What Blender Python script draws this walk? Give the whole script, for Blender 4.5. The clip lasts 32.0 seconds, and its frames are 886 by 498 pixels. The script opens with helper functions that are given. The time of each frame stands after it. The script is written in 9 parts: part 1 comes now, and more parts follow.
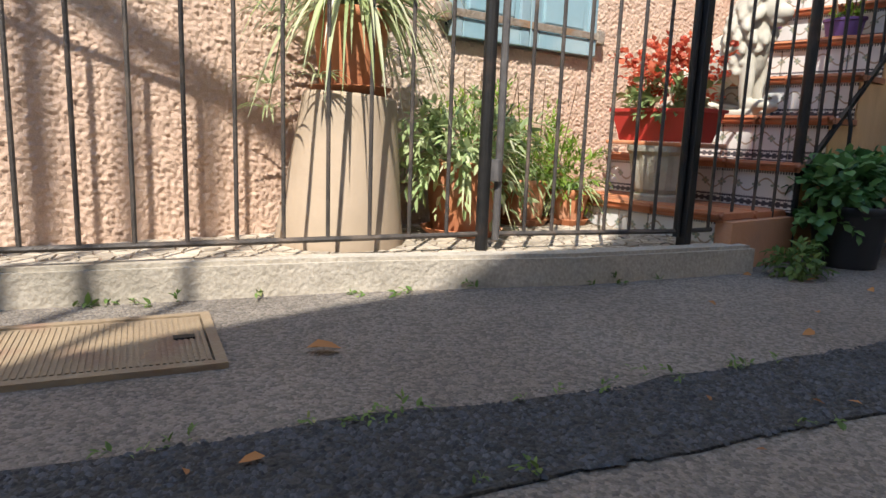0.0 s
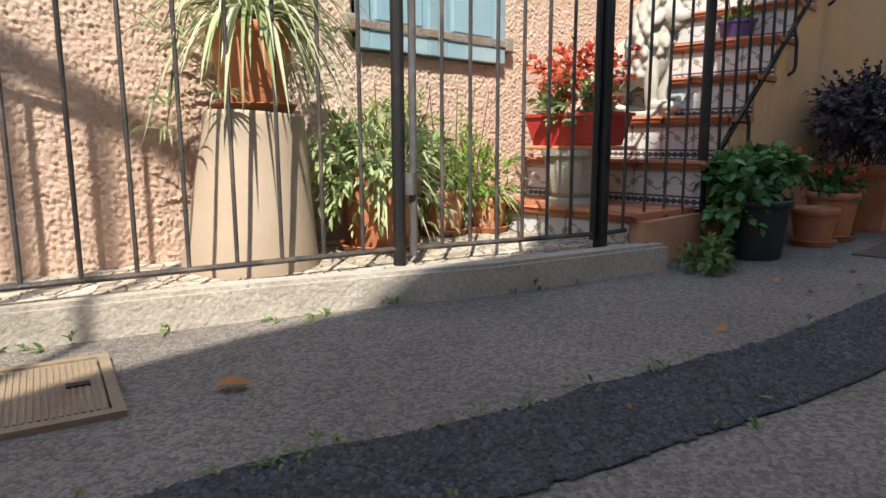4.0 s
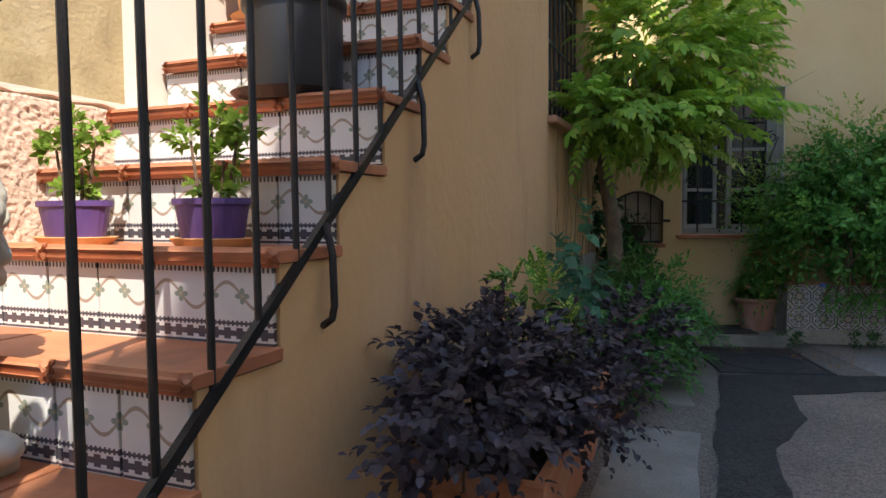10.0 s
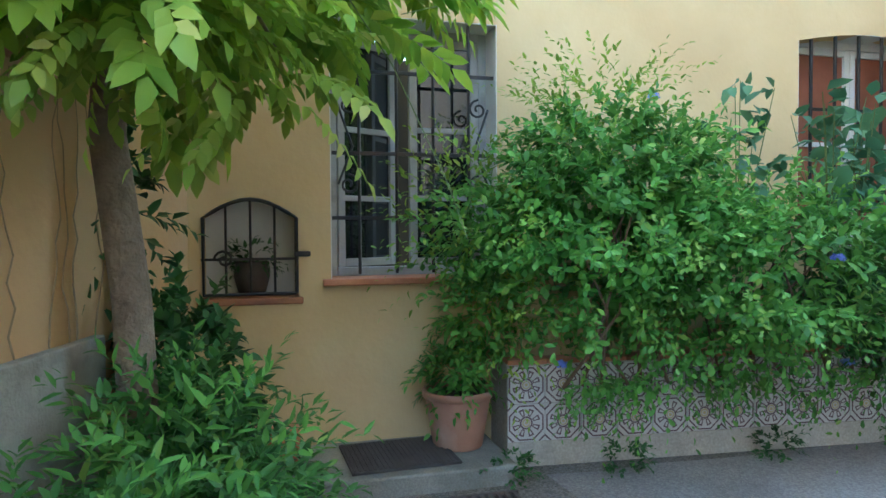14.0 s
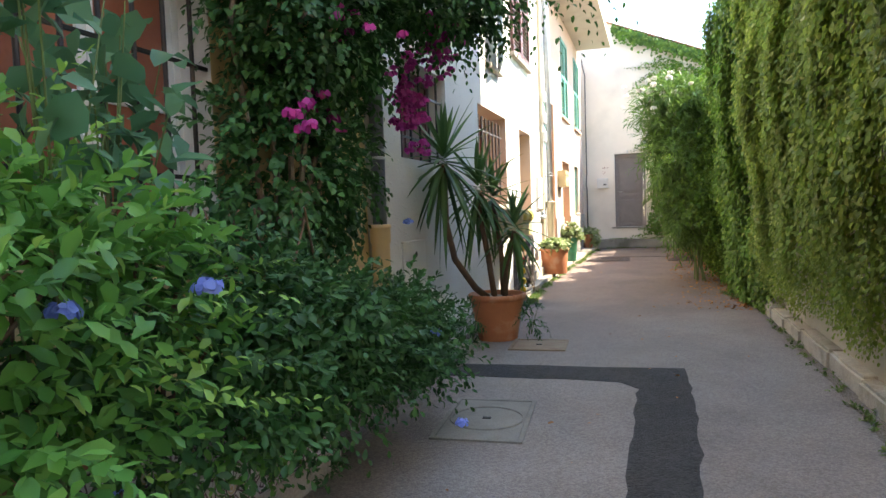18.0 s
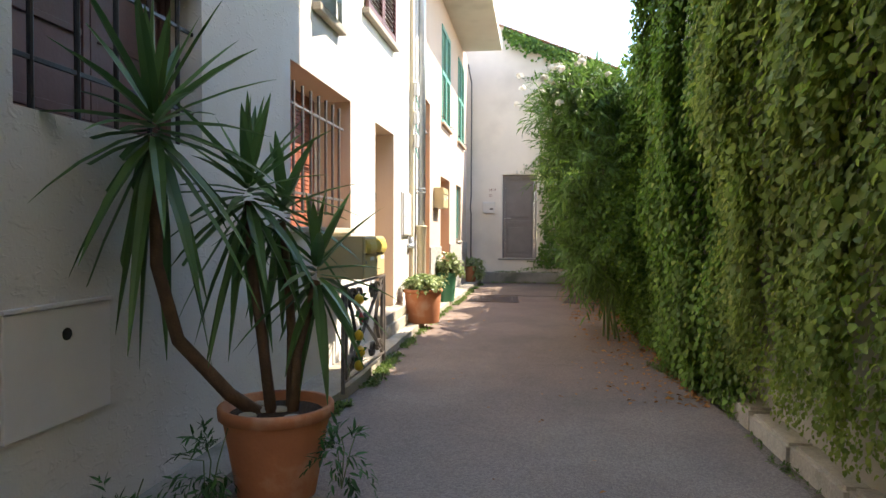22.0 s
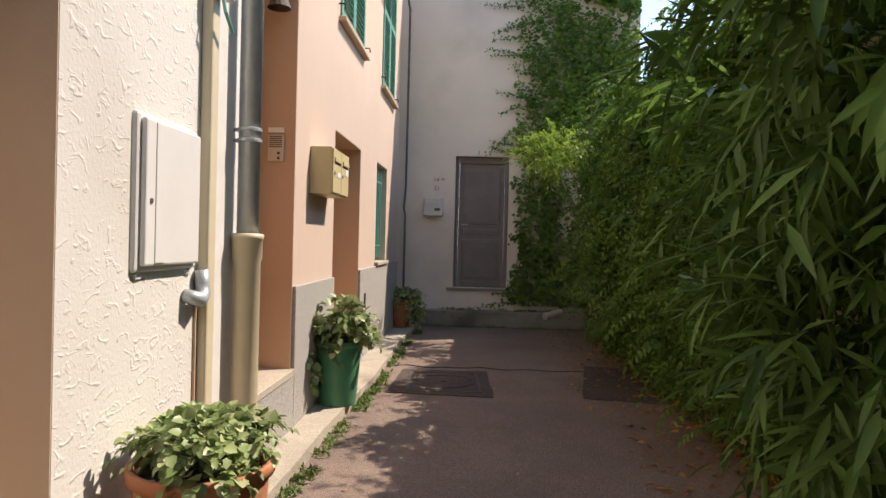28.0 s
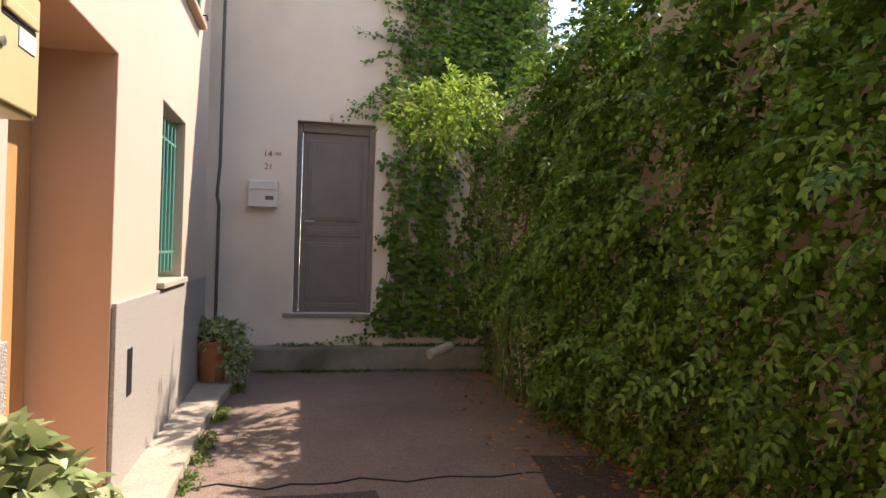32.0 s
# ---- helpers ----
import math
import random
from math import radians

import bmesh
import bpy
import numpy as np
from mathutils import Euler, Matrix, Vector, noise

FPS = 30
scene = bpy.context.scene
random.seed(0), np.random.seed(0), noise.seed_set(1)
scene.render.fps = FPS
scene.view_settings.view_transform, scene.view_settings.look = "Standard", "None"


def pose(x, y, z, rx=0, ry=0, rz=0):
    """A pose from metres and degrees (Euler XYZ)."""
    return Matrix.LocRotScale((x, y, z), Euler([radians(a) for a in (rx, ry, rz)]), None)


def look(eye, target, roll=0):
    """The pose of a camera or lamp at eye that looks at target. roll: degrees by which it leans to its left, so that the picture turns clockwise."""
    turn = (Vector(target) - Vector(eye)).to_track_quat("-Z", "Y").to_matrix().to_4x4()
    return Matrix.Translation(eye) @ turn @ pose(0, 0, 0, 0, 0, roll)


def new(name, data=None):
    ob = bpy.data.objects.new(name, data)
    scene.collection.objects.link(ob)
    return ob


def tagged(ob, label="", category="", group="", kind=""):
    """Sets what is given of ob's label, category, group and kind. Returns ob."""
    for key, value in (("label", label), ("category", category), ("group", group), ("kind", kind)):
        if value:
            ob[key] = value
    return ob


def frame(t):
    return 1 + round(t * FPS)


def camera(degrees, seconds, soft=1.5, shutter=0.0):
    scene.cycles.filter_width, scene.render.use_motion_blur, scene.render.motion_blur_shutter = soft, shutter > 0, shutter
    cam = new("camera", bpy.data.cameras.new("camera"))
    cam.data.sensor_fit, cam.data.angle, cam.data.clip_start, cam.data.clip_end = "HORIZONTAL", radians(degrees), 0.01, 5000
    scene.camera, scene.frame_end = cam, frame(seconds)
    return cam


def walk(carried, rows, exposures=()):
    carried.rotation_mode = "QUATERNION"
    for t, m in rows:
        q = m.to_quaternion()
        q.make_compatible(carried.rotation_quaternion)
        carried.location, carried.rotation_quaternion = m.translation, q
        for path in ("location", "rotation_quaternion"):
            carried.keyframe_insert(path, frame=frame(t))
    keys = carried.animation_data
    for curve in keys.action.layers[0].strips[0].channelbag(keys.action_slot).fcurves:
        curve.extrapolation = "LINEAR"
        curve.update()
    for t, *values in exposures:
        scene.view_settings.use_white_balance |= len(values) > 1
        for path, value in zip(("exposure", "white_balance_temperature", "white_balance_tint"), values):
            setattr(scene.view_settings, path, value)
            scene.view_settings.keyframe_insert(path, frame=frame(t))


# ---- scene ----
cam = camera(67.6, 32.0)
POSES = [
    (0, (-0.599, -1.280, 0.475), (79.99, -2.21, 129.41)),
    (0.5, (-0.618, -1.297, 0.478), (80.14, -1.93, 128.95)),
    (1, (-0.643, -1.314, 0.490), (80.23, -1.68, 128.40)),
    (1.5, (-0.648, -1.315, 0.479), (80.12, -1.53, 127.90)),
    (2, (-0.646, -1.311, 0.475), (80.20, -1.28, 127.26)),
    (2.5, (-0.645, -1.296, 0.480), (80.27, -0.94, 126.52)),
    (4.5, (-0.673, -1.270, 0.513), (80.81, 0.31, 121.30)),
    (5, (-0.693, -1.243, 0.705), (81.01, 0.26, 119.83)),
    (5.5, (-0.604, -1.177, 0.950), (81.77, 0.24, 118.25)),
    (6, (-0.519, -1.121, 1.075), (82.98, 0.35, 115.21)),
    (6.5, (-0.554, -1.145, 1.128), (84.23, 0.60, 110.57)),
    (7, (-0.648, -1.248, 1.188), (84.93, 0.76, 108.00)),
    (7.5, (-0.904, -1.278, 1.180), (85.16, 0.72, 105.76)),
    (8, (-1.271, -1.233, 1.165), (85.51, 0.50, 103.71)),
    (8.5, (-1.701, -1.189, 1.136), (86.04, 0.22, 102.42)),
    (9, (-2.179, -1.176, 1.106), (86.54, 0.44, 100.96)),
    (9.5, (-2.659, -1.210, 1.083), (86.85, 0.63, 99.44)),
    (10, (-3.080, -1.200, 1.067), (86.94, 0.39, 98.13)),
    (10.5, (-3.482, -1.136, 1.082), (86.90, 0.02, 96.82)),
    (11, (-3.889, -1.003, 1.045), (87.60, -0.26, 95.35)),
    (11.5, (-4.276, -0.822, 1.037), (88.23, -0.19, 93.93)),
    (12, (-4.637, -0.751, 1.041), (88.64, -0.03, 92.53)),
    (12.5, (-4.934, -0.697, 1.062), (88.77, 0.13, 90.70)),
    (13, (-5.261, -0.570, 1.107), (88.50, -0.00, 88.28)),
    (13.5, (-5.602, -0.493, 1.187), (87.24, -0.20, 82.89)),
    (14, (-5.890, -0.229, 1.104), (88.27, 0.33, 75.69)),
    (14.5, (-6.194, -0.022, 1.172), (86.00, 0.61, 67.48)),
    (15, (-6.472, 0.169, 1.220), (84.45, -0.14, 59.62)),
    (15.5, (-6.596, 0.452, 1.174), (85.47, 1.55, 52.76)),
    (17.5, (-7.068, 1.062, 1.114), (86.54, 1.93, 20.39)),
    (18, (-7.195, 1.174, 1.117), (86.79, 1.96, 17.61)),
    (18.5, (-7.273, 1.332, 1.103), (86.83, 1.56, 15.68)),
    (19, (-7.300, 1.623, 1.120), (86.93, 1.25, 13.86)),
    (19.5, (-7.366, 1.953, 1.098), (87.19, 0.99, 12.35)),
    (20, (-7.398, 2.350, 1.114), (87.55, 0.73, 11.25)),
    (20.5, (-7.368, 2.763, 1.142), (87.96, 0.20, 10.04)),
    (21, (-7.379, 3.175, 1.150), (88.31, 0.04, 9.20)),
    (21.5, (-7.376, 3.583, 1.143), (88.41, -0.16, 8.66)),
    (22, (-7.385, 4.008, 1.145), (88.58, -0.24, 8.01)),
    (22.5, (-7.420, 4.456, 1.161), (88.73, -0.32, 7.50)),
    (23, (-7.418, 4.913, 1.180), (88.70, -0.24, 6.73)),
    (23.5, (-7.431, 5.377, 1.169), (88.78, -0.20, 6.26)),
    (24, (-7.459, 5.820, 1.160), (89.10, -0.54, 5.92)),
    (24.5, (-7.435, 6.268, 1.190), (89.30, -1.00, 5.83)),
    (25, (-7.586, 6.788, 1.203), (89.41, -0.74, 5.47)),
    (25.5, (-7.614, 7.257, 1.194), (89.42, -1.07, 5.01)),
    (27.5, (-7.785, 9.141, 1.222), (89.35, -1.32, 3.26)),
    (28, (-7.827, 9.641, 1.224), (89.37, -1.50, 2.90)),
    (28.5, (-7.926, 10.062, 1.202), (89.39, -1.37, 2.20)),
    (29, (-8.009, 10.479, 1.196), (89.39, -1.28, 1.20)),
    (29.5, (-8.035, 10.893, 1.221), (89.52, -1.47, -0.06)),
    (30, (-8.073, 11.309, 1.229), (89.75, -1.54, -0.55)),
    (30.5, (-8.117, 11.709, 1.222), (89.90, -1.48, -1.23)),
    (31, (-8.150, 12.043, 1.209), (90.10, -1.37, -2.77)),
    (31.5, (-8.172, 12.338, 1.232), (90.15, -1.29, -4.88)),
    (32, (-8.115, 12.585, 1.219), (90.21, -1.71, -12.30)),
]
walk(cam, [(t, pose(*p, *r)) for t, p, r in POSES], [(0, 1.62, 6500, 10), (6, 1.6, 6500, 10), (7, 1.45, 6750, 12), (9, 1.45, 6750, 12), (11.5, 2.9, 6500, 5), (14, 3.5, 6350, 1), (15.5, 4.0, 6600, 4), (18, 3.0, 7400, 11), (20, 2.8, 7400, 12), (22, 2.45, 7500, 13), (24, 2.0, 7700, 15), (25, 1.75, 7800, 16), (28, 1.3, 7500, 17), (30, 1.45, 7700, 17), (32, 1.85, 7800, 21)])


# ---------- world and sun ----------
SUN_FROM = Vector((1.0, 0.52, 1.4)).normalized()
world = bpy.data.worlds.new("world")
scene.world = world
world.use_nodes = True
wn = world.node_tree
wn.nodes.clear()
sky = wn.nodes.new("ShaderNodeTexSky")
sky.sky_type = "NISHITA"
sky.sun_disc = False
sky.sun_elevation = math.asin(SUN_FROM.z)
sky.sun_rotation = math.atan2(SUN_FROM.x, SUN_FROM.y)
sky.altitude = 100
sky.air_density = 1.0
sky.dust_density = 0.0
sky.ozone_density = 2.0
wbg = wn.nodes.new("ShaderNodeBackground")
wbg.inputs["Strength"].default_value = 0.15
wout = wn.nodes.new("ShaderNodeOutputWorld")
wn.links.new(sky.outputs[0], wbg.inputs[0])
wn.links.new(wbg.outputs[0], wout.inputs[0])
sun_data = bpy.data.lights.new("sun", "SUN")
sun_data.energy = 2.65
sun_data.angle = radians(0.53)
sun_data.color = (1.0, 0.95, 0.87)
sun = new("sun", sun_data)
sun.matrix_world = look(SUN_FROM * 40, (0, 0, 0))

# ---------- helpers ----------
E3 = Matrix.Identity(4)


def frame_at(origin, xdir, ydir):
    """Matrix with local x along xdir, local y along ydir, z up."""
    m = Matrix.Identity(4)
    for i in range(3):
        m[i][0], m[i][1], m[i][2], m[i][3] = xdir[i], ydir[i], (0, 0, 1)[i], origin[i]
    return m


HM = frame_at((-4.0, -1.8, 0), (0.973, -0.230, 0), (0.230, 0.973, 0))   # local x = -s
AM = frame_at((-9.0, 0, 0), (0, -1, 0), (1, 0, 0))                       # left side of the alley, local x = -y


def hp(s, n, z):
    """World place from stair coordinates."""
    return HM @ Vector((-s, n, z))


def ap(y, out, z):
    """World place from alley coordinates: out is the distance from the left wall."""
    return Vector((-9.0 + out, y, z))


def thing(name, m, label, category, group="", kind=""):
    ob = new(name)
    ob.empty_display_size = 0.1
    ob.matrix_world = m
    ob.matrix_basis = m
    return tagged(ob, label, category, group, kind)


def put_mesh(name, me, material, parent=None, label="", m=None):
    if material is not None and not me.materials:
        me.materials.append(material)
    ob = new(name, me)
    if parent is not None:
        ob.parent = parent
    if m is not None:
        ob.matrix_basis = m
    if label:
        ob["label"] = label
    return ob


def part(name, bm, material, parent=None, label="", m=None, smooth=False):
    """Link a bmesh as one mesh object under a thing or a part."""
    me = bpy.data.meshes.new(name)
    bm.normal_update()
    bm.to_mesh(me)
    bm.free()
    if smooth:
        me.polygons.foreach_set("use_smooth", [True] * len(me.polygons))
    return put_mesh(name, me, material, parent, label, m)


def B():
    return bmesh.new()


def bx(bm, x0, x1, y0, y1, z0, z1, bev=0.0):
    r = bmesh.ops.create_cube(bm, size=1.0)
    vs = r["verts"]
    for v in vs:
        v.co = Vector(((x0 + x1) / 2 + v.co.x * (x1 - x0), (y0 + y1) / 2 + v.co.y * (y1 - y0), (z0 + z1) / 2 + v.co.z * (z1 - z0)))
    if bev > 0:
        es = list({e for v in vs for e in v.link_edges})
        bmesh.ops.bevel(bm, geom=es, offset=bev, segments=2, affect="EDGES", profile=0.5)
    return bm


def tube(bm, pts, r, seg=8, r_end=None, caps=True):
    pts = [Vector(p) for p in pts]
    n = len(pts)
    rings = []
    prev = None
    for i, p in enumerate(pts):
        t = (pts[min(i + 1, n - 1)] - pts[max(i - 1, 0)]).normalized()
        if prev is None:
            a = t.orthogonal().normalized()
        else:
            a = (prev - t * prev.dot(t))
            a = a.normalized() if a.length > 1e-6 else t.orthogonal().normalized()
        prev = a
        b = t.cross(a)
        rr = r if r_end is None else r + (r_end - r) * i / max(n - 1, 1)
        rings.append([bm.verts.new(p + (a * math.cos(k * 2 * math.pi / seg) + b * math.sin(k * 2 * math.pi / seg)) * rr) for k in range(seg)])
    for i in range(n - 1):
        for k in range(seg):
            bm.faces.new((rings[i][k], rings[i][(k + 1) % seg], rings[i + 1][(k + 1) % seg], rings[i + 1][k]))
    if caps:
        bm.faces.new(rings[0][::-1])
        bm.faces.new(rings[-1])
    return bm


def lathe(bm, prof, seg=28, c=(0, 0)):
    rings = []
    for r, z in prof:
        if r < 1e-5:
            rings.append([bm.verts.new((c[0], c[1], z))])
        else:
            rings.append([bm.verts.new((c[0] + r * math.cos(k * 2 * math.pi / seg), c[1] + r * math.sin(k * 2 * math.pi / seg), z)) for k in range(seg)])
    for a, b in zip(rings, rings[1:]):
        for k in range(seg):
            k2 = (k + 1) % seg
            if len(a) == 1 and len(b) == 1:
                continue
            if len(a) == 1:
                bm.faces.new((a[0], b[k2], b[k]))
            elif len(b) == 1:
                bm.faces.new((a[k], a[k2], b[0]))
            else:
                bm.faces.new((a[k], a[k2], b[k2], b[k]))
    return bm


def prism(bm, poly, y0, y1):
    """A polygon in the local x-z plane, from y0 to y1."""
    a = [bm.verts.new((x, y0, z)) for x, z in poly]
    b = [bm.verts.new((x, y1, z)) for x, z in poly]
    bm.faces.new(a)
    bm.faces.new(b[::-1])
    for i in range(len(poly)):
        j = (i + 1) % len(poly)
        bm.faces.new((a[j], a[i], b[i], b[j]))
    bmesh.ops.recalc_face_normals(bm, faces=bm.faces)
    return bm


def slab(bm, poly, z0, z1):
    """A polygon in the x-y plane, from z0 to z1."""
    a = [bm.verts.new((x, y, z0)) for x, y in poly]
    b = [bm.verts.new((x, y, z1)) for x, y in poly]
    bm.faces.new(a[::-1])
    bm.faces.new(b)
    for i in range(len(poly)):
        j = (i + 1) % len(poly)
        bm.faces.new((a[i], a[j], b[j], b[i]))
    bmesh.ops.recalc_face_normals(bm, faces=bm.faces)
    return bm


def wall(name, m, x0, x1, z0, z1, th, holes, material, label, kind="structure", depth=None):
    """A wall with its face at local y=0 and openings through it."""
    xs = sorted({x0, x1, *[v for h in holes for v in h[:2] if x0 < v < x1]})
    zs = sorted({z0, z1, *[v for h in holes for v in h[2:4] if z0 < v < z1]})
    bm = B()
    cache = {}

    def vert(x, y, z):
        k = (round(x, 5), round(y, 5), round(z, 5))
        if k not in cache:
            cache[k] = bm.verts.new(k)
        return cache[k]

    def solid(i, j):
        if i < 0 or j < 0 or i >= len(xs) - 1 or j >= len(zs) - 1:
            return False
        cx, cz = (xs[i] + xs[i + 1]) / 2, (zs[j] + zs[j + 1]) / 2
        return not any(h[0] < cx < h[1] and h[2] < cz < h[3] for h in holes)

    for i in range(len(xs) - 1):
        for j in range(len(zs) - 1):
            if not solid(i, j):
                continue
            a, b, c, d = xs[i], xs[i + 1], zs[j], zs[j + 1]
            bm.faces.new([vert(*p) for p in ((a, 0, c), (a, 0, d), (b, 0, d), (b, 0, c))])
            bm.faces.new([vert(*p) for p in ((a, -th, c), (b, -th, c), (b, -th, d), (a, -th, d))])
            if not solid(i - 1, j):
                bm.faces.new([vert(*p) for p in ((a, 0, c), (a, -th, c), (a, -th, d), (a, 0, d))])
            if not solid(i + 1, j):
                bm.faces.new([vert(*p) for p in ((b, 0, c), (b, 0, d), (b, -th, d), (b, -th, c))])
            if not solid(i, j - 1):
                bm.faces.new([vert(*p) for p in ((a, 0, c), (b, 0, c), (b, -th, c), (a, -th, c))])
            if not solid(i, j + 1):
                bm.faces.new([vert(*p) for p in ((a, 0, d), (a, -th, d), (b, -th, d), (b, 0, d))])
    bmesh.ops.recalc_face_normals(bm, faces=bm.faces)
    ob = part(name, bm, material, None, "", m)
    return tagged(ob, label, "wall", "", kind)


# ---------- leaves ----------


def leaf_mesh(name, P, D, N, L, W, curl=0.12, fold=0.18, near=0.5, far=0.37):
    """Leaves as one mesh: base places P, directions D, face normals N, lengths L, widths W."""
    P, D, N = (np.asarray(a, float) for a in (P, D, N))
    L, W = np.asarray(L, float)[:, None], np.asarray(W, float)[:, None]
    D = D / (np.linalg.norm(D, axis=1, keepdims=True) + 1e-9)
    S = np.cross(D, N)
    S /= np.linalg.norm(S, axis=1, keepdims=True) + 1e-9
    N = np.cross(S, D)
    k = len(P)
    V = np.empty((k, 7, 3))
    V[:, 0] = P
    V[:, 1] = P + D * L * 0.5 - N * L * 0.02
    V[:, 2] = P + D * L - N * L * curl
    V[:, 3] = P + D * L * 0.32 + S * W * near + N * W * fold
    V[:, 4] = P + D * L * 0.32 - S * W * near + N * W * fold
    V[:, 5] = P + D * L * 0.70 + S * W * far + N * W * (fold * 0.6) - N * L * curl * 0.4
    V[:, 6] = P + D * L * 0.70 - S * W * far + N * W * (fold * 0.6) - N * L * curl * 0.4
    F = np.array([[0, 3, 1], [3, 5, 1], [5, 2, 1], [0, 1, 4], [4, 1, 6], [6, 1, 2]])
    faces = (np.arange(k)[:, None, None] * 7 + F[None]).reshape(-1, 3)
    me = bpy.data.meshes.new(name)
    me.vertices.add(k * 7)
    me.vertices.foreach_set("co", V.reshape(-1).astype(np.float32))
    me.loops.add(len(faces) * 3)
    me.loops.foreach_set("vertex_index", faces.reshape(-1).astype(np.int32))
    me.polygons.add(len(faces))
    me.polygons.foreach_set("loop_start", np.arange(0, len(faces) * 3, 3, dtype=np.int32))
    me.polygons.foreach_set("use_smooth", [True] * len(faces))
    me.update(calc_edges=True)
    return me


def unit(a):
    return a / (np.linalg.norm(a, axis=-1, keepdims=True) + 1e-9)


def sprigs(rng, C, D, length, count, leaf, width, droop=0.5, spread=0.9, jitter=0.3):
    """Leaves set in pairs along bent shoots that start at C and run along D. Returns the arrays for leaf_mesh."""
    C, D = np.asarray(C, float), unit(np.asarray(D, float))
    k = len(C)
    length = np.broadcast_to(length, (k,)) * rng.uniform(0.6, 1.3, k)
    side = unit(np.cross(D, rng.normal(size=(k, 3))))
    P, Q, M, LL = [], [], [], []
    for i in range(count):
        f = (i + 0.6) / count
        p = C + D * (length * f)[:, None]
        p[:, 2] -= droop * length * f * f
        t = D.copy()
        t[:, 2] -= 2 * droop * f
        t = unit(t)
        sgn = 1 if i % 2 else -1
        axis = unit(np.cross(t, side))
        ang = spread * (1 - 0.5 * f)
        d = unit(t * math.cos(ang) + (side if (i // 2) % 2 else axis) * sgn * math.sin(ang) + rng.normal(size=(k, 3)) * jitter * 0.5)
        up = np.array([0.0, 0.0, 1.0]) + rng.normal(size=(k, 3)) * jitter + D * 0.5
        P.append(p)
        Q.append(d)
        M.append(up)
        LL.append(leaf * rng.uniform(0.6, 1.2, k) * (0.75 + 0.5 * (1 - f)))
    LL = np.concatenate(LL)
    return np.concatenate(P), np.concatenate(Q), np.concatenate(M), LL, LL * width


def pinnate(rng, C, D, length, count, leaf, width, droop=0.5, spread=1.15, jitter=0.3):
    """Feathered leaves: opposite leaflets in one plane along drooping stalks, and one at the tip."""
    C, D = np.asarray(C, float), unit(np.asarray(D, float))
    k = len(C)
    length = np.broadcast_to(length, (k,)) * rng.uniform(0.7, 1.25, k)
    size = leaf * rng.uniform(0.7, 1.2, k)
    side = unit(np.cross(D, np.array([0.0, 0.0, 1.0]) + rng.normal(size=(k, 3)) * 0.35))
    P, Q, M, LL = [], [], [], []
    pairs = count // 2
    for i in range(pairs + 1):
        f = 0.22 + 0.78 * i / pairs
        p = C + D * (length * f)[:, None]
        p[:, 2] -= droop * length * f * f
        t = D.copy()
        t[:, 2] -= 2 * droop * f
        t = unit(t)
        up = np.cross(side, t)
        up *= np.sign(up[:, 2:3]) + 1e-6
        for sgn in ((1, -1) if i < pairs else (0,)):
            ang = spread * (1 - 0.3 * f) if sgn else 0.0
            Q.append(unit(t * math.cos(ang) + side * sgn * math.sin(ang) - up * 0.25 + rng.normal(size=(k, 3)) * jitter * 0.4))
            P.append(p)
            M.append(up + rng.normal(size=(k, 3)) * jitter * 0.6)
            LL.append(size * rng.uniform(0.85, 1.1, k) * (1.0 if sgn else 1.15))
    LL = np.concatenate(LL)
    return np.concatenate(P), np.concatenate(Q), np.concatenate(M), LL, LL * width


def ball_shoots(rng, count, center, radii, inner=0.55, up=0.25, flat=0.0):
    """Start places and outward directions for shoots that fill a lump with an uneven outline."""
    d = unit(rng.normal(size=(count, 3)))
    f = rng.uniform(inner, 1.0, count) ** 0.6
    lump = np.array([0.82 + 0.3 * noise.noise(Vector((v[0] * 2.1 + center[0], v[1] * 2.1 + center[1], v[2] * 2.1))) for v in d])
    p = np.asarray(center) + d * np.asarray(radii) * (f * lump)[:, None]
    out = unit(d * np.asarray(radii))
    out[:, 2] += up
    return p, out


def join_leaves(*sets):
    return [np.concatenate([s[i] for s in sets]) for i in range(5)]


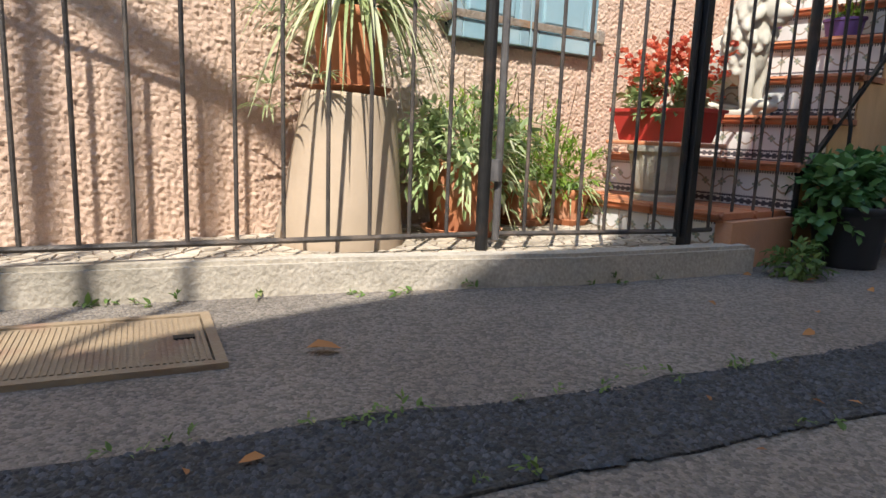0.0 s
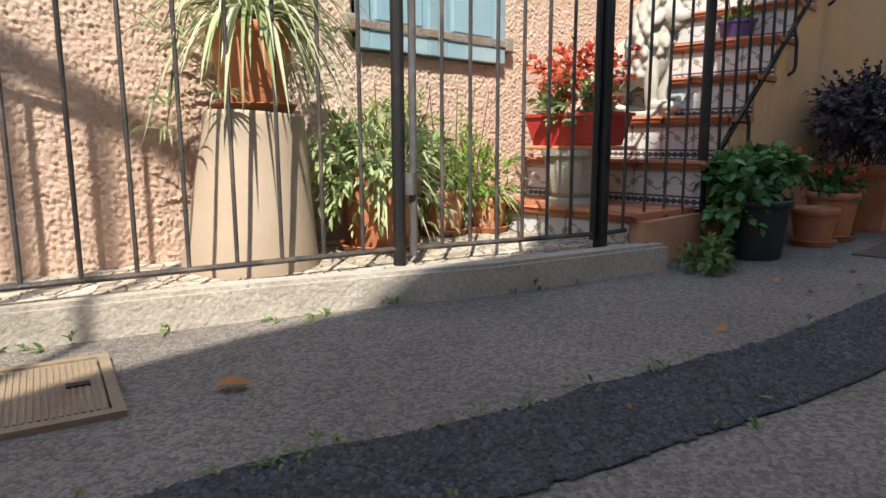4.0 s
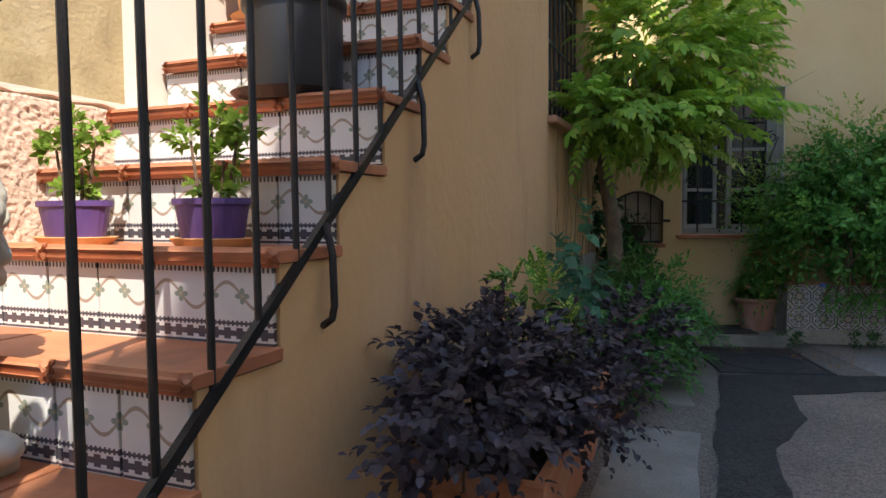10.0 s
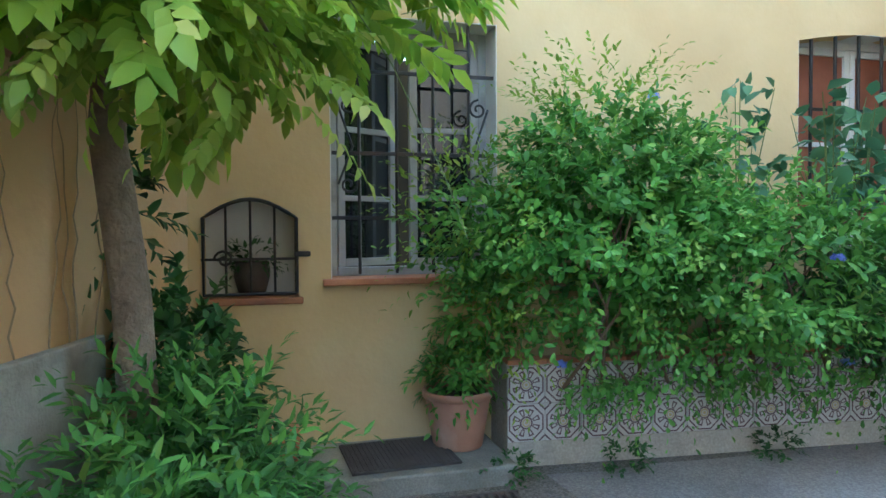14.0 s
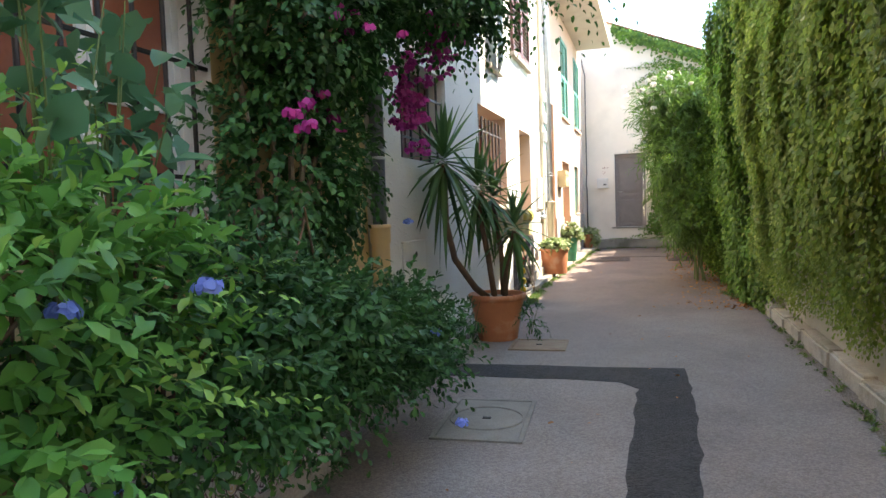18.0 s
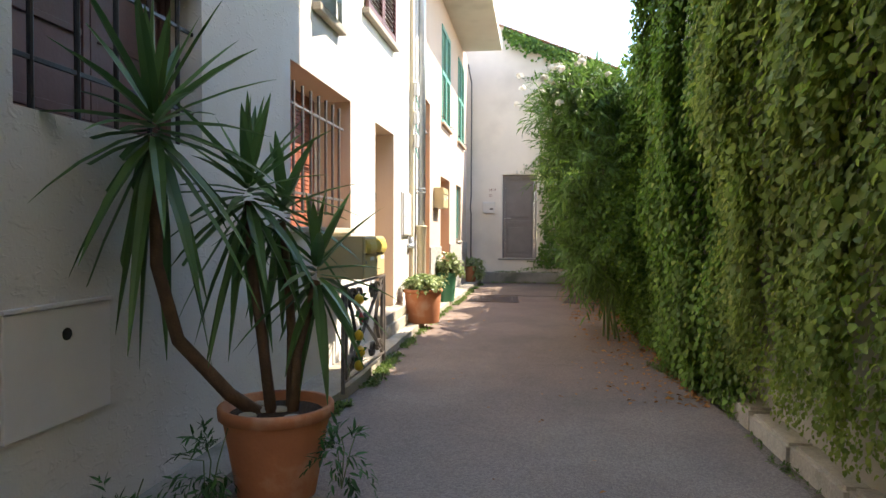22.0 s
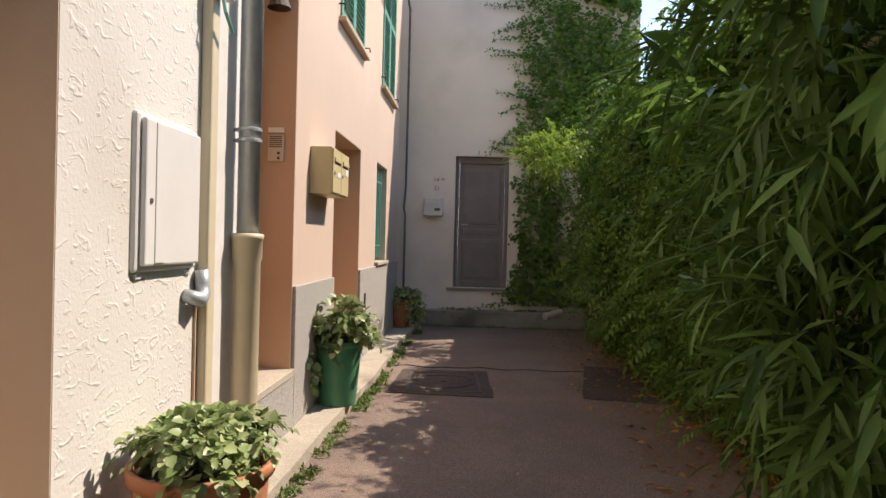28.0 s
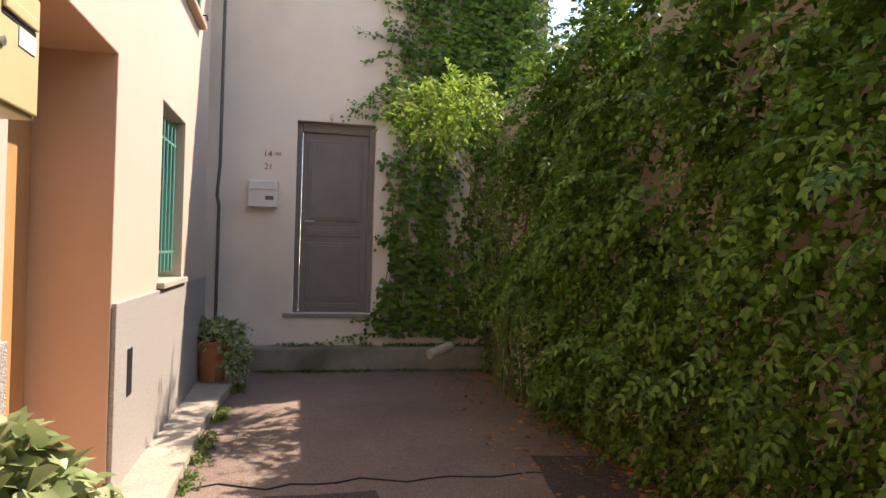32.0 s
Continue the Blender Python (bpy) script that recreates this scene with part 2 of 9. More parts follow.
# ---------- materials ----------
def mat(name, c1, c2=None, scale=3.0, rough=0.8, bump=0.2, bscale=60.0, c3=None, stain=2.0, metal=0.0, bdist=0.01, detail=6.0, spec=0.5, random=0.0, spots=0.0, grit=0.0, island=0.0):
    m = bpy.data.materials.new(name)
    m.use_nodes = True
    nt = m.node_tree
    nd, lk = nt.nodes, nt.links
    bs = nd["Principled BSDF"]
    bs.inputs["Roughness"].default_value = rough
    bs.inputs["Metallic"].default_value = metal
    bs.inputs["Specular IOR Level"].default_value = spec
    geo = nd.new("ShaderNodeNewGeometry")
    n1 = nd.new("ShaderNodeTexNoise")
    n1.inputs["Scale"].default_value = scale
    n1.inputs["Detail"].default_value = detail
    n1.inputs["Roughness"].default_value = 0.65
    lk.new(geo.outputs["Position"], n1.inputs["Vector"])
    r1 = nd.new("ShaderNodeValToRGB")
    r1.color_ramp.elements[0].position, r1.color_ramp.elements[1].position = 0.32, 0.68
    c2 = c2 or tuple(v * 0.82 for v in c1)
    r1.color_ramp.elements[0].color, r1.color_ramp.elements[1].color = (*c2, 1), (*c1, 1)
    lk.new(n1.outputs["Fac"], r1.inputs[0])
    col = r1.outputs[0]
    if c3:
        n2 = nd.new("ShaderNodeTexNoise")
        n2.inputs["Scale"].default_value = stain
        n2.inputs["Detail"].default_value = 8
        lk.new(geo.outputs["Position"], n2.inputs["Vector"])
        r2 = nd.new("ShaderNodeValToRGB")
        r2.color_ramp.elements[0].position, r2.color_ramp.elements[1].position = 0.53, 0.72
        r2.color_ramp.elements[0].color, r2.color_ramp.elements[1].color = (0, 0, 0, 1), (1, 1, 1, 1)
        lk.new(n2.outputs["Fac"], r2.inputs[0])
        mx = nd.new("ShaderNodeMix")
        mx.data_type = "RGBA"
        mx.inputs["B"].default_value = (*c3, 1)
        lk.new(r2.outputs[0], mx.inputs["Factor"])
        lk.new(col, mx.inputs["A"])
        col = mx.outputs["Result"]
    if random or spots:
        hs = nd.new("ShaderNodeHueSaturation")
        if random:
            oi = nd.new("ShaderNodeObjectInfo")
            mr = nd.new("ShaderNodeMapRange")
            mr.inputs["To Min"].default_value, mr.inputs["To Max"].default_value = 1 - random, 1 + random
            lk.new(oi.outputs["Random"], mr.inputs["Value"])
            lk.new(mr.outputs[0], hs.inputs["Value"])
        else:
            n4 = nd.new("ShaderNodeTexNoise")
            n4.inputs["Scale"].default_value = bscale * 1.4
            n4.inputs["Detail"].default_value = 2
            lk.new(geo.outputs["Position"], n4.inputs["Vector"])
            mr = nd.new("ShaderNodeMapRange")
            mr.inputs["From Min"].default_value, mr.inputs["From Max"].default_value = 0.3, 0.7
            mr.inputs["To Min"].default_value, mr.inputs["To Max"].default_value = 1 - spots, 1 + spots
            lk.new(n4.outputs["Fac"], mr.inputs["Value"])
            lk.new(mr.outputs[0], hs.inputs["Value"])
        lk.new(col, hs.inputs["Color"])
        col = hs.outputs[0]
    grain = None
    if island:
        hi = nd.new("ShaderNodeHueSaturation")
        mi = nd.new("ShaderNodeMapRange")
        mi.inputs["To Min"].default_value, mi.inputs["To Max"].default_value = 1 - island, 1 + island
        lk.new(geo.outputs["Random Per Island"], mi.inputs["Value"])
        lk.new(mi.outputs[0], hi.inputs["Value"])
        lk.new(col, hi.inputs["Color"])
        col = hi.outputs[0]
    if grit:
        vo = nd.new("ShaderNodeTexVoronoi")
        vo.inputs["Scale"].default_value = grit
        lk.new(geo.outputs["Position"], vo.inputs["Vector"])
        sx = nd.new("ShaderNodeSeparateColor")
        lk.new(vo.outputs["Color"], sx.inputs[0])
        mg = nd.new("ShaderNodeMapRange")
        mg.interpolation_type = "SMOOTHSTEP"
        swing = 0.17 if grit == 110 else 0.32
        mg.inputs["To Min"].default_value, mg.inputs["To Max"].default_value = 1 - swing, 1 + swing
        lk.new(sx.outputs[0], mg.inputs["Value"])
        hg = nd.new("ShaderNodeHueSaturation")
        lk.new(mg.outputs[0], hg.inputs["Value"])
        lk.new(col, hg.inputs["Color"])
        col = hg.outputs[0]
        grain = nd.new("ShaderNodeMath")
        grain.operation = "MULTIPLY"
        grain.inputs[1].default_value = -1.0
        lk.new(vo.outputs["Distance"], grain.inputs[0])
    lk.new(col, bs.inputs["Base Color"])
    if bump:
        n3 = nd.new("ShaderNodeTexNoise")
        n3.inputs["Scale"].default_value = bscale
        n3.inputs["Detail"].default_value = 4
        lk.new(geo.outputs["Position"], n3.inputs["Vector"])
        bp = nd.new("ShaderNodeBump")
        bp.inputs["Strength"].default_value = bump
        bp.inputs["Distance"].default_value = bdist
        lk.new(n3.outputs["Fac"], bp.inputs["Height"])
        if grain:
            b2 = nd.new("ShaderNodeBump")
            b2.inputs["Strength"].default_value = 0.9
            b2.inputs["Distance"].default_value = 0.6 / grit
            lk.new(grain.outputs[0], b2.inputs["Height"])
            lk.new(bp.outputs[0], b2.inputs["Normal"])
            bp = b2
        lk.new(bp.outputs[0], bs.inputs["Normal"])
    return m


def streaks(m, colour, amount=0.5, sx=9.0):
    """Rain streaks running down a wall, mixed into the base colour."""
    nt = m.node_tree
    nd, lk = nt.nodes, nt.links
    bs = nd["Principled BSDF"]
    old = bs.inputs["Base Color"].links[0].from_socket
    geo = nd.new("ShaderNodeNewGeometry")
    mp = nd.new("ShaderNodeMapping")
    mp.inputs["Scale"].default_value = (sx, sx, 0.55)
    lk.new(geo.outputs["Position"], mp.inputs["Vector"])
    nz = nd.new("ShaderNodeTexNoise")
    nz.inputs["Scale"].default_value = 1.0
    nz.inputs["Detail"].default_value = 7
    nz.inputs["Roughness"].default_value = 0.58
    lk.new(mp.outputs[0], nz.inputs["Vector"])
    rp = nd.new("ShaderNodeMapRange")
    rp.inputs["From Min"].default_value, rp.inputs["From Max"].default_value = 0.53, 0.82
    rp.inputs["To Max"].default_value = amount
    lk.new(nz.outputs["Fac"], rp.inputs["Value"])
    mx = nd.new("ShaderNodeMix")
    mx.data_type = "RGBA"
    mx.inputs["B"].default_value = (*colour, 1)
    lk.new(rp.outputs[0], mx.inputs["Factor"])
    lk.new(old, mx.inputs["A"])
    lk.new(mx.outputs["Result"], bs.inputs["Base Color"])
    return m


def redder(m, y0, y1):
    """An older, iron-stained mix of asphalt that sets in between y0 and y1 with a cloudy edge."""
    nt = m.node_tree
    nd, lk = nt.nodes, nt.links
    bs = nd["Principled BSDF"]
    old = bs.inputs["Base Color"].links[0].from_socket
    geo = nd.new("ShaderNodeNewGeometry")
    sp = nd.new("ShaderNodeSeparateXYZ")
    lk.new(geo.outputs["Position"], sp.inputs[0])
    nz = nd.new("ShaderNodeTexNoise")
    nz.inputs["Scale"].default_value = 1.1
    nz.inputs["Detail"].default_value = 5
    lk.new(geo.outputs["Position"], nz.inputs["Vector"])
    ad = nd.new("ShaderNodeMath")
    ad.operation = "MULTIPLY_ADD"
    ad.inputs[1].default_value = 4.0
    lk.new(nz.outputs["Fac"], ad.inputs[0])
    lk.new(sp.outputs[1], ad.inputs[2])
    rp = nd.new("ShaderNodeMapRange")
    rp.interpolation_type = "SMOOTHSTEP"
    rp.inputs["From Min"].default_value, rp.inputs["From Max"].default_value = y0 + 2.0, y1 + 2.0
    lk.new(ad.outputs[0], rp.inputs["Value"])
    mx = nd.new("ShaderNodeMix")
    mx.data_type, mx.blend_type = "RGBA", "MULTIPLY"
    mx.inputs["B"].default_value = (0.86, 0.72, 0.66, 1)
    lk.new(rp.outputs[0], mx.inputs["Factor"])
    lk.new(old, mx.inputs["A"])
    lk.new(mx.outputs["Result"], bs.inputs["Base Color"])
    return m


def trowelled(m):
    """Sparse raised smears left by the trowel, added over the fine relief."""
    nt = m.node_tree
    nd, lk = nt.nodes, nt.links
    bs = nd["Principled BSDF"]
    old = bs.inputs["Normal"].links[0].from_socket
    geo = nd.new("ShaderNodeNewGeometry")
    mp = nd.new("ShaderNodeMapping")
    mp.inputs["Rotation"].default_value = (0.6, 0.0, 0.0)
    mp.inputs["Scale"].default_value = (14.0, 14.0, 22.0)
    lk.new(geo.outputs["Position"], mp.inputs["Vector"])
    nz = nd.new("ShaderNodeTexNoise")
    nz.inputs["Scale"].default_value = 1.0
    nz.inputs["Detail"].default_value = 3
    nz.inputs["Distortion"].default_value = 1.4
    lk.new(mp.outputs[0], nz.inputs["Vector"])
    rp = nd.new("ShaderNodeMapRange")
    rp.interpolation_type = "SMOOTHSTEP"
    rp.inputs["From Min"].default_value, rp.inputs["From Max"].default_value = 0.54, 0.74
    lk.new(nz.outputs["Fac"], rp.inputs["Value"])
    bp = nd.new("ShaderNodeBump")
    bp.inputs["Strength"].default_value = 0.40
    bp.inputs["Distance"].default_value = 0.008
    lk.new(rp.outputs[0], bp.inputs["Height"])
    lk.new(old, bp.inputs["Normal"])
    lk.new(bp.outputs[0], bs.inputs["Normal"])
    return m


def leaf_mat(name, c1, c2, rough=0.5, back=0.3, c3=None, speck=None):
    m = bpy.data.materials.new(name)
    m.use_nodes = True
    nt = m.node_tree
    nd, lk = nt.nodes, nt.links
    bs = nd["Principled BSDF"]
    bs.inputs["Roughness"].default_value = rough
    bs.inputs["Specular IOR Level"].default_value = 0.35
    geo = nd.new("ShaderNodeNewGeometry")
    rp = nd.new("ShaderNodeValToRGB")
    rp.color_ramp.elements[0].color, rp.color_ramp.elements[1].color = (*c2, 1), (*c1, 1)
    if c3:
        e = rp.color_ramp.elements.new(0.93)
        e.color = (*c1, 1)
        rp.color_ramp.elements[-1].color = (*c3, 1)
    lk.new(geo.outputs["Random Per Island"], rp.inputs[0])
    nz = nd.new("ShaderNodeTexNoise")
    nz.inputs["Scale"].default_value = 2.5
    lk.new(geo.outputs["Position"], nz.inputs["Vector"])
    hs = nd.new("ShaderNodeHueSaturation")
    mr = nd.new("ShaderNodeMapRange")
    mr.inputs["From Min"].default_value, mr.inputs["From Max"].default_value = 0.3, 0.7
    mr.inputs["To Min"].default_value, mr.inputs["To Max"].default_value = 0.75, 1.25
    lk.new(nz.outputs["Fac"], mr.inputs["Value"])
    lk.new(mr.outputs[0], hs.inputs["Value"])
    lk.new(rp.outputs[0], hs.inputs["Color"])
    colour = hs.outputs[0]
    if speck:
        sn = nd.new("ShaderNodeTexNoise")
        sn.inputs["Scale"].default_value = 110
        sn.inputs["Detail"].default_value = 3
        lk.new(geo.outputs["Position"], sn.inputs["Vector"])
        sr = nd.new("ShaderNodeMapRange")
        sr.inputs["From Min"].default_value, sr.inputs["From Max"].default_value = 0.52, 0.60
        lk.new(sn.outputs["Fac"], sr.inputs["Value"])
        mx = nd.new("ShaderNodeMix")
        mx.data_type = "RGBA"
        lk.new(sr.outputs[0], mx.inputs[0])
        lk.new(colour, mx.inputs[6])
        mx.inputs[7].default_value = (*speck, 1)
        colour = mx.outputs[2]
    lk.new(colour, bs.inputs["Base Color"])
    tr = nd.new("ShaderNodeBsdfTranslucent")
    lk.new(colour, tr.inputs["Color"])
    mix = nd.new("ShaderNodeMixShader")
    mix.inputs[0].default_value = back
    out = nd["Material Output"]
    lk.new(bs.outputs[0], mix.inputs[1])
    lk.new(tr.outputs[0], mix.inputs[2])
    lk.new(mix.outputs[0], out.inputs["Surface"])
    return m


M_ASPHALT = mat("old_asphalt", (0.205, 0.176, 0.145), (0.145, 0.122, 0.10), 1.3, 0.9, 0.6, 140, (0.245, 0.205, 0.162), 0.9, bdist=0.006, spots=0.2, grit=115)
M_LANE = redder(mat("worn_alley_asphalt", (0.285, 0.25, 0.222), (0.20, 0.175, 0.155), 1.1, 0.9, 0.5, 140, (0.31, 0.275, 0.24), 0.8, bdist=0.005, spots=0.15, grit=110), 5.8, 9.8)
M_DRYSTEM = mat("pale_dry_stem", (0.38, 0.27, 0.15), (0.28, 0.19, 0.10), 15, 0.9, 0.3, 80)
M_PATCH = mat("dark_asphalt_patch", (0.052, 0.050, 0.047), (0.032, 0.031, 0.030), 4, 0.85, 1.0, 110, bdist=0.012, spots=0.25, grit=85)
M_PATCHRED = mat("sunken_dark_asphalt", (0.10, 0.075, 0.065), (0.065, 0.05, 0.045), 3, 0.9, 0.6, 110, bdist=0.008, spots=0.2, grit=95)
M_GRIT = mat("dark_gravel", (0.060, 0.064, 0.070), (0.032, 0.034, 0.038), 5, 0.7, 0.4, 200, bdist=0.004, island=0.7)
M_CHIP = mat("pale_stone_chip", (0.48, 0.41, 0.32), (0.34, 0.28, 0.21), 6, 0.85, 0.4, 120, bdist=0.005, island=0.3)
M_JOINT = mat("brown_joint_mortar", (0.24, 0.17, 0.12), (0.17, 0.12, 0.085), 8, 0.95, 0.5, 120, bdist=0.005)
M_CONCRETE = mat("concrete", (0.47, 0.415, 0.34), (0.36, 0.315, 0.25), 2.5, 0.9, 0.6, 60, (0.27, 0.24, 0.19), 2.6, spots=0.15)
M_KERBSTONE = mat("pale_kerb_stone", (0.60, 0.56, 0.49), (0.45, 0.41, 0.35), 4, 0.9, 0.6, 50, (0.30, 0.28, 0.22), 3, spots=0.12)
M_OLDCONC = mat("stained_concrete", (0.30, 0.28, 0.24), (0.2, 0.19, 0.16), 3, 0.9, 0.4, 90, (0.13, 0.13, 0.1), 2.2, spots=0.15)
M_ROUGHCAST = mat("pink_roughcast", (0.66, 0.475, 0.36), (0.56, 0.39, 0.29), 2.0, 0.95, 0.5, 160, (0.66, 0.53, 0.42), 1.4, bdist=0.006, spots=0.1)
M_CREAM = mat("cream_plaster", (0.64, 0.575, 0.49), (0.59, 0.525, 0.44), 1.2, 0.9, 0.12, 38, (0.52, 0.46, 0.385), 1.7, bdist=0.008)
M_FLAKE = mat("flaked_grey_plaster", (0.58, 0.52, 0.44), (0.48, 0.425, 0.355), 7, 0.95, 0.5, 60, (0.64, 0.57, 0.47), 6)
M_OCHRE = streaks(mat("ochre_plaster", (0.663, 0.414, 0.200), (0.599, 0.364, 0.165), 1.1, 0.9, 0.35, 26, (0.642, 0.433, 0.250), 0.9, bdist=0.012), (0.268, 0.153, 0.070), 0.75, 2.6)
M_OCHRE2 = mat("pale_ochre_plaster", (0.70, 0.52, 0.28), (0.62, 0.44, 0.22), 1.1, 0.9, 0.25, 30, (0.58, 0.40, 0.20), 0.8, bdist=0.008)
M_WHITEWALL = trowelled(mat("white_textured_plaster", (0.66, 0.64, 0.595), (0.62, 0.595, 0.545), 1.8, 0.92, 0.25, 70, (0.575, 0.54, 0.485), 1.0, bdist=0.006))
M_ENDWALL = mat("off_white_plaster", (0.79, 0.72, 0.635), (0.72, 0.655, 0.58), 1.2, 0.92, 0.2, 60, (0.60, 0.54, 0.47), 0.7)
M_PEACH = mat("peach_plaster", (0.60, 0.462, 0.372), (0.56, 0.428, 0.34), 1.1, 0.9, 0.12, 70, (0.57, 0.45, 0.372), 0.8)
M_SALMON = mat("salmon_reveal_paint", (0.58, 0.405, 0.295), (0.53, 0.365, 0.26), 1.5, 0.85, 0.2, 70)
M_DADO = mat("grey_pebble_render", (0.47, 0.445, 0.41), (0.33, 0.312, 0.285), 75, 0.95, 0.9, 140, bdist=0.010, spots=0.3)
M_TAN = mat("tan_reveal_plaster", (0.60, 0.475, 0.365), (0.555, 0.43, 0.325), 1.5, 0.9, 0.2, 60)
M_NICHE = mat("weathered_stone_plaster", (0.42, 0.33, 0.18), (0.28, 0.21, 0.11), 5, 0.95, 0.4, 60, (0.50, 0.42, 0.28), 4)
M_IRON = mat("black_painted_iron", (0.026, 0.024, 0.023), (0.016, 0.016, 0.016), 20, 0.45, 0.2, 150, (0.055, 0.034, 0.026), 9, metal=0.3)
M_BARIRON = mat("weathered_dark_iron", (0.085, 0.073, 0.064), (0.045, 0.038, 0.034), 22, 0.55, 0.3, 150, (0.15, 0.115, 0.09), 10, metal=0.25)
M_GREYIRON = mat("grey_weathered_iron", (0.16, 0.15, 0.145), (0.10, 0.09, 0.085), 20, 0.5, 0.2, 150, metal=0.4)
M_RAILIRON = mat("weathered_brown_grey_iron", (0.17, 0.15, 0.13), (0.09, 0.075, 0.065), 16, 0.5, 0.3, 120, (0.26, 0.23, 0.20), 9, metal=0.3)
M_TERRA = mat("terracotta", (0.52, 0.20, 0.09), (0.42, 0.155, 0.07), 5, 0.75, 0.2, 60, (0.55, 0.33, 0.22), 5, random=0.1)
M_OLDTERRA = mat("faded_terracotta", (0.40, 0.20, 0.13), (0.32, 0.155, 0.10), 5, 0.8, 0.2, 60, (0.44, 0.29, 0.22), 4)
M_TERRATILE = mat("terracotta_floor_tile", (0.50, 0.20, 0.095), (0.37, 0.13, 0.06), 6, 0.55, 0.2, 50, (0.24, 0.10, 0.055), 7, random=0.16)
M_CERAMIC = mat("sandy_ceramic", (0.43, 0.33, 0.235), (0.37, 0.285, 0.20), 4, 0.75, 0.1, 60, (0.33, 0.265, 0.195), 3)
M_SOIL = mat("potting_soil", (0.07, 0.045, 0.03), (0.03, 0.02, 0.015), 30, 0.95, 1.0, 90, bdist=0.02)
M_BLUE = streaks(mat("pale_blue_shutter_paint", (0.32, 0.46, 0.50), (0.26, 0.41, 0.46), 3.5, 0.6, 0.2, 40, (0.40, 0.51, 0.53), 4), (0.16, 0.33, 0.40), 0.5, 14.0)
M_BLUEGREY = mat("grey_blue_frame_paint", (0.31, 0.41, 0.44), (0.25, 0.36, 0.40), 5, 0.6, 0.2, 60, (0.19, 0.33, 0.39), 6)
M_RUSTBAND = mat("rusty_weathered_iron", (0.34, 0.30, 0.25), (0.20, 0.14, 0.09), 18, 0.7, 0.5, 90, (0.30, 0.16, 0.07), 12)
M_STONE = mat("white_cast_stone", (0.50, 0.46, 0.38), (0.40, 0.37, 0.30), 9, 0.85, 0.15, 90, (0.36, 0.33, 0.27), 4)
M_STONEGREY = mat("grey_cast_stone", (0.46, 0.42, 0.34), (0.34, 0.31, 0.25), 9, 0.85, 0.5, 90, (0.22, 0.2, 0.16), 6)
M_REDPLASTIC = mat("red_plastic", (0.50, 0.045, 0.035), (0.42, 0.035, 0.03), 6, 0.4, 0.05, 60)
M_FADEDRED = mat("faded_red_print", (0.46, 0.16, 0.15), (0.40, 0.13, 0.12), 30, 0.6, 0.0, 60, (0.6, 0.5, 0.48), 60)
M_BLACKPLASTIC = mat("black_plastic", (0.022, 0.022, 0.024), (0.014, 0.014, 0.015), 6, 0.45, 0.05, 60)
M_PURPLE = mat("purple_plastic", (0.10, 0.05, 0.17), (0.075, 0.035, 0.13), 6, 0.45, 0.05, 60)
M_GREENPOT = mat("green_plastic", (0.065, 0.25, 0.135), (0.05, 0.20, 0.105), 6, 0.45, 0.05, 60)
M_ORANGEPOT = mat("pale_orange_terracotta", (0.66, 0.33, 0.13), (0.58, 0.27, 0.10), 5, 0.7, 0.15, 60)
M_WHITEPAINT = mat("white_paint", (0.74, 0.72, 0.68), (0.66, 0.64, 0.6), 8, 0.5, 0.1, 60)
M_WHITEPLASTIC = mat("white_plastic", (0.70, 0.68, 0.65), (0.64, 0.62, 0.59), 4, 0.45, 0.03, 60)
M_GREYDOOR = mat("grey_door_paint", (0.20, 0.175, 0.17), (0.165, 0.145, 0.14), 5, 0.5, 0.1, 60)
M_WINDOWGREY = mat("weathered_window_paint", (0.42, 0.40, 0.37), (0.33, 0.315, 0.29), 6, 0.6, 0.2, 60, (0.25, 0.23, 0.20), 7)
M_WOOD = mat("varnished_wood", (0.58, 0.33, 0.14), (0.50, 0.265, 0.105), 3, 0.4, 0.15, 40)
M_REDSHUT = mat("red_brown_shutter_paint", (0.31, 0.105, 0.06), (0.24, 0.075, 0.042), 5, 0.5, 0.15, 60)
M_GREENSHUT = mat("green_shutter_paint", (0.12, 0.34, 0.28), (0.09, 0.28, 0.225), 5, 0.6, 0.1, 60)
M_BROWNSHUT = mat("plum_brown_shutter_paint", (0.16, 0.07, 0.06), (0.12, 0.055, 0.05), 5, 0.55, 0.1, 60)
M_ZINC = mat("zinc", (0.52, 0.55, 0.57), (0.40, 0.43, 0.45), 8, 0.35, 0.1, 60, metal=0.35)
# Darker copy of the zinc, with the corner's shade in its colour.
M_PIPESHADE = mat("shaded_blue_grey_zinc", (0.20, 0.225, 0.25), (0.14, 0.16, 0.18), 8, 0.5, 0.1, 60, metal=0.2)
M_PVC = mat("cream_plastic_pipe", (0.62, 0.54, 0.38), (0.56, 0.48, 0.33), 4, 0.45, 0.03, 60)
M_BOXYELLOW = mat("yellow_beige_metal_paint", (0.58, 0.48, 0.26), (0.53, 0.44, 0.235), 5, 0.4, 0.05, 60)
# The box yellow scaled darker, for the side turned from the light.
M_BOXSHADE = mat("shaded_yellow_metal_paint", (0.42, 0.35, 0.18), (0.38, 0.31, 0.155), 5, 0.45, 0.05, 60)
M_LEMONPAINT = mat("bright_yellow_paint", (0.66, 0.52, 0.14), (0.60, 0.46, 0.11), 5, 0.35, 0.03, 60)
# Near-black for black parts; also paints the dark of rooms, slots and holes.
M_DARK = mat("black_parts_and_painted_dark", (0.012, 0.011, 0.010), (0.008, 0.008, 0.008), 5, 0.6, 0, 60)
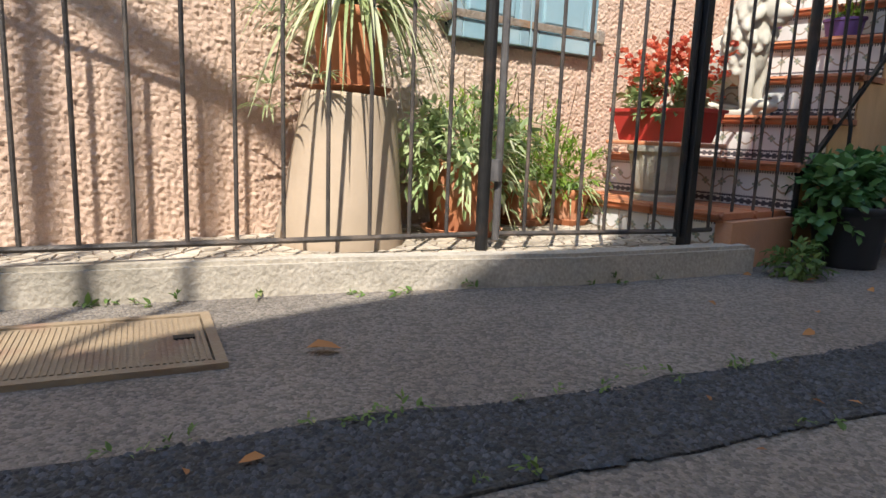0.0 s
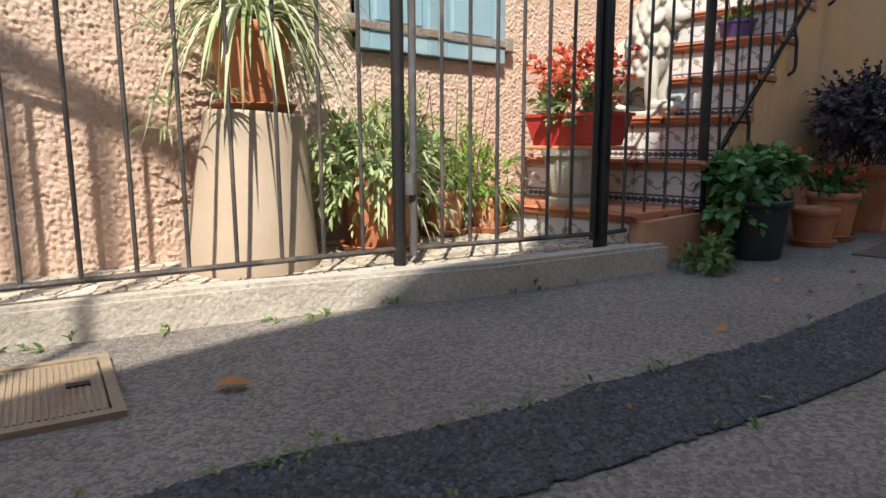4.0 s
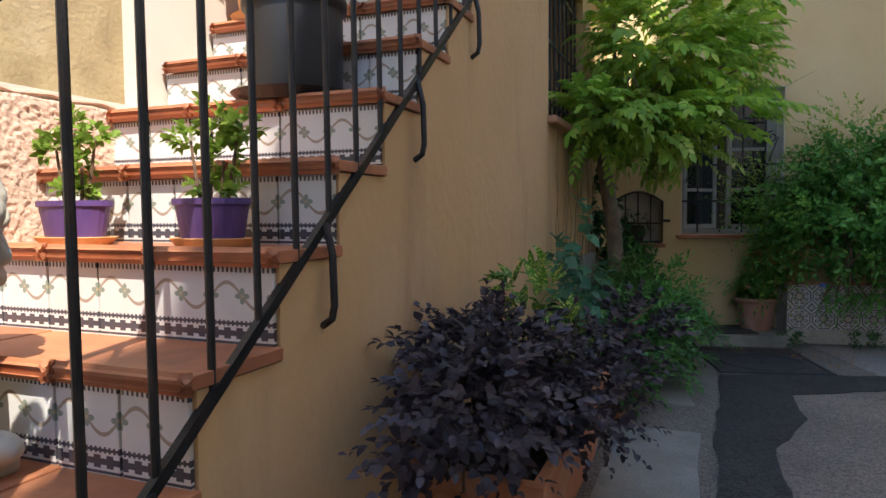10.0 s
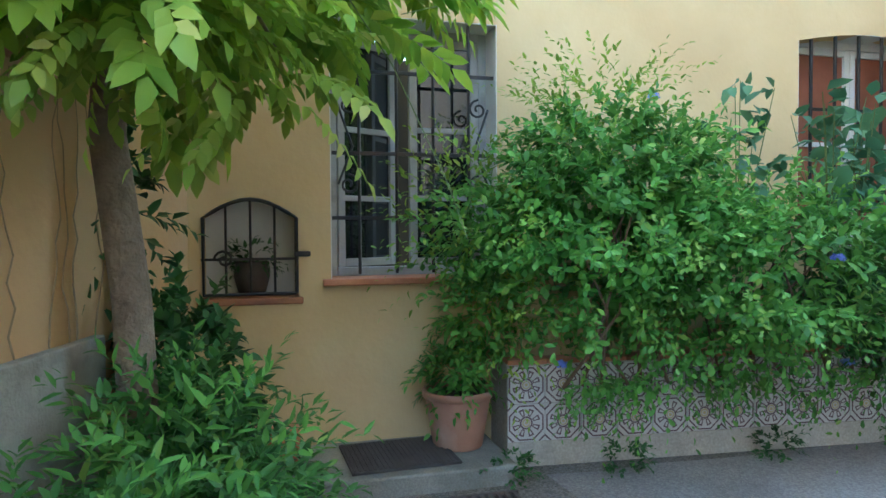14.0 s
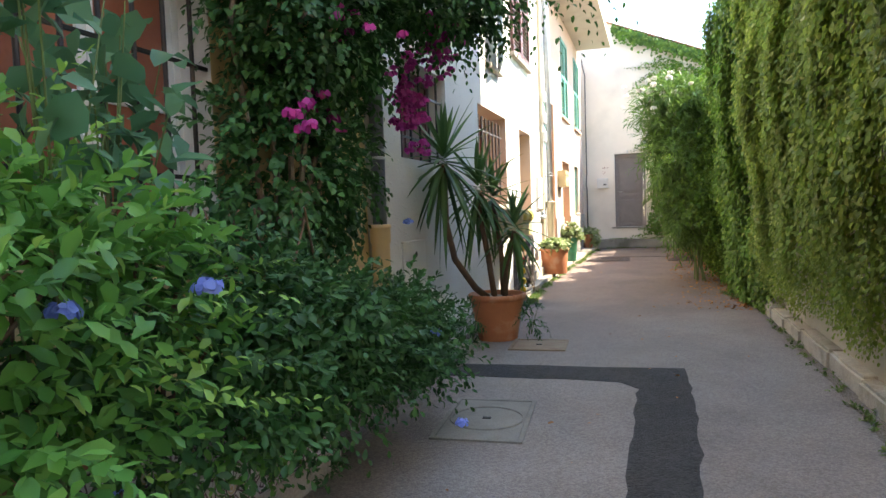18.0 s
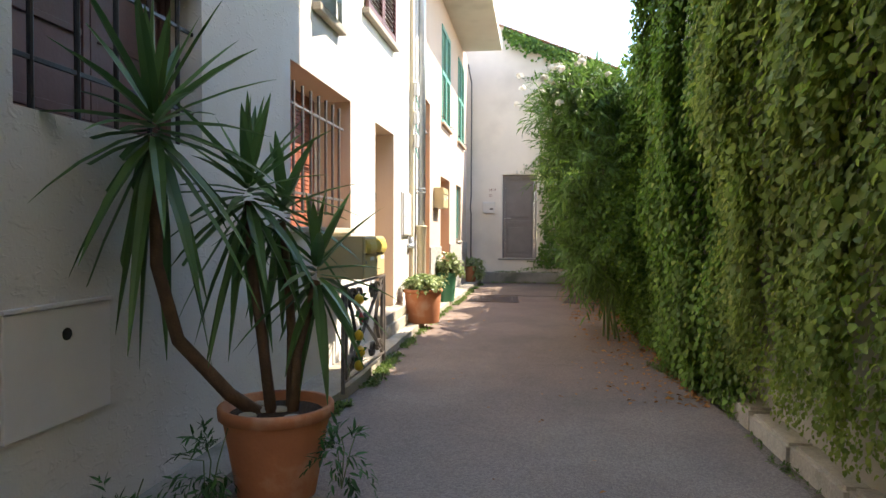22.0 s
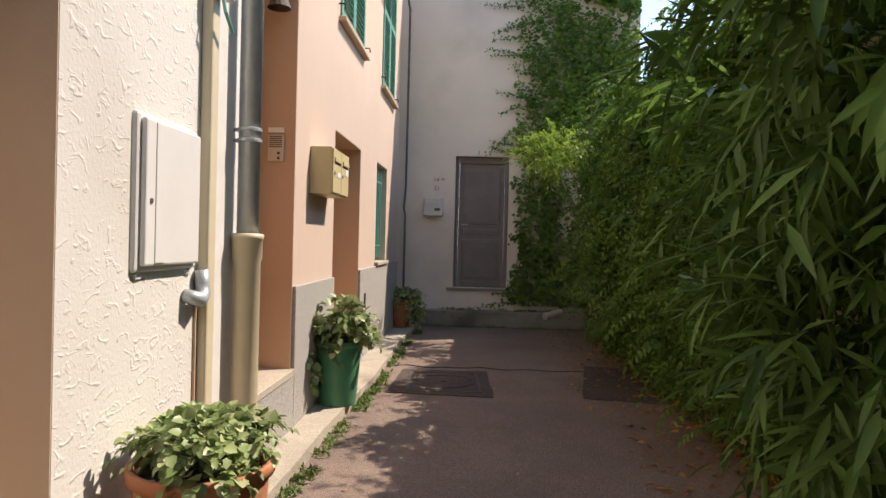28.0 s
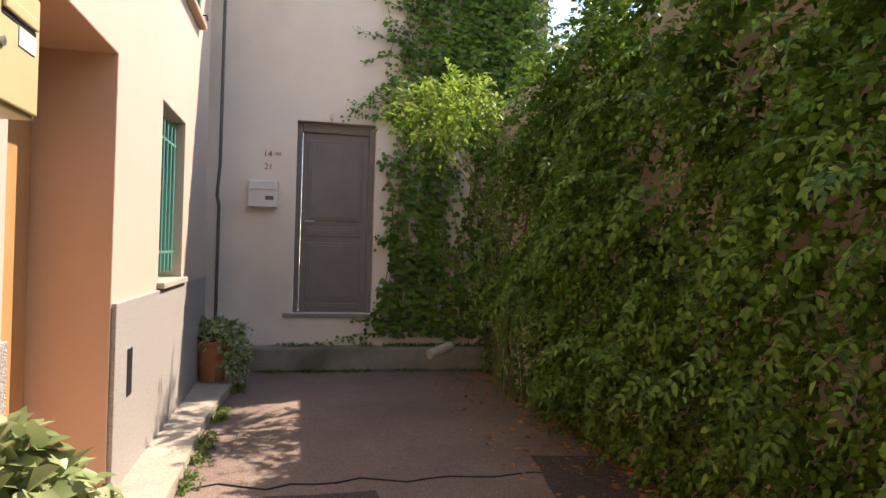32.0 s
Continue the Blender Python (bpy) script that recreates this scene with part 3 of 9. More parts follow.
M_ROOF = mat("roof_tile_clay", (0.46, 0.24, 0.14), (0.36, 0.20, 0.13), 4, 0.85, 0.3, 40, (0.5, 0.38, 0.28), 4, random=0.15)
M_DARKIRON = mat("blackened_iron", (0.055, 0.055, 0.058), (0.035, 0.036, 0.038), 6, 0.65, 0.4, 80, (0.09, 0.07, 0.06), 5, metal=0.2)
M_CASTIRON = mat("cast_iron", (0.11, 0.085, 0.075), (0.07, 0.058, 0.05), 6, 0.7, 0.4, 80, (0.16, 0.10, 0.075), 5, metal=0.2)
M_LIDTAN = mat("rusty_cover_plate", (0.30, 0.225, 0.14), (0.22, 0.16, 0.10), 5, 0.75, 0.4, 80, (0.22, 0.13, 0.085), 6)
M_MAT = mat("worn_doormat", (0.09, 0.08, 0.075), (0.06, 0.053, 0.05), 8, 0.95, 0.8, 200)
M_BARK = mat("tree_bark", (0.30, 0.225, 0.155), (0.19, 0.14, 0.10), 12, 0.9, 0.8, 50, bdist=0.02)
M_STEM = mat("brown_stem", (0.17, 0.10, 0.055), (0.10, 0.06, 0.035), 15, 0.85, 0.5, 80)
M_GREENSTEM = mat("green_stem", (0.12, 0.17, 0.05), (0.08, 0.12, 0.035), 15, 0.7, 0.2, 80)
M_ALUPAINT = mat("aluminium_paint", (0.52, 0.49, 0.46), (0.47, 0.44, 0.41), 6, 0.4, 0.03, 80, metal=0.2)
M_LABEL = mat("white_label", (0.75, 0.75, 0.73), (0.7, 0.7, 0.68), 4, 0.5, 0, 60)
M_METALBUTTON = mat("brushed_metal", (0.45, 0.45, 0.45), (0.38, 0.38, 0.38), 8, 0.35, 0.05, 80, metal=0.9)
M_BRASS = mat("brass", (0.60, 0.45, 0.16), (0.5, 0.36, 0.12), 8, 0.35, 0.05, 80, metal=0.9)
M_LEMON = mat("glossy_yellow_paint", (0.72, 0.47, 0.03), (0.62, 0.38, 0.02), 8, 0.35, 0.05, 80)
M_SALMONPLASTER = mat("terracotta_plaster", (0.52, 0.26, 0.14), (0.44, 0.21, 0.11), 3, 0.9, 0.3, 40, (0.35, 0.2, 0.13), 3)
M_REDWRITE = mat("red_brown_number_paint", (0.28, 0.09, 0.05), (0.24, 0.075, 0.04), 5, 0.6, 0, 60)
M_GLASS = bpy.data.materials.new("window_glass")
M_GLASS.use_nodes = True
M_GLASS.node_tree.nodes["Principled BSDF"].inputs["Base Color"].default_value = (0.02, 0.025, 0.025, 1)
M_GLASS.node_tree.nodes["Principled BSDF"].inputs["Roughness"].default_value = 0.03
M_GLASS.node_tree.nodes["Principled BSDF"].inputs["Specular IOR Level"].default_value = 0.9

# Curtain leaves in two tones: brightened for the near stretch, darkened for the far.
L_IVYLIT = leaf_mat("lit_ivy_leaf", (0.39, 0.49, 0.105), (0.18, 0.28, 0.05), 0.48, 0.58, (0.52, 0.55, 0.18))
L_IVYSHADE = leaf_mat("shaded_curtain_leaf", (0.20, 0.36, 0.05), (0.08, 0.18, 0.025), 0.45, 0.45, (0.36, 0.46, 0.09))
L_CREEPER = leaf_mat("creeper_leaf", (0.15, 0.27, 0.035), (0.05, 0.12, 0.018), 0.55, 0.4, (0.24, 0.35, 0.055))
L_OLEANDER = leaf_mat("oleander_leaf", (0.16, 0.28, 0.06), (0.065, 0.13, 0.03), 0.4, 0.35)
L_PLUMBAGO = leaf_mat("plumbago_leaf", (0.18, 0.43, 0.085), (0.075, 0.225, 0.045), 0.42, 0.42, (0.32, 0.50, 0.11))
L_SHOOT = leaf_mat("young_shoot_leaf", (0.27, 0.47, 0.09), (0.16, 0.34, 0.06), 0.45, 0.45)
L_WISTERIA = leaf_mat("wisteria_leaf", (0.40, 0.56, 0.08), (0.20, 0.38, 0.05), 0.5, 0.55, (0.52, 0.56, 0.13))
L_PALEVINE = leaf_mat("pale_vine_leaf", (0.42, 0.52, 0.10), (0.24, 0.38, 0.06), 0.5, 0.5, (0.62, 0.60, 0.22))
L_DARKGREEN = leaf_mat("dark_green_leaf", (0.062, 0.175, 0.044), (0.031, 0.095, 0.026), 0.5, 0.3)
L_BLUEGREEN = leaf_mat("blue_green_leaf", (0.12, 0.27, 0.14), (0.06, 0.16, 0.08), 0.5, 0.35)
L_ROUND = leaf_mat("round_green_leaf", (0.14, 0.29, 0.09), (0.07, 0.17, 0.05), 0.45, 0.3, (0.22, 0.38, 0.13))
L_BUSHGREEN = leaf_mat("bush_leaf", (0.48, 0.54, 0.28), (0.26, 0.36, 0.14), 0.5, 0.4, (0.70, 0.70, 0.48))
L_PURPLE = leaf_mat("purple_leaf", (0.070, 0.051, 0.060), (0.036, 0.028, 0.033), 0.45, 0.2)
L_AUCUBA = leaf_mat("spotted_laurel_leaf", (0.10, 0.26, 0.03), (0.05, 0.16, 0.02), 0.35, 0.3, None, (0.55, 0.55, 0.12))
L_SHRUB = leaf_mat("shrub_leaf", (0.12, 0.30, 0.07), (0.06, 0.17, 0.045), 0.45, 0.35, (0.24, 0.40, 0.08))
L_SPIDER = leaf_mat("spider_plant_leaf", (0.62, 0.62, 0.42), (0.28, 0.35, 0.13), 0.5, 0.35, (0.78, 0.75, 0.60))
L_YUCCA = leaf_mat("yucca_leaf", (0.12, 0.23, 0.07), (0.055, 0.125, 0.035), 0.35, 0.25)
L_YELLOWGREEN = leaf_mat("yellow_green_leaf", (0.32, 0.44, 0.07), (0.16, 0.28, 0.04), 0.5, 0.5)
L_SUCCULENT = leaf_mat("succulent_leaf", (0.38, 0.45, 0.20), (0.19, 0.27, 0.10), 0.4, 0.25, (0.60, 0.60, 0.36))
L_WEED = leaf_mat("weed_leaf", (0.16, 0.24, 0.06), (0.08, 0.14, 0.03), 0.6, 0.3, (0.35, 0.32, 0.14))
L_DRY = leaf_mat("dry_leaf", (0.52, 0.24, 0.08), (0.26, 0.115, 0.045), 0.8, 0.2)
P_RED = leaf_mat("red_petal", (0.74, 0.20, 0.10), (0.50, 0.06, 0.035), 0.5, 0.45, (0.84, 0.46, 0.32))
P_ORANGE = leaf_mat("orange_petal", (0.80, 0.22, 0.02), (0.65, 0.14, 0.02), 0.5, 0.3)
P_BLUE = leaf_mat("blue_petal", (0.26, 0.36, 0.80), (0.18, 0.26, 0.68), 0.5, 0.3)
P_PINK = leaf_mat("magenta_bract", (0.62, 0.06, 0.36), (0.42, 0.04, 0.26), 0.5, 0.4)
P_WHITE = leaf_mat("white_petal", (0.80, 0.78, 0.72), (0.70, 0.66, 0.6), 0.5, 0.3)


# ---------- ground ----------
bm = B()
bx(bm, -60, 60, -60, 60, -0.5, 0.0)
tagged(part("ground", bm, M_ASPHALT), "worn grey asphalt of a narrow lane", "ground", "", "structure")

def ragged(points, rng, step=0.12, amp=0.014):
    out = []
    for a, b in zip(points, points[1:] + points[:1]):
        a, b = Vector(a), Vector(b)
        k = max(1, int((b - a).length / step))
        for i in range(k):
            p = a.lerp(b, i / k)
            out.append((p.x + rng.uniform(-amp, amp), p.y + rng.uniform(-amp, amp)))
    return out


rng = np.random.default_rng(3)
bm = B()
slab(bm, ragged([(-8.6, 0.95), (-8.6, 8.0), (-8.72, 9.6), (-8.72, 19.3), (-6.2, 19.3), (-6.2, 1.6), (-6.7, 1.0)], rng, 0.25, 0.02), -0.1, 0.003)
tagged(part("road", bm, M_LANE), "worn asphalt of the alley, turning reddish further in", "road", "", "structure")
# dark trench repair that follows the lane
strip_near = [(-0.2, -2.55), (-0.86, -2.24), (-1.28, -2.05), (-1.64, -1.83), (-2.47, -1.44), (-3.66, -1.05), (-5.28, -0.62), (-6.44, -0.33), (-6.95, -0.18), (-7.58, -0.03),
              (-7.63, 0.72), (-7.63, 1.09), (-7.36, 1.09), (-7.25, 0.80), (-7.12, 0.27), (-6.90, 0.22), (-6.66, 0.16), (-6.47, 0.05), (-6.2, -0.13), (-4.83, -0.46), (-3.64, -0.76), (-2.75, -1.06), (-2.02, -1.36), (-1.6, -1.57), (-1.2, -1.79), (-0.1, -2.2)]
bm = B()
slab(bm, ragged(strip_near, rng), -0.1, 0.006)
tagged(part("asphalt_patch", bm, M_PATCH), "dark coarse asphalt strip along a refilled trench", "road patch", "", "structure")
strip_far = [(-8.62, 5.76), (-7.0, 5.87), (-6.99, 4.9), (-7.03, 3.6), (-7.06, 2.4), (-7.1, 1.1), (-7.36, 1.1), (-7.34, 2.4), (-7.32, 3.8), (-7.30, 5.3), (-7.42, 5.45), (-8.2, 5.44), (-8.6, 5.42)]
bm = B()
slab(bm, ragged(strip_far, rng), -0.1, 0.006)
tagged(part("asphalt_patch", bm, M_PATCH), "dark asphalt strip with a square bend over a trench", "road patch", "", "structure")
# paler concrete panels beside the trench
for k, (poly, material, label) in enumerate([
    ([(-4.80, -1.20), (-6.42, -0.78), (-6.36, -0.42), (-4.78, -0.80)], M_OLDCONC, "pale patched concrete panel in the lane"),
    ([(-3.98, -1.32), (-4.75, -1.12), (-4.75, -0.78), (-3.9, -0.99)], M_CASTIRON, "rusty brown cover plate set in the lane"),
    ([(-6.85, -0.62), (-7.7, -0.5), (-7.7, -0.28), (-6.8, -0.34)], M_OLDCONC, "pale patched concrete panel in the lane"),
    ([(-7.66, 14.86), (-8.52, 14.9), (-8.5, 15.88), (-7.7, 15.9)], M_PATCHRED, "sunken dark patch with cracked edges in the lane"),
    ([(-6.35, 14.85), (-6.95, 14.95), (-6.72, 16.35), (-6.3, 16.3)], M_PATCHRED, "dark square patch at the foot of the hedge"),
]):
    bm = B()
    slab(bm, ragged(poly, rng, 0.15, 0.012), -0.1, 0.006 + 0.0012 * k)
    tagged(part("pavement_patch", bm, material), label, "road patch", "", "structure")


def cover(name, x, y, w, d, turn, material, label, ribs="x", n=14, ring=False, slot=0.0):
    """A cast cover plate: frame, plate, raised ribs and a lifting slot."""
    th = thing(name, pose(x, y, 0.0, 0, 0, turn), label, "manhole cover")
    bm = B()
    f = 0.022
    bx(bm, -w / 2, w / 2, -d / 2, -d / 2 + f, -0.03, 0.013)
    bx(bm, -w / 2, w / 2, d / 2 - f, d / 2, -0.03, 0.013)
    bx(bm, -w / 2, -w / 2 + f, -d / 2 + f, d / 2 - f, -0.03, 0.013)
    bx(bm, w / 2 - f, w / 2, -d / 2 + f, d / 2 - f, -0.03, 0.013)
    part("frame", bm, material, th)
    bm = B()
    g = f + 0.004
    bx(bm, -w / 2 + g, w / 2 - g, -d / 2 + g, d / 2 - g, -0.03, 0.009)
    part("plate", bm, material, th)
    rw = min(0.004, 0.26 * (w if ribs == "x" else d) / max(n, 1))
    for i in range(n):
        q = -0.5 + (i + 0.5) / n
        bm = B()
        if ribs == "x":
            bx(bm, q * (w - 2 * g) - rw, q * (w - 2 * g) + rw, -d / 2 + g + 0.01, d / 2 - g - 0.01, 0.0088, 0.0112)
        else:
            bx(bm, -w / 2 + g + 0.01, w / 2 - g - 0.01, q * (d - 2 * g) - rw, q * (d - 2 * g) + rw, 0.0088, 0.0112)
        part("rib", bm, material, th)
    if ring:
        bm = B()
        pts = [(min(w, d) * 0.42 * math.cos(a * math.pi / 20), min(w, d) * 0.42 * math.sin(a * math.pi / 20), 0.011) for a in range(41)]
        tube(bm, pts, 0.006, 6, caps=False)
        part("ring", bm, material, th)
    bm = B()
    bx(bm, slot - 0.022, slot + 0.022, -0.012, 0.012, 0.0095, 0.0142)
    part("lifting_slot", bm, M_DARK, th)
    return th


cover("cover_plate", -1.12, -2.69, 0.60, 0.39, -26, M_LIDTAN, "rusty tan ribbed cover plate beside the kerb", "x", 46, False, -0.23)
cover("manhole_cover", -8.08, 15.38, 0.62, 0.80, 3, M_CASTIRON, "dark sunken cast iron manhole cover in reddish asphalt", "", 0, True)
cover("manhole_cover", -8.06, 4.55, 0.46, 0.70, 4, M_OLDCONC, "concrete filled manhole cover with a round lid", "", 0, True)
cover("drain_cover", -8.10, 6.50, 0.45, 0.43, 3, M_LIDTAN, "ribbed metal drain cover in the asphalt", "x", 13)
cover("drain_cover", -7.945, 0.36, 0.63, 0.72, 0, M_DARKIRON, "dark ribbed cover plate by the doorstep", "y", 16, True)
# slotted channel grate by the doorstep
th = thing("channel_grate", pose(-8.37, 0.37, 0, 0, 0, 0), "dark slotted iron channel grate in front of the doorstep", "drain grate")
bm = B()
bx(bm, -0.085, 0.085, -0.36, 0.36, -0.02, 0.003)
part("channel", bm, M_DARK, th)
bm = B()
for k in range(21):
    q = -0.35 + 0.035 * k
    bx(bm, -0.08, 0.08, q - 0.008, q + 0.008, 0.003, 0.014)
bx(bm, -0.09, -0.078, -0.37, 0.37, -0.02, 0.016)
bx(bm, 0.078, 0.09, -0.37, 0.37, -0.02, 0.016)
part("grating", bm, M_CASTIRON, th)

# ---------- terrace with kerb by the first house ----------
EDGE = [(-3.9, -0.80), (-3.09, -0.64), (-2.26, -0.40), (-1.55, -0.13), (-0.78, 0.05)]
bm = B()
slab(bm, [(-s, n) for s, n in EDGE] + [(0.70, -0.05), (0.70, -0.97), (3.9, -0.97)], -0.1, 0.092)
tagged(part("terrace", bm, M_JOINT, None, "", HM), "raised concrete terrace along the house wall", "terrace", "", "structure")
bm = B()
k = len(EDGE)
outer = [(-s, n + 0.02) for s, n in EDGE]
inner = [(-s, n - 0.07) for s, n in EDGE]
slab(bm, outer + inner[::-1], -0.1, 0.104)
bmesh.ops.bevel(bm, geom=[e for e in bm.edges if all(v.co.z > 0.1 for v in e.verts)], offset=0.012, segments=2, affect="EDGES")
tagged(part("kerb", bm, M_CONCRETE, None, "", HM), "worn pale concrete kerb edge of the terrace", "kerb", "", "structure")



def in_poly(x, y, poly):
    inside = False
    for (x0, y0), (x1, y1) in zip(poly, poly[1:] + poly[:1]):
        if (y0 > y) != (y1 > y) and x < (x1 - x0) * (y - y0) / (y1 - y0) + x0:
            inside = not inside
    return inside


def stone_chips():
    """Small irregular flat stones bedded in the terrace."""
    r = np.random.default_rng(5)
    area = [(-s, n - 0.075) for s, n in EDGE] + [(0.72, -0.05), (0.72, -0.965), (3.9, -0.965)]
    g_ = 0.047
    nx, ny = int(3.3 / g_), int(1.1 / g_)
    grid = np.empty((nx + 1, ny + 1, 2))
    for i in range(nx + 1):
        for j in range(ny + 1):
            grid[i, j] = (0.68 + (i + 0.5 * (j % 2)) * g_ + r.uniform(-0.017, 0.017), -1.0 + j * g_ + r.uniform(-0.017, 0.017))
    co, faces = [], []
    for i in range(nx):
        for j in range(ny):
            q = [grid[i, j], grid[i + 1, j], grid[i + 1, j + 1], grid[i, j + 1]]
            cx, cy = np.mean(q, axis=0)
            if not in_poly(cx, cy, area):
                continue
            tris = [q] if r.random() < 0.6 else ([q[:3], [q[0], q[2], q[3]]] if r.random() < 0.5 else [[q[0], q[1], q[3]], q[1:]])
            for t in tris:
                c = np.mean(t, axis=0)
                h = 0.0955 + r.uniform(0, 0.003)
                n0, k = len(co), len(t)
                for p in t:
                    d_ = c - p
                    w = p + d_ / (np.linalg.norm(d_) + 1e-9) * 0.0045
                    co.append((w[0], w[1], 0.09))
                for p in t:
                    d_ = c - p
                    w = p + d_ / (np.linalg.norm(d_) + 1e-9) * 0.0068
                    co.append((w[0], w[1], h))
                faces.append(tuple(range(n0 + k, n0 + 2 * k)))
                faces += [(n0 + a_, n0 + (a_ + 1) % k, n0 + k + (a_ + 1) % k, n0 + k + a_) for a_ in range(k)]
    me = bpy.data.meshes.new("stone_chips")
    me.from_pydata(co, [], faces)
    tagged(put_mesh("stone_chips", me, M_CHIP, None, "", HM), "pale irregular stone chips set in the terrace", "paving", "", "stuff")


def gravel(name, poly, count, z, size, seed, x_lim=(-99, 99), material=None, label=""):
    """Half-sunk angular stones over a patch."""
    r = np.random.default_rng(seed)
    xs, ys = [p[0] for p in poly], [p[1] for p in poly]
    V = np.array([(1, 0, 0), (0.3, 0.95, 0), (-0.8, 0.55, 0), (-0.75, -0.6, 0), (0.4, -0.9, 0), (0.15, 0.1, 0.75), (-0.25, -0.15, 0.7)])
    F = [(0, 1, 5), (1, 2, 5), (2, 6, 5), (2, 3, 6), (3, 4, 6), (4, 5, 6), (4, 0, 5)]
    co, faces, k = [], [], 0
    while k < count:
        x, y = r.uniform(max(min(xs), x_lim[0]), min(max(xs), x_lim[1])), r.uniform(min(ys), max(ys))
        if not in_poly(x, y, poly):
            continue
        k += 1
        a_, s = r.uniform(0, 6.28), size * r.uniform(0.55, 1.25)
        c, sn = math.cos(a_) * s, math.sin(a_) * s
        n0 = len(co)
        st = r.uniform(0.6, 1.0)
        for v in V:
            co.append((x + v[0] * c - v[1] * st * sn, y + v[0] * sn + v[1] * st * c, z - 0.001 + v[2] * s * r.uniform(0.5, 0.9)))
        faces += [(n0 + f[0], n0 + f[1], n0 + f[2]) for f in F]
    me = bpy.data.meshes.new(name)
    me.from_pydata(co, [], faces)
    tagged(put_mesh(name, me, material), label, "gravel", "", "stuff")


stone_chips()
gravel("gravel", strip_near, 11000, 0.006, 0.0080, 7, (-3.4, 0), M_GRIT, "coarse dark gravel in the surface of the trench repair")

# ---------- first house: roughcast below, smooth cream plaster above ----------
SHUT = (-1.50, -0.60, 0.86, 2.55)   # s0, s1, z0, z1 of the shuttered window
NI = (0.40, 0.97, 1.43, 2.32)
wall("wall_house", HM @ Matrix.Translation((0, -0.97, 0)), -5.3, 6.0, 0, 7.0, 0.4,
     [(-SHUT[1] + 0.02, -SHUT[0] - 0.02, SHUT[2] + 0.05, SHUT[3]), (-NI[1], -NI[0], NI[2], NI[3])], M_CREAM, "cream smooth plaster house wall with cracks")
bm = B()
bx(bm, -NI[1], -NI[0], -1.12, -1.045, NI[2], NI[3])
part("niche_back", bm, M_NICHE, None, "", HM)
tagged(bpy.data.objects["niche_back"], "weathered yellow blocked window recess", "wall", "", "structure")
# Black board: the shade behind the shutters is put into its colour.
bm = B()
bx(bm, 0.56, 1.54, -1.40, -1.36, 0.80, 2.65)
tagged(part("window_back", bm, M_DARK, None, "", HM), "black board painted as the unlit interior behind the shutters", "wall", "", "structure")


# old repairs and flaked paint on the upper wall
frng = np.random.default_rng(77)
for s0, z0, w, h in ((-0.35, 1.62, 0.34, 0.10), (0.05, 1.52, 0.22, 0.07), (-2.3, 1.75, 0.5, 0.16), (-2.9, 2.15, 0.35, 0.12), (0.22, 2.0, 0.1, 0.25)):
    poly = []
    for k in range(22):
        a = 2 * math.pi * k / 22
        q = 1 + 0.45 * frng.uniform(-1, 1)
        poly.append((-s0 + w * 0.5 * q * math.cos(a), z0 + h * 0.5 * q * math.sin(a)))
    bm = B()
    prism(bm, poly, -0.975, -0.9685)
    tagged(part("plaster_patch", bm, M_FLAKE, None, "", HM), "flaked greyish repair patch on the cream plaster", "plaster patch", "", "structure")


def roughcast(name, s0, s1, z0, z1, n_out, seed):
    """A lumpy roughcast skin laid on the wall."""
    nx, nz = int((s1 - s0) / 0.0056), int((z1 - z0) / 0.0056)
    xs = np.linspace(-s1, -s0, nx + 1)
    zs = np.linspace(z0, z1, nz + 1)
    r = np.random.default_rng(seed)
    co, faces = [], []
    for j, z in enumerate(zs):
        for i, x in enumerate(xs):
            v = noise.noise(Vector((x * 88, z * 88, 4))) * 0.65 + noise.noise(Vector((x * 165, z * 165, 8))) * 0.5 + noise.noise(Vector((x * 22, z * 22, 2))) * 0.25
            d = 0.012 + 0.0105 * v + r.uniform(-0.0015, 0.0015)
            zz = z + (0.010 * noise.noise(Vector((x * 14, 0, 5))) if j == nz else 0)
            co.append((x, n_out + (d if j < nz else -0.002), zz))
    for j in range(nz):
        for i in range(nx):
            a = j * (nx + 1) + i
            faces.append((a, a + nx + 1, a + nx + 2, a + 1))
    me = bpy.data.meshes.new(name)
    me.from_pydata(co, [], faces)
    me.polygons.foreach_set("use_smooth", [True] * len(faces))
    me.update()
    return put_mesh(name, me, M_ROUGHCAST, None, "", HM)


for k, (s0, s1, z0, z1) in enumerate([(-3.8, -1.50, 0.09, 1.385), (-1.50, -0.60, 0.09, 0.86), (-0.60, 0.95, 0.09, 1.405)]):
    tagged(roughcast("roughcast_wall", s0, s1, z0, z1, -0.965, 11 + k), "coarse pink roughcast on the lower house wall", "wall", "", "structure")
bm = B()
for s0, s1, zt in ((-3.8, -1.5, 1.388), (-0.6, 0.40, 1.408), (0.40, 0.97, 1.42)):
    tube(bm, [(-s0 - (s1 - s0) * q / 10, -0.962, zt - 0.006 + 0.006 * math.sin(q * 2.1)) for q in range(11)], 0.008, 6)
tagged(part("roughcast_edge", bm, M_ROUGHCAST, None, "", HM), "uneven upper rim of the roughcast", "trim", "", "structure")

# ---------- stair ----------
RUN, RISE, S0, Z0 = 0.242, 0.198, -0.387, 0.40   # first tread nose and height
STEPS = 13
stair = thing("staircase", HM, "outdoor stair with terracotta treads and painted tile risers", "stairs")
bm = B()
poly = [(-S0 - 0.02, 0.0)]
for k in range(STEPS):
    s, z = S0 + 0.02 + RUN * k, Z0 + RISE * k - 0.025
    poly += [(-s, z - RISE), (-s, z)]
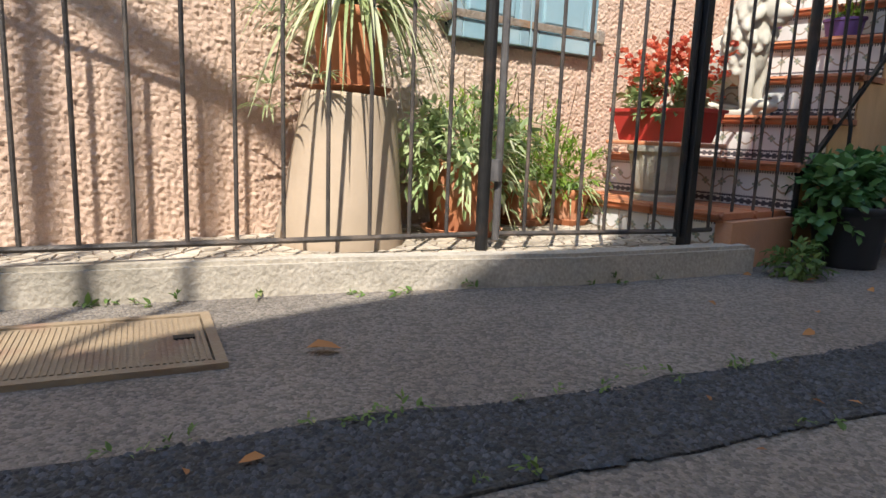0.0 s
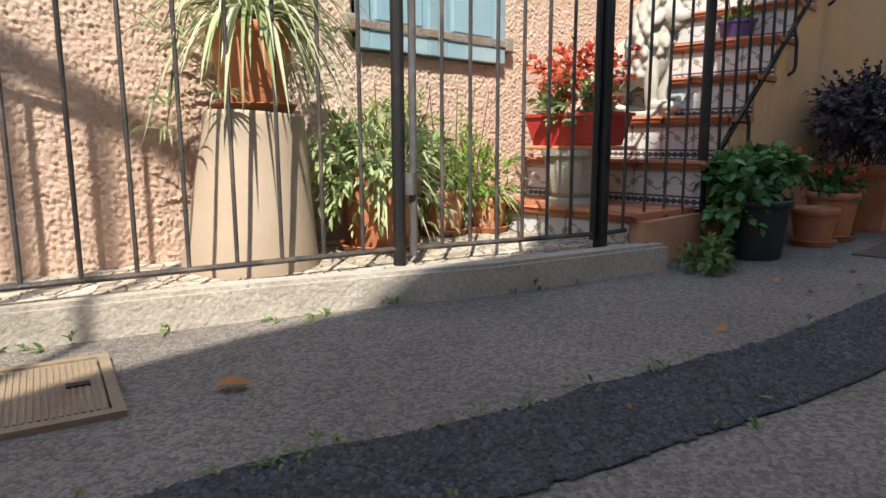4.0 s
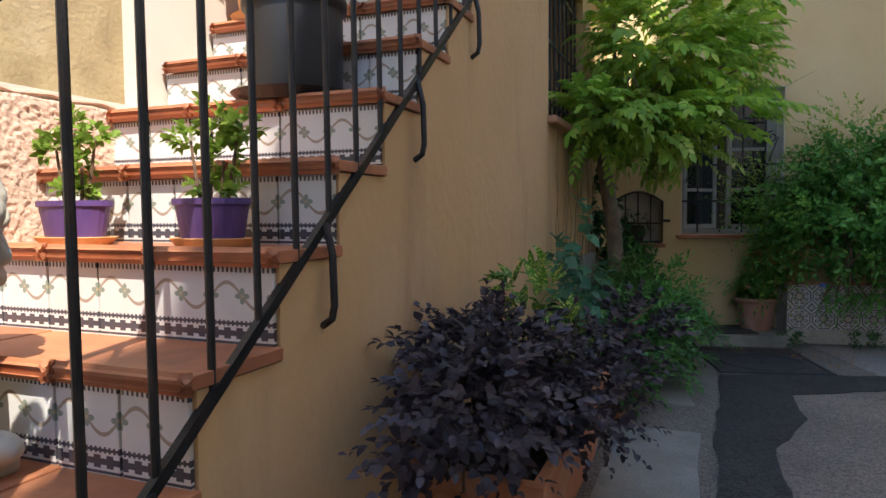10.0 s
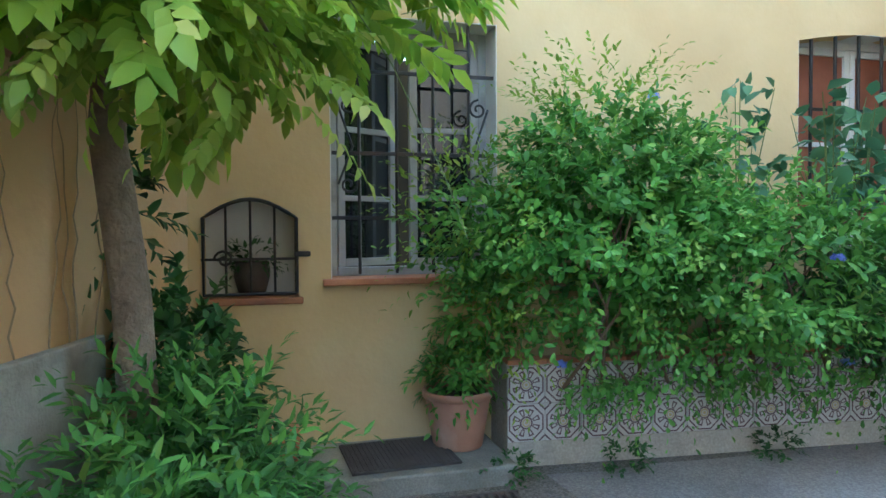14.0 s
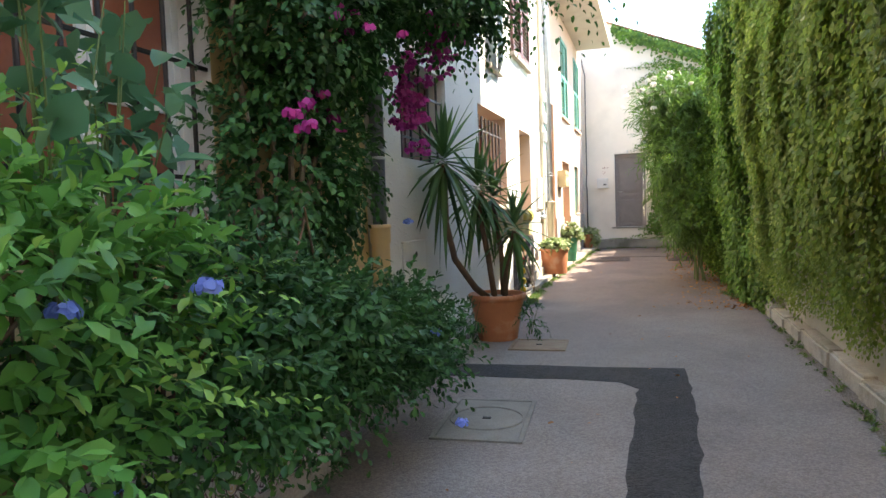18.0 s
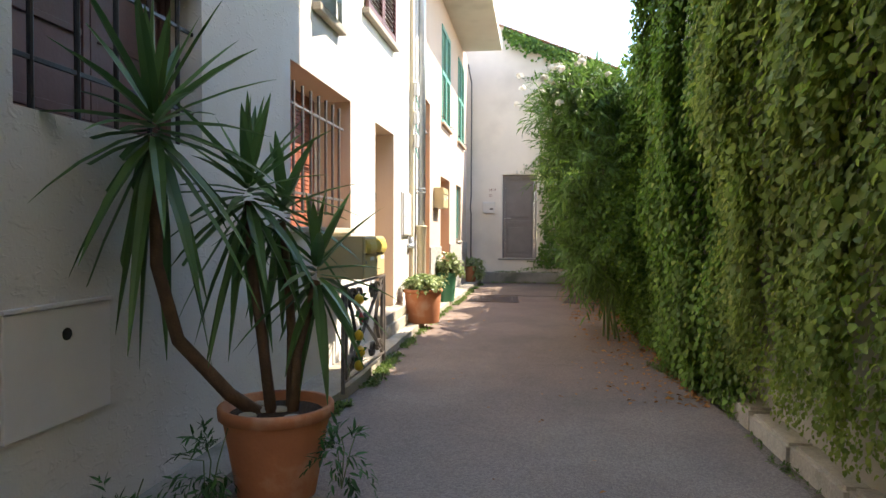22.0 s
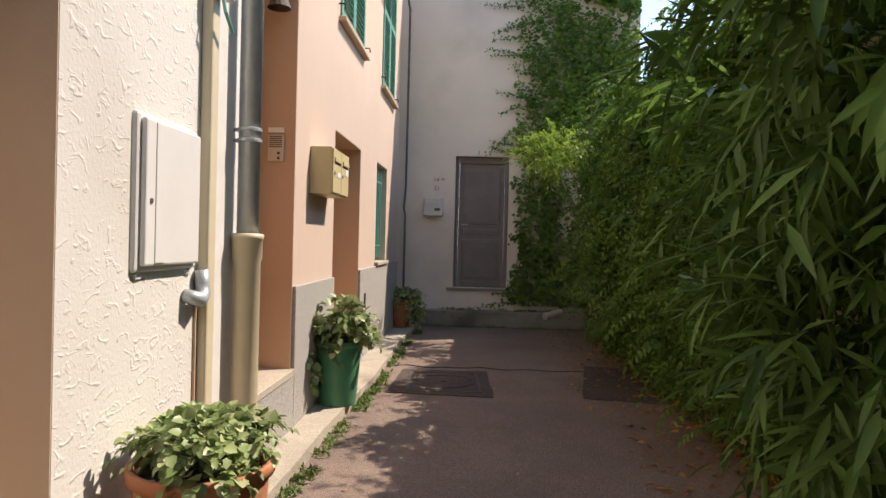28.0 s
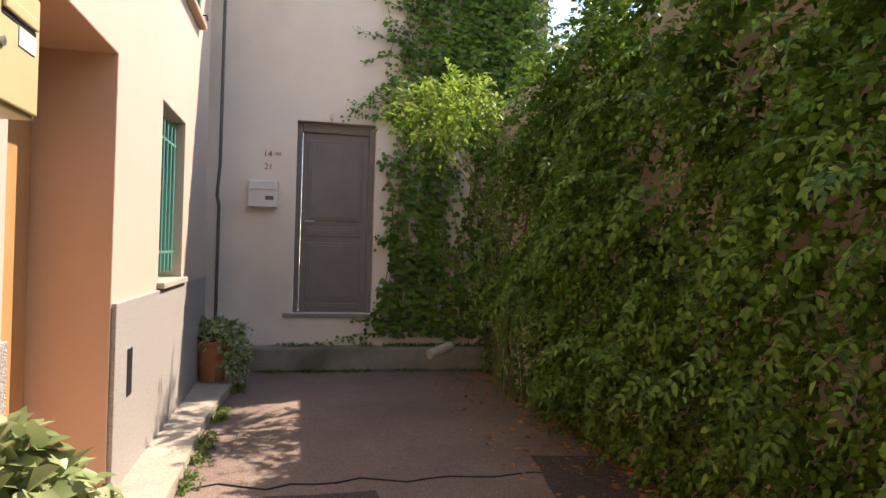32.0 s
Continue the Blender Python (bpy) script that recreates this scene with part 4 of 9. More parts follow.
poly += [(-(S0 + RUN * STEPS + 0.02), Z0 + RISE * (STEPS - 1) - 0.025), (-(S0 + RUN * STEPS + 0.02), 0.0)]
prism(bm, poly, -0.965, -0.06)
part("stair_core", bm, M_CONCRETE, stair)
bm = B()
bx(bm, 0.37, 0.85, -0.95, 0.01, 0.0, 0.185)
part("landing_block", bm, M_SALMONPLASTER, stair, "terracotta plaster landing block")


def riser_material():
    """White glazed tile: leafy scroll above, a dark blue key band below; drawn from the tile's own coordinates."""
    m = bpy.data.materials.new("painted_riser_tile")
    m.use_nodes = True
    nt = m.node_tree
    nd, lk = nt.nodes, nt.links
    bs = nd["Principled BSDF"]
    bs.inputs["Roughness"].default_value = 0.2
    tc = nd.new("ShaderNodeTexCoord")
    sp = nd.new("ShaderNodeSeparateXYZ")
    lk.new(tc.outputs["Object"], sp.inputs[0])

    def op(kind, a, b=None, clamp=False):
        n = nd.new("ShaderNodeMath")
        n.operation = kind
        n.use_clamp = clamp
        for i, v in enumerate((a, b)):
            if v is None:
                continue
            if isinstance(v, (int, float)):
                n.inputs[i].default_value = v
            else:
                lk.new(v, n.inputs[i])
        return n.outputs[0]

    X, Z = sp.outputs[0], sp.outputs[2]

    def near(v, at, width):
        return op("LESS_THAN", op("ABSOLUTE", op("SUBTRACT", v, at)), width)

    def both(a, b):
        return op("MULTIPLY", a, b)

    def either(a, b):
        return op("MAXIMUM", a, b)

    wave = op("MULTIPLY", op("SINE", op("MULTIPLY", X, 2 * math.pi / 0.145)), 0.028)
    scroll = both(near(Z, op("ADD", wave, 0.105), 0.0042), near(Z, 0.105, 0.045))
    band = both(near(Z, 0.027, 0.012), op("LESS_THAN", op("FRACT", op("MULTIPLY", X, 1 / 0.029)), 0.55))
    band2 = both(near(Z, 0.027, 0.006), op("GREATER_THAN", op("FRACT", op("MULTIPLY", X, 1 / 0.029)), 0.4))
    fine = either(near(Z, 0.048, 0.0028), near(Z, 0.0075, 0.0028))
    dots = both(either(near(Z, 0.160, 0.006), near(Z, 0.048, 0.006)), op("LESS_THAN", op("FRACT", op("MULTIPLY", X, 1 / 0.0105)), 0.5))
    fx = op("SUBTRACT", op("ABSOLUTE", op("SUBTRACT", op("FRACT", op("ADD", op("MULTIPLY", X, 1 / 0.0725), 0.5)), 0.5)), 0.0)
    fx = op("MULTIPLY", fx, 0.0725)
    fz = op("SUBTRACT", Z, 0.105)
    rad = op("SQRT", op("ADD", op("MULTIPLY", fx, fx), op("MULTIPLY", fz, fz)))
    ang = op("ARCTAN2", fz, fx)
    petals = op("ADD", op("MULTIPLY", op("ABSOLUTE", op("COSINE", op("MULTIPLY", ang, 2.0))), 0.011), 0.006)
    flower = op("LESS_THAN", rad, petals)
    core = op("LESS_THAN", rad, 0.004)

    def mix(fac, a, b):
        n = nd.new("ShaderNodeMix")
        n.data_type = "RGBA"
        lk.new(fac, n.inputs["Factor"])
        for key, v in (("A", a), ("B", b)):
            if isinstance(v, tuple):
                n.inputs[key].default_value = (*v, 1)
            else:
                lk.new(v, n.inputs[key])
        return n.outputs["Result"]

    nz = nd.new("ShaderNodeTexNoise")
    nz.inputs["Scale"].default_value = 14
    geo = nd.new("ShaderNodeNewGeometry")
    lk.new(geo.outputs["Position"], nz.inputs["Vector"])
    base = mix(nz.outputs["Fac"], (0.56, 0.545, 0.52), (0.66, 0.645, 0.62))
    col = mix(scroll, base, (0.34, 0.27, 0.21))
    col = mix(flower, col, (0.24, 0.27, 0.22))
    col = mix(core, col, (0.40, 0.34, 0.22))
    col = mix(either(either(band, band2), either(fine, dots)), col, (0.075, 0.072, 0.085))
    lk.new(col, bs.inputs["Base Color"])
    return m


M_RISER = riser_material()
bm = B()
bx(bm, -0.0715, 0.0715, 0.0, 0.010, 0.0, 0.168, 0.0015)
riser_me = bpy.data.meshes.new("riser_tile")
bm.to_mesh(riser_me)
bm.free()
riser_me.materials.append(M_RISER)
bm = B()
bx(bm, 0.0, 0.272, -0.1455, 0.1455, 0.0, 0.026, 0.002)
es = [e for e in bm.edges if all(v.co.x > 0.26 for v in e.verts)]
bmesh.ops.bevel(bm, geom=es, offset=0.010, segments=3, affect="EDGES")
tread_me = bpy.data.meshes.new("tread_tile")
bm.to_mesh(tread_me)
bm.free()
tread_me.materials.append(M_TERRATILE)


def stair_pieces():
    for k in range(STEPS):
        s, z = S0 + RUN * k, Z0 + RISE * k
        for i in range(6):
            n = -0.004 - 0.080 - 0.160 * i
            # riser tile faces down the stair: local z up, its face turned to +x
            put_mesh("riser_tile", riser_me, None, stair, "", Matrix.Translation((-s - 0.022, n, z - RISE - 0.001)) @ Matrix.Rotation(radians(-90), 4, "Z") @ Matrix.Diagonal((1.074, 1, 1, 1)))
        for i in range(3):
            n = 0.012 - 0.16 - 0.322 * i
            put_mesh("tread_tile", tread_me, None, stair, "", Matrix.Translation((-s - 0.262, n, z - 0.025 + 0.0012 * ((i * 7 + k) % 3))) @ Matrix.Diagonal((1, 1.08, 1, 1)))
    for i in range(6):
        n = -0.055 - 0.0745 - 0.149 * i
        put_mesh("riser_tile", riser_me, None, stair, "", Matrix.Translation((0.848, n, 0.018)) @ Matrix.Rotation(radians(-90), 4, "Z"))
    for i in range(3):
        for j in range(2):
            put_mesh("tread_tile", tread_me, None, stair, "", Matrix.Translation((0.355 + 0.246 * j - 0.0, -0.055 - 0.1475 - 0.2975 * i + 0.03, 0.187 + 0.001 * ((i + j) % 2) - 0.003 * (1 - j))))


# stepped ochre flank wall of the stair, then the full wall of the landing
def flank():
    poly = [(0.36, 0.0), (0.36, 0.18)]
    for k in range(STEPS - 1):
        s, z = S0 + RUN * k, Z0 + RISE * k
        poly += [(-(s + 0.024), z - 0.027), (-(s + RUN + 0.024), z - 0.027)]
    poly += [(-2.45, 2.70), (-2.78, 2.70)]
    poly += [(-2.78, 0.0)]
    return poly


bm = B()
prism(bm, flank(), -0.058, 0.0)
tagged(part("wall_stair", bm, M_OCHRE, None, "", HM), "ochre plaster flank of the stair with rain streaks", "wall", "", "structure")
OW = (2.86, 3.95, 1.60, 2.52)
wall("wall_ochre", HM, -5.45, -2.78, 0, 2.70, 0.4, [(-OW[1], -OW[0], OW[2], OW[3])], M_OCHRE, "ochre plaster wall under the landing with stains")
bm = B()
bx(bm, -5.45, -2.47, -0.45, 0.09, 2.70, 2.80, 0.02)
tagged(part("coping", bm, M_STONEGREY, None, "", HM), "moulded pale coping along the landing", "trim", "", "structure")
bm = B()
bx(bm, -5.45, -2.75, -0.965, -0.4, 2.55, 2.72)
tagged(part("landing_floor", bm, M_CONCRETE, None, "", HM), "upper landing floor", "floor", "", "structure")
bm = B()
bx(bm, -OW[1], -OW[0], -0.42, -0.38, OW[2], OW[3])
tagged(part("window_back", bm, M_WHITEPAINT, None, "", HM), "pale board behind the barred window", "wall", "", "structure")

# ---------- back wall with number 17, and the left side of the alley ----------
W1 = (0.03, 0.86, 0.87, 2.12)     # y0, y1, z0, z1
W2 = (2.66, 3.70, 0.98, 2.22)
N1 = (-0.55, -0.12, 0.79, 1.25)
BW = frame_at((-9.05, 0, 0), (0, -1, 0), (1, 0, 0))
wall("wall_back", BW, -5.32, 1.4, 0, 5.8, 0.4, [(-W1[1], -W1[0], W1[2], W1[3]), (-W2[1], -W2[0], W2[2], W2[3]), (-N1[1], -N1[0], N1[2], N1[3])], M_OCHRE2, "pale ochre plaster wall of the house behind the planter")
WA = (5.87, 7.05, 1.54, 2.32)
WB = (8.22, 9.66, 1.18, 2.29)
D3 = (10.55, 11.43, 0.30, 2.26)
wall("wall_white", AM, -12.84, -5.32, 0, 6.3, 0.42, [(-h[1], -h[0], h[2], h[3]) for h in (WA, WB, D3)], M_WHITEWALL, "white plaster wall with a coarse trowelled texture")
PM = frame_at((-8.93, 0, 0), (0, -1, 0), (1, 0, 0))
D4 = (12.87, 13.58, 0.43, 3.02)
D5 = (14.68, 15.80, 0.12, 2.065)
W5 = (16.80, 17.60, 0.98, 2.08)
G1 = (14.75, 15.8, 2.95, 4.55)
G2 = (17.0, 18.05, 2.95, 4.6)
wall("wall_peach", PM, -18.72, -12.84, 0, 5.05, 0.45, [(-h[1], -h[0], h[2], h[3]) for h in (D4, D5, W5, G1, G2)], M_PEACH, "peach plaster house front")
for a, b in ((13.59, 14.67), (15.81, 18.73)):
    bm = B()
    bx(bm, -b, -a, 0.0, 0.022, 0.0, 0.93 if a < 15 else 0.94, 0.004)
    tagged(part("dado", bm, M_DADO, None, "", PM), "grey pebbled render at the foot of the peach house", "wall", "", "structure")
bm = B()
bx(bm, -18.5, -5.0, -3.0, -2.6, 0, 6)
bx(bm, -20.5, -18.715, -2.8, -0.5, 0, 6)
tagged(part("wall_inner", bm, M_ENDWALL, None, "", AM), "plain wall closing the houses", "wall", "", "structure")
bm = B()
bx(bm, -12.85, -5.2, -1.0, 0.35, 6.3, 6.45)
bx(bm, -17.95, -12.85, -1.2, 0.88, 4.95, 5.12)
tagged(part("eaves", bm, M_CREAM, None, "", AM), "tiled eaves of the alley houses", "roof", "", "structure")

# ---------- end wall ----------
YE = 19.35
EM = frame_at((-9.0, YE, 0), (-1, 0, 0), (0, -1, 0))    # local x = -(x + 9)
DG = (-8.165, -7.372, 0.555, 2.49)
bm = B()
x0, x1, z0, z1 = DG
# one sheet round the door opening
u0, u1 = -(x0 + 9), -(x1 + 9)
xs_, zt_ = (0.6, u0, u1, -3.45), (6.44, 5.86, 5.53, 4.79)
cols = [[[bm.verts.new((x, y, z)) for z in (0.0, z0, z1, top)] for x, top in zip(xs_, zt_)] for y in (0.0, -0.4)]
for i in range(3):
    for k in range(3):
        if (i, k) == (1, 1):
            continue
        f_, b_ = cols
        bm.faces.new((f_[i][k], f_[i][k + 1], f_[i + 1][k + 1], f_[i + 1][k]))
        bm.faces.new((b_[i][k], b_[i + 1][k], b_[i + 1][k + 1], b_[i][k + 1]))
f_, b_ = cols
rim = [f_[i][3] for i in range(4)] + [f_[3][k] for k in (2, 1, 0)] + [f_[i][0] for i in (2, 1, 0)] + [f_[0][k] for k in (1, 2)]
rimb = [b_[i][3] for i in range(4)] + [b_[3][k] for k in (2, 1, 0)] + [b_[i][0] for i in (2, 1, 0)] + [b_[0][k] for k in (1, 2)]
hole = [(1, 1), (1, 2), (2, 2), (2, 1)]
for a, b in ((rim, rimb), ([f_[i][k] for i, k in hole], [b_[i][k] for i, k in hole])):
    for k in range(len(a)):
        bm.faces.new((a[k], a[(k + 1) % len(a)], b[(k + 1) % len(a)], b[k]))
bmesh.ops.recalc_face_normals(bm, faces=bm.faces)
tagged(part("wall_end", bm, M_ENDWALL, None, "", EM), "off-white plaster gable wall at the end of the alley", "wall", "", "structure")
# step in front of the end wall
bm = B()
bx(bm, -3.4, 0.05, 0.0, 0.16, 0.0, 0.24, 0.02)
tagged(part("step", bm, M_OLDCONC, None, "", EM), "low mossy concrete step under the end wall", "step", "", "structure")

# roof verge of tiles on the gable
gable = thing("roof_verge", EM, "sun-bleached clay roof tiles along the gable", "roof")
bm = B()
bx(bm, -0.11, 0.11, -0.075, 0.075, 0, 0.03)
for v in bm.verts:
    v.co.z += 0.045 * (1 - (v.co.y / 0.075) ** 2)
bmesh.ops.bevel(bm, geom=list(bm.edges), offset=0.008, segments=2, affect="EDGES")
vt_me = bpy.data.meshes.new("roof_tile")
bm.to_mesh(vt_me)
bm.free()
vt_me.materials.append(M_ROOF)


def verge_pieces():
    a, b = Vector((0.35, 0, 6.36)), Vector((-3.5, 0, 4.80))
    d = (b - a).normalized()
    k = 0
    L = (b - a).length
    while k * 0.2 < L:
        p = a + d * (k * 0.2)
        for row in range(2):
            put_mesh("roof_tile", vt_me, None, gable, "", Matrix.Translation((p.x, 0.05 - 0.16 * row, p.z)) @ Matrix.Rotation(math.atan2(-d.z, d.x) * 1.0, 4, "Y"))
        k += 1


# ---------- right side ----------
RM = frame_at((-6.02, 0, 0), (0, 1, 0), (-1, 0, 0))
wall("wall_right", RM, 2.0, 9.95, 0, 8.5, 0.4, [], M_ENDWALL, "cream plaster wall of the house on the right of the alley")
# Return walls added mostly out of view to block the sun.
bm = B()
bx(bm, -5.7, 1.6, 2.0, 2.4, 0, 8.5)
bx(bm, -5.7, -5.3, 2.4, 9.55, 8.3, 8.5)
bx(bm, -5.7, -3.0, 9.55, 9.95, 0, 8.5)
bx(bm, -6.03, -5.6, 9.952, 10.5, 0, 5.4)
tagged(part("wall_right_return", bm, M_ENDWALL), "plain plaster return walls, added to shade the lane", "wall", "", "structure")
wall("wall_garden", frame_at((-6.15, 0, 0), (0, 1, 0), (-1, 0, 0)), 9.95, 19.35, 0, 2.70, 0.25, [], M_TAN, "low garden wall under the creepers")
kerb_right = thing("kerb", pose(0, 0, 0), "worn pale concrete kerb stones at the foot of the wall", "kerb", "", "structure")


def kerb_pieces():
    r = np.random.default_rng(15)
    y = 3.0
    while y < 8.65:
        l = r.uniform(0.45, 0.95)
        x, h = -6.135 + r.uniform(-0.02, 0.02), 0.13 + r.uniform(-0.025, 0.02)
        bm_ = B()
        slab(bm_, [(x + r.uniform(-0.012, 0.012), y + 0.006), (x + r.uniform(-0.015, 0.015), y + l * 0.5), (x + r.uniform(-0.012, 0.012), y + l - 0.006), (-6.00, y + l - 0.006), (-6.00, y + 0.006)][::-1], -0.02, h)
        bmesh.ops.bevel(bm_, geom=[e for e in bm_.edges if all(v.co.z > 0.08 for v in e.verts)], offset=0.018, segments=2, affect="EDGES")
        part("kerb_stone", bm_, M_KERBSTONE, kerb_right)
        y += l


# ---------- left pavement ----------
bm = B()
edge = [(-8.72, 7.7), (-8.66, 8.7), (-8.71, 9.85), (-8.73, 11.3), (-8.72, 13.6), (-8.66, 15.2), (-8.68, 17.2), (-8.62, 18.5), (-8.62, 19.3)]
slab(bm, [(-9.02, 19.3), (-9.02, 7.7)] + [(x + rng.uniform(-0.008, 0.008), y) for a, b in zip(edge, edge[1:]) for x, y in [(a[0] + (b[0] - a[0]) * f, a[1] + (b[1] - a[1]) * f) for f in (0.0, 0.25, 0.5, 0.75)]] + [(-8.62, 19.3)], -0.1, 0.075)
tagged(part("pavement", bm, M_CONCRETE), "narrow sunlit concrete pavement along the house fronts", "pavement", "", "structure")
bm = B()
slab(bm, [(-9.02, 5.25), (-8.62, 5.2), (-8.52, 5.75), (-8.56, 6.15), (-9.02, 6.15)], -0.1, 0.10)
slab(bm, [(-9.02, 6.15), (-8.74, 6.15), (-8.76, 7.72), (-9.02, 7.72)], -0.1, 0.055)
tagged(part("pavement", bm, M_OLDCONC), "low stained concrete slab by the corner of the white house", "pavement", "", "structure")
bm = B()
bx(bm, -9.06, -8.55, -0.62, 0.78, -0.1, 0.085, 0.01)
tagged(part("doorstep", bm, M_OLDCONC), "low stained concrete doorstep", "step", "", "structure")

# ---------- added unseen walls and handrail across the lane, behind the viewer ---
bm = B()
bx(bm, 1.5, 1.9, 1.68, 12.0, 0, 16.0)
# Made-up outline, cut so that its shadow ends at the wanted edge.
outline = [(-2.6, 0), (-2.6, 3.0), (-1.40, 3.42), (-1.24, 3.78), (-1.10, 4.13), (-0.89, 4.6), (-0.64, 5.08), (0.02, 6.3), (0.18, 7.4), (0.8, 8.35), (1.42, 10.1), (1.68, 11.6), (1.68, 0)]
a = [bm.verts.new((1.5, y, z)) for y, z in outline]
b = [bm.verts.new((1.75, y, z)) for y, z in outline]
bm.faces.new(a)
bm.faces.new(b[::-1])
for i in range(len(outline)):
    j = (i + 1) % len(outline)
    bm.faces.new((a[j], a[i], b[i], b[j]))
bmesh.ops.recalc_face_normals(bm, faces=bm.faces)
tagged(part("shade_wall_across", bm, M_CREAM), "unseen plaster wall added across the lane to cast its shade", "house", "", "structure")
rail_across = thing("stair_handrail", Matrix.Translation((1.62, 0, 0)), "sloping handrail on the stair wall across the lane", "handrail")
bm = B()
tube(bm, [(0, -2.20, 4.72), (0, -1.24, 5.69)], 0.042, 10)
part("handrail", bm, M_IRON, rail_across)
for y, r in ((-2.17, 0.025), (-1.86, 0.028), (-1.68, 0.022), (-1.50, 0.022), (-1.27, 0.02)):
    bm = B()
    tube(bm, [(0, y, 3.0), (0, y, 4.72 + (y + 2.20) * 1.01)], r, 8)
    part("post", bm, M_IRON, rail_across)
bm = B()
bx(bm, -5.7, 1.5, 7.0, 7.4, 0, 3.0)
bx(bm, 5.0, 5.4, -12.0, -2.4, 0, 3.0)
tagged(part("garden_wall_far", bm, M_CREAM), "plain garden wall behind the houses", "wall", "", "structure")


# ---------- iron fence, gate and stair railing ----------
def wire_ball(parent, place, r=0.04):
    """An openwork ball of crossing twisted rods on a turned collar."""
    bm = B()
    lathe(bm, [(0, -0.035), (0.021, -0.035), (0.023, -0.028), (0.017, -0.02), (0.023, -0.008), (0.016, 0.004), (0.018, 0.016), (0.009, 0.026), (0, 0.028)], 14)
    ball = part("ball_finial", bm, M_IRON, parent, "openwork iron ball finial", Matrix.Translation(place))
    bm = B()
    lathe(bm, [(0, 2.24 * r + 0.012), (0.012, 2.24 * r + 0.016), (0.014, 2.24 * r + 0.024), (0.006, 2.24 * r + 0.032), (0, 2.24 * r + 0.034)], 10)
    part("knob", bm, M_IRON, ball)
    for turn in (1, -1):
        for k in range(10):
            bm = B()
            pts = []
            for i in range(15):
                th_ = math.pi * (0.08 + 0.84 * i / 14)
                a = k * 2 * math.pi / 10 + turn * 1.5 * i / 14
                pts.append((r * math.sin(th_) * math.cos(a), r * math.sin(th_) * math.sin(a), r * 1.12 * (1 - math.cos(th_)) + 0.02))
            tube(bm, pts, 0.0036, 5)
            part("rod", bm, M_IRON, ball)
    return ball


def rods(parent, a, b, za, zb, count, r=0.0065, skip_ends=True, name="bar"):
    """Upright bars spread between two feet a and b."""
    for i in range(count):
        f = (i + 1) / (count + 1)
        x, y = a[0] + (b[0] - a[0]) * f, a[1] + (b[1] - a[1]) * f
        bm = B()
        tube(bm, [(x, y, za), (x + 0.001, y, (za + zb) / 2), (x, y, zb)], r, 8)
        part(name, bm, M_BARIRON, parent)


P2, GP, P1, FE = (0.349, -0.015), (1.006, -0.088), (1.773, -0.343), (3.80, -0.775)
RT, RB = 1.26, 0.15
fence = thing("iron_fence", HM, "black wrought iron fence with thin upright bars", "fence")
for a, b, k in ((P1, FE, 15), (GP, P2, 4)):
    for z, nm in ((RT, "top_rail"), (RB, "bottom_rail")):
        bm = B()
        tube(bm, [(*a, z), (*b, z)], 0.009, 8)
        part(nm, bm, M_BARIRON, fence)
    rods(fence, a, b, RB, RT, k)
bm = B()
tube(bm, [(*P1, 0.0), (*P1, 1.32)], 0.021, 14)
part("post", bm, M_IRON, fence)
wire_ball(fence, (*P1, 1.345), 0.046)
bm = B()
bx(bm, GP[0] - 0.02, GP[0] + 0.02, GP[1] - 0.02, GP[1] + 0.02, 0.0, 1.30, 0.004)
part("post", bm, M_IRON, fence)
gate = thing("iron_gate", HM, "black iron garden gate with upright bars, closed", "gate")
d = (Vector(GP) - Vector(P1)).normalized()
g0, g1 = Vector(P1) + d * 0.05, Vector(GP) - d * 0.035
for z, nm in ((RT, "top_rail"), (RB, "bottom_rail")):
    bm = B()
    tube(bm, [(g0.x, g0.y, z), (g1.x, g1.y, z)], 0.009, 8)
    part(nm, bm, M_BARIRON, gate)
for p in (g0, g1):
    bm = B()
    tube(bm, [(p.x, p.y, 0.13), (p.x, p.y, RT + 0.01)], 0.013, 10)
    part("stile", bm, M_GREYIRON if p is g0 else M_IRON, gate)
rods(gate, g0, g1, RB, RT, 6)
for z in (0.36, 1.04):
    bm = B()
    lathe(bm, [(0, z - 0.035), (0.019, z - 0.035), (0.019, z + 0.035), (0, z + 0.035)], 10, (P1[0] - 0.03, P1[1] + 0.02))
    part("hinge", bm, M_GREYIRON, gate)
bm = B()
lm = Matrix.Translation((g1.x - 0.005, g1.y + 0.0, 1.11)) @ Matrix.Rotation(math.atan2(d.y, d.x), 4, "Z")
bx(bm, -0.10, 0.02, -0.02, 0.03, -0.05, 0.05, 0.012)
lock = part("lock_box", bm, M_IRON, gate, "black rim lock case", lm)
bm = B()
lathe(bm, [(0, 0.03), (0.014, 0.03), (0.014, 0.042), (0, 0.044)], 12)
part("keyhole_plate", bm, M_GREYIRON, lock, "", Matrix.Rotation(radians(-90), 4, "X"))

rail = thing("stair_railing", HM, "black iron railing climbing along the stair", "railing")
bm = B()
tube(bm, [(*P2, 0.0), (*P2, 1.27)], 0.022, 14)
part("newel_post", bm, M_IRON, rail)
wire_ball(rail, (*P2, 1.31), 0.043)


def hz(s):
    return 1.495 + 0.765 * s


def sz(s):
    return 0.63 + 0.785 * s


bm = B()
tube(bm, [(0.375, -0.015, 1.245), (0.33, -0.01, 1.25), (0.28, -0.008, hz(-0.28))] + [(-s, -0.008, hz(s)) for s in np.linspace(-0.2, 2.5, 12)] + [(-2.62, -0.008, hz(2.5) + 0.03), (-2.75, -0.008, hz(2.5) + 0.03)], 0.018, 10)
part("handrail", bm, M_IRON, rail)
bm = B()
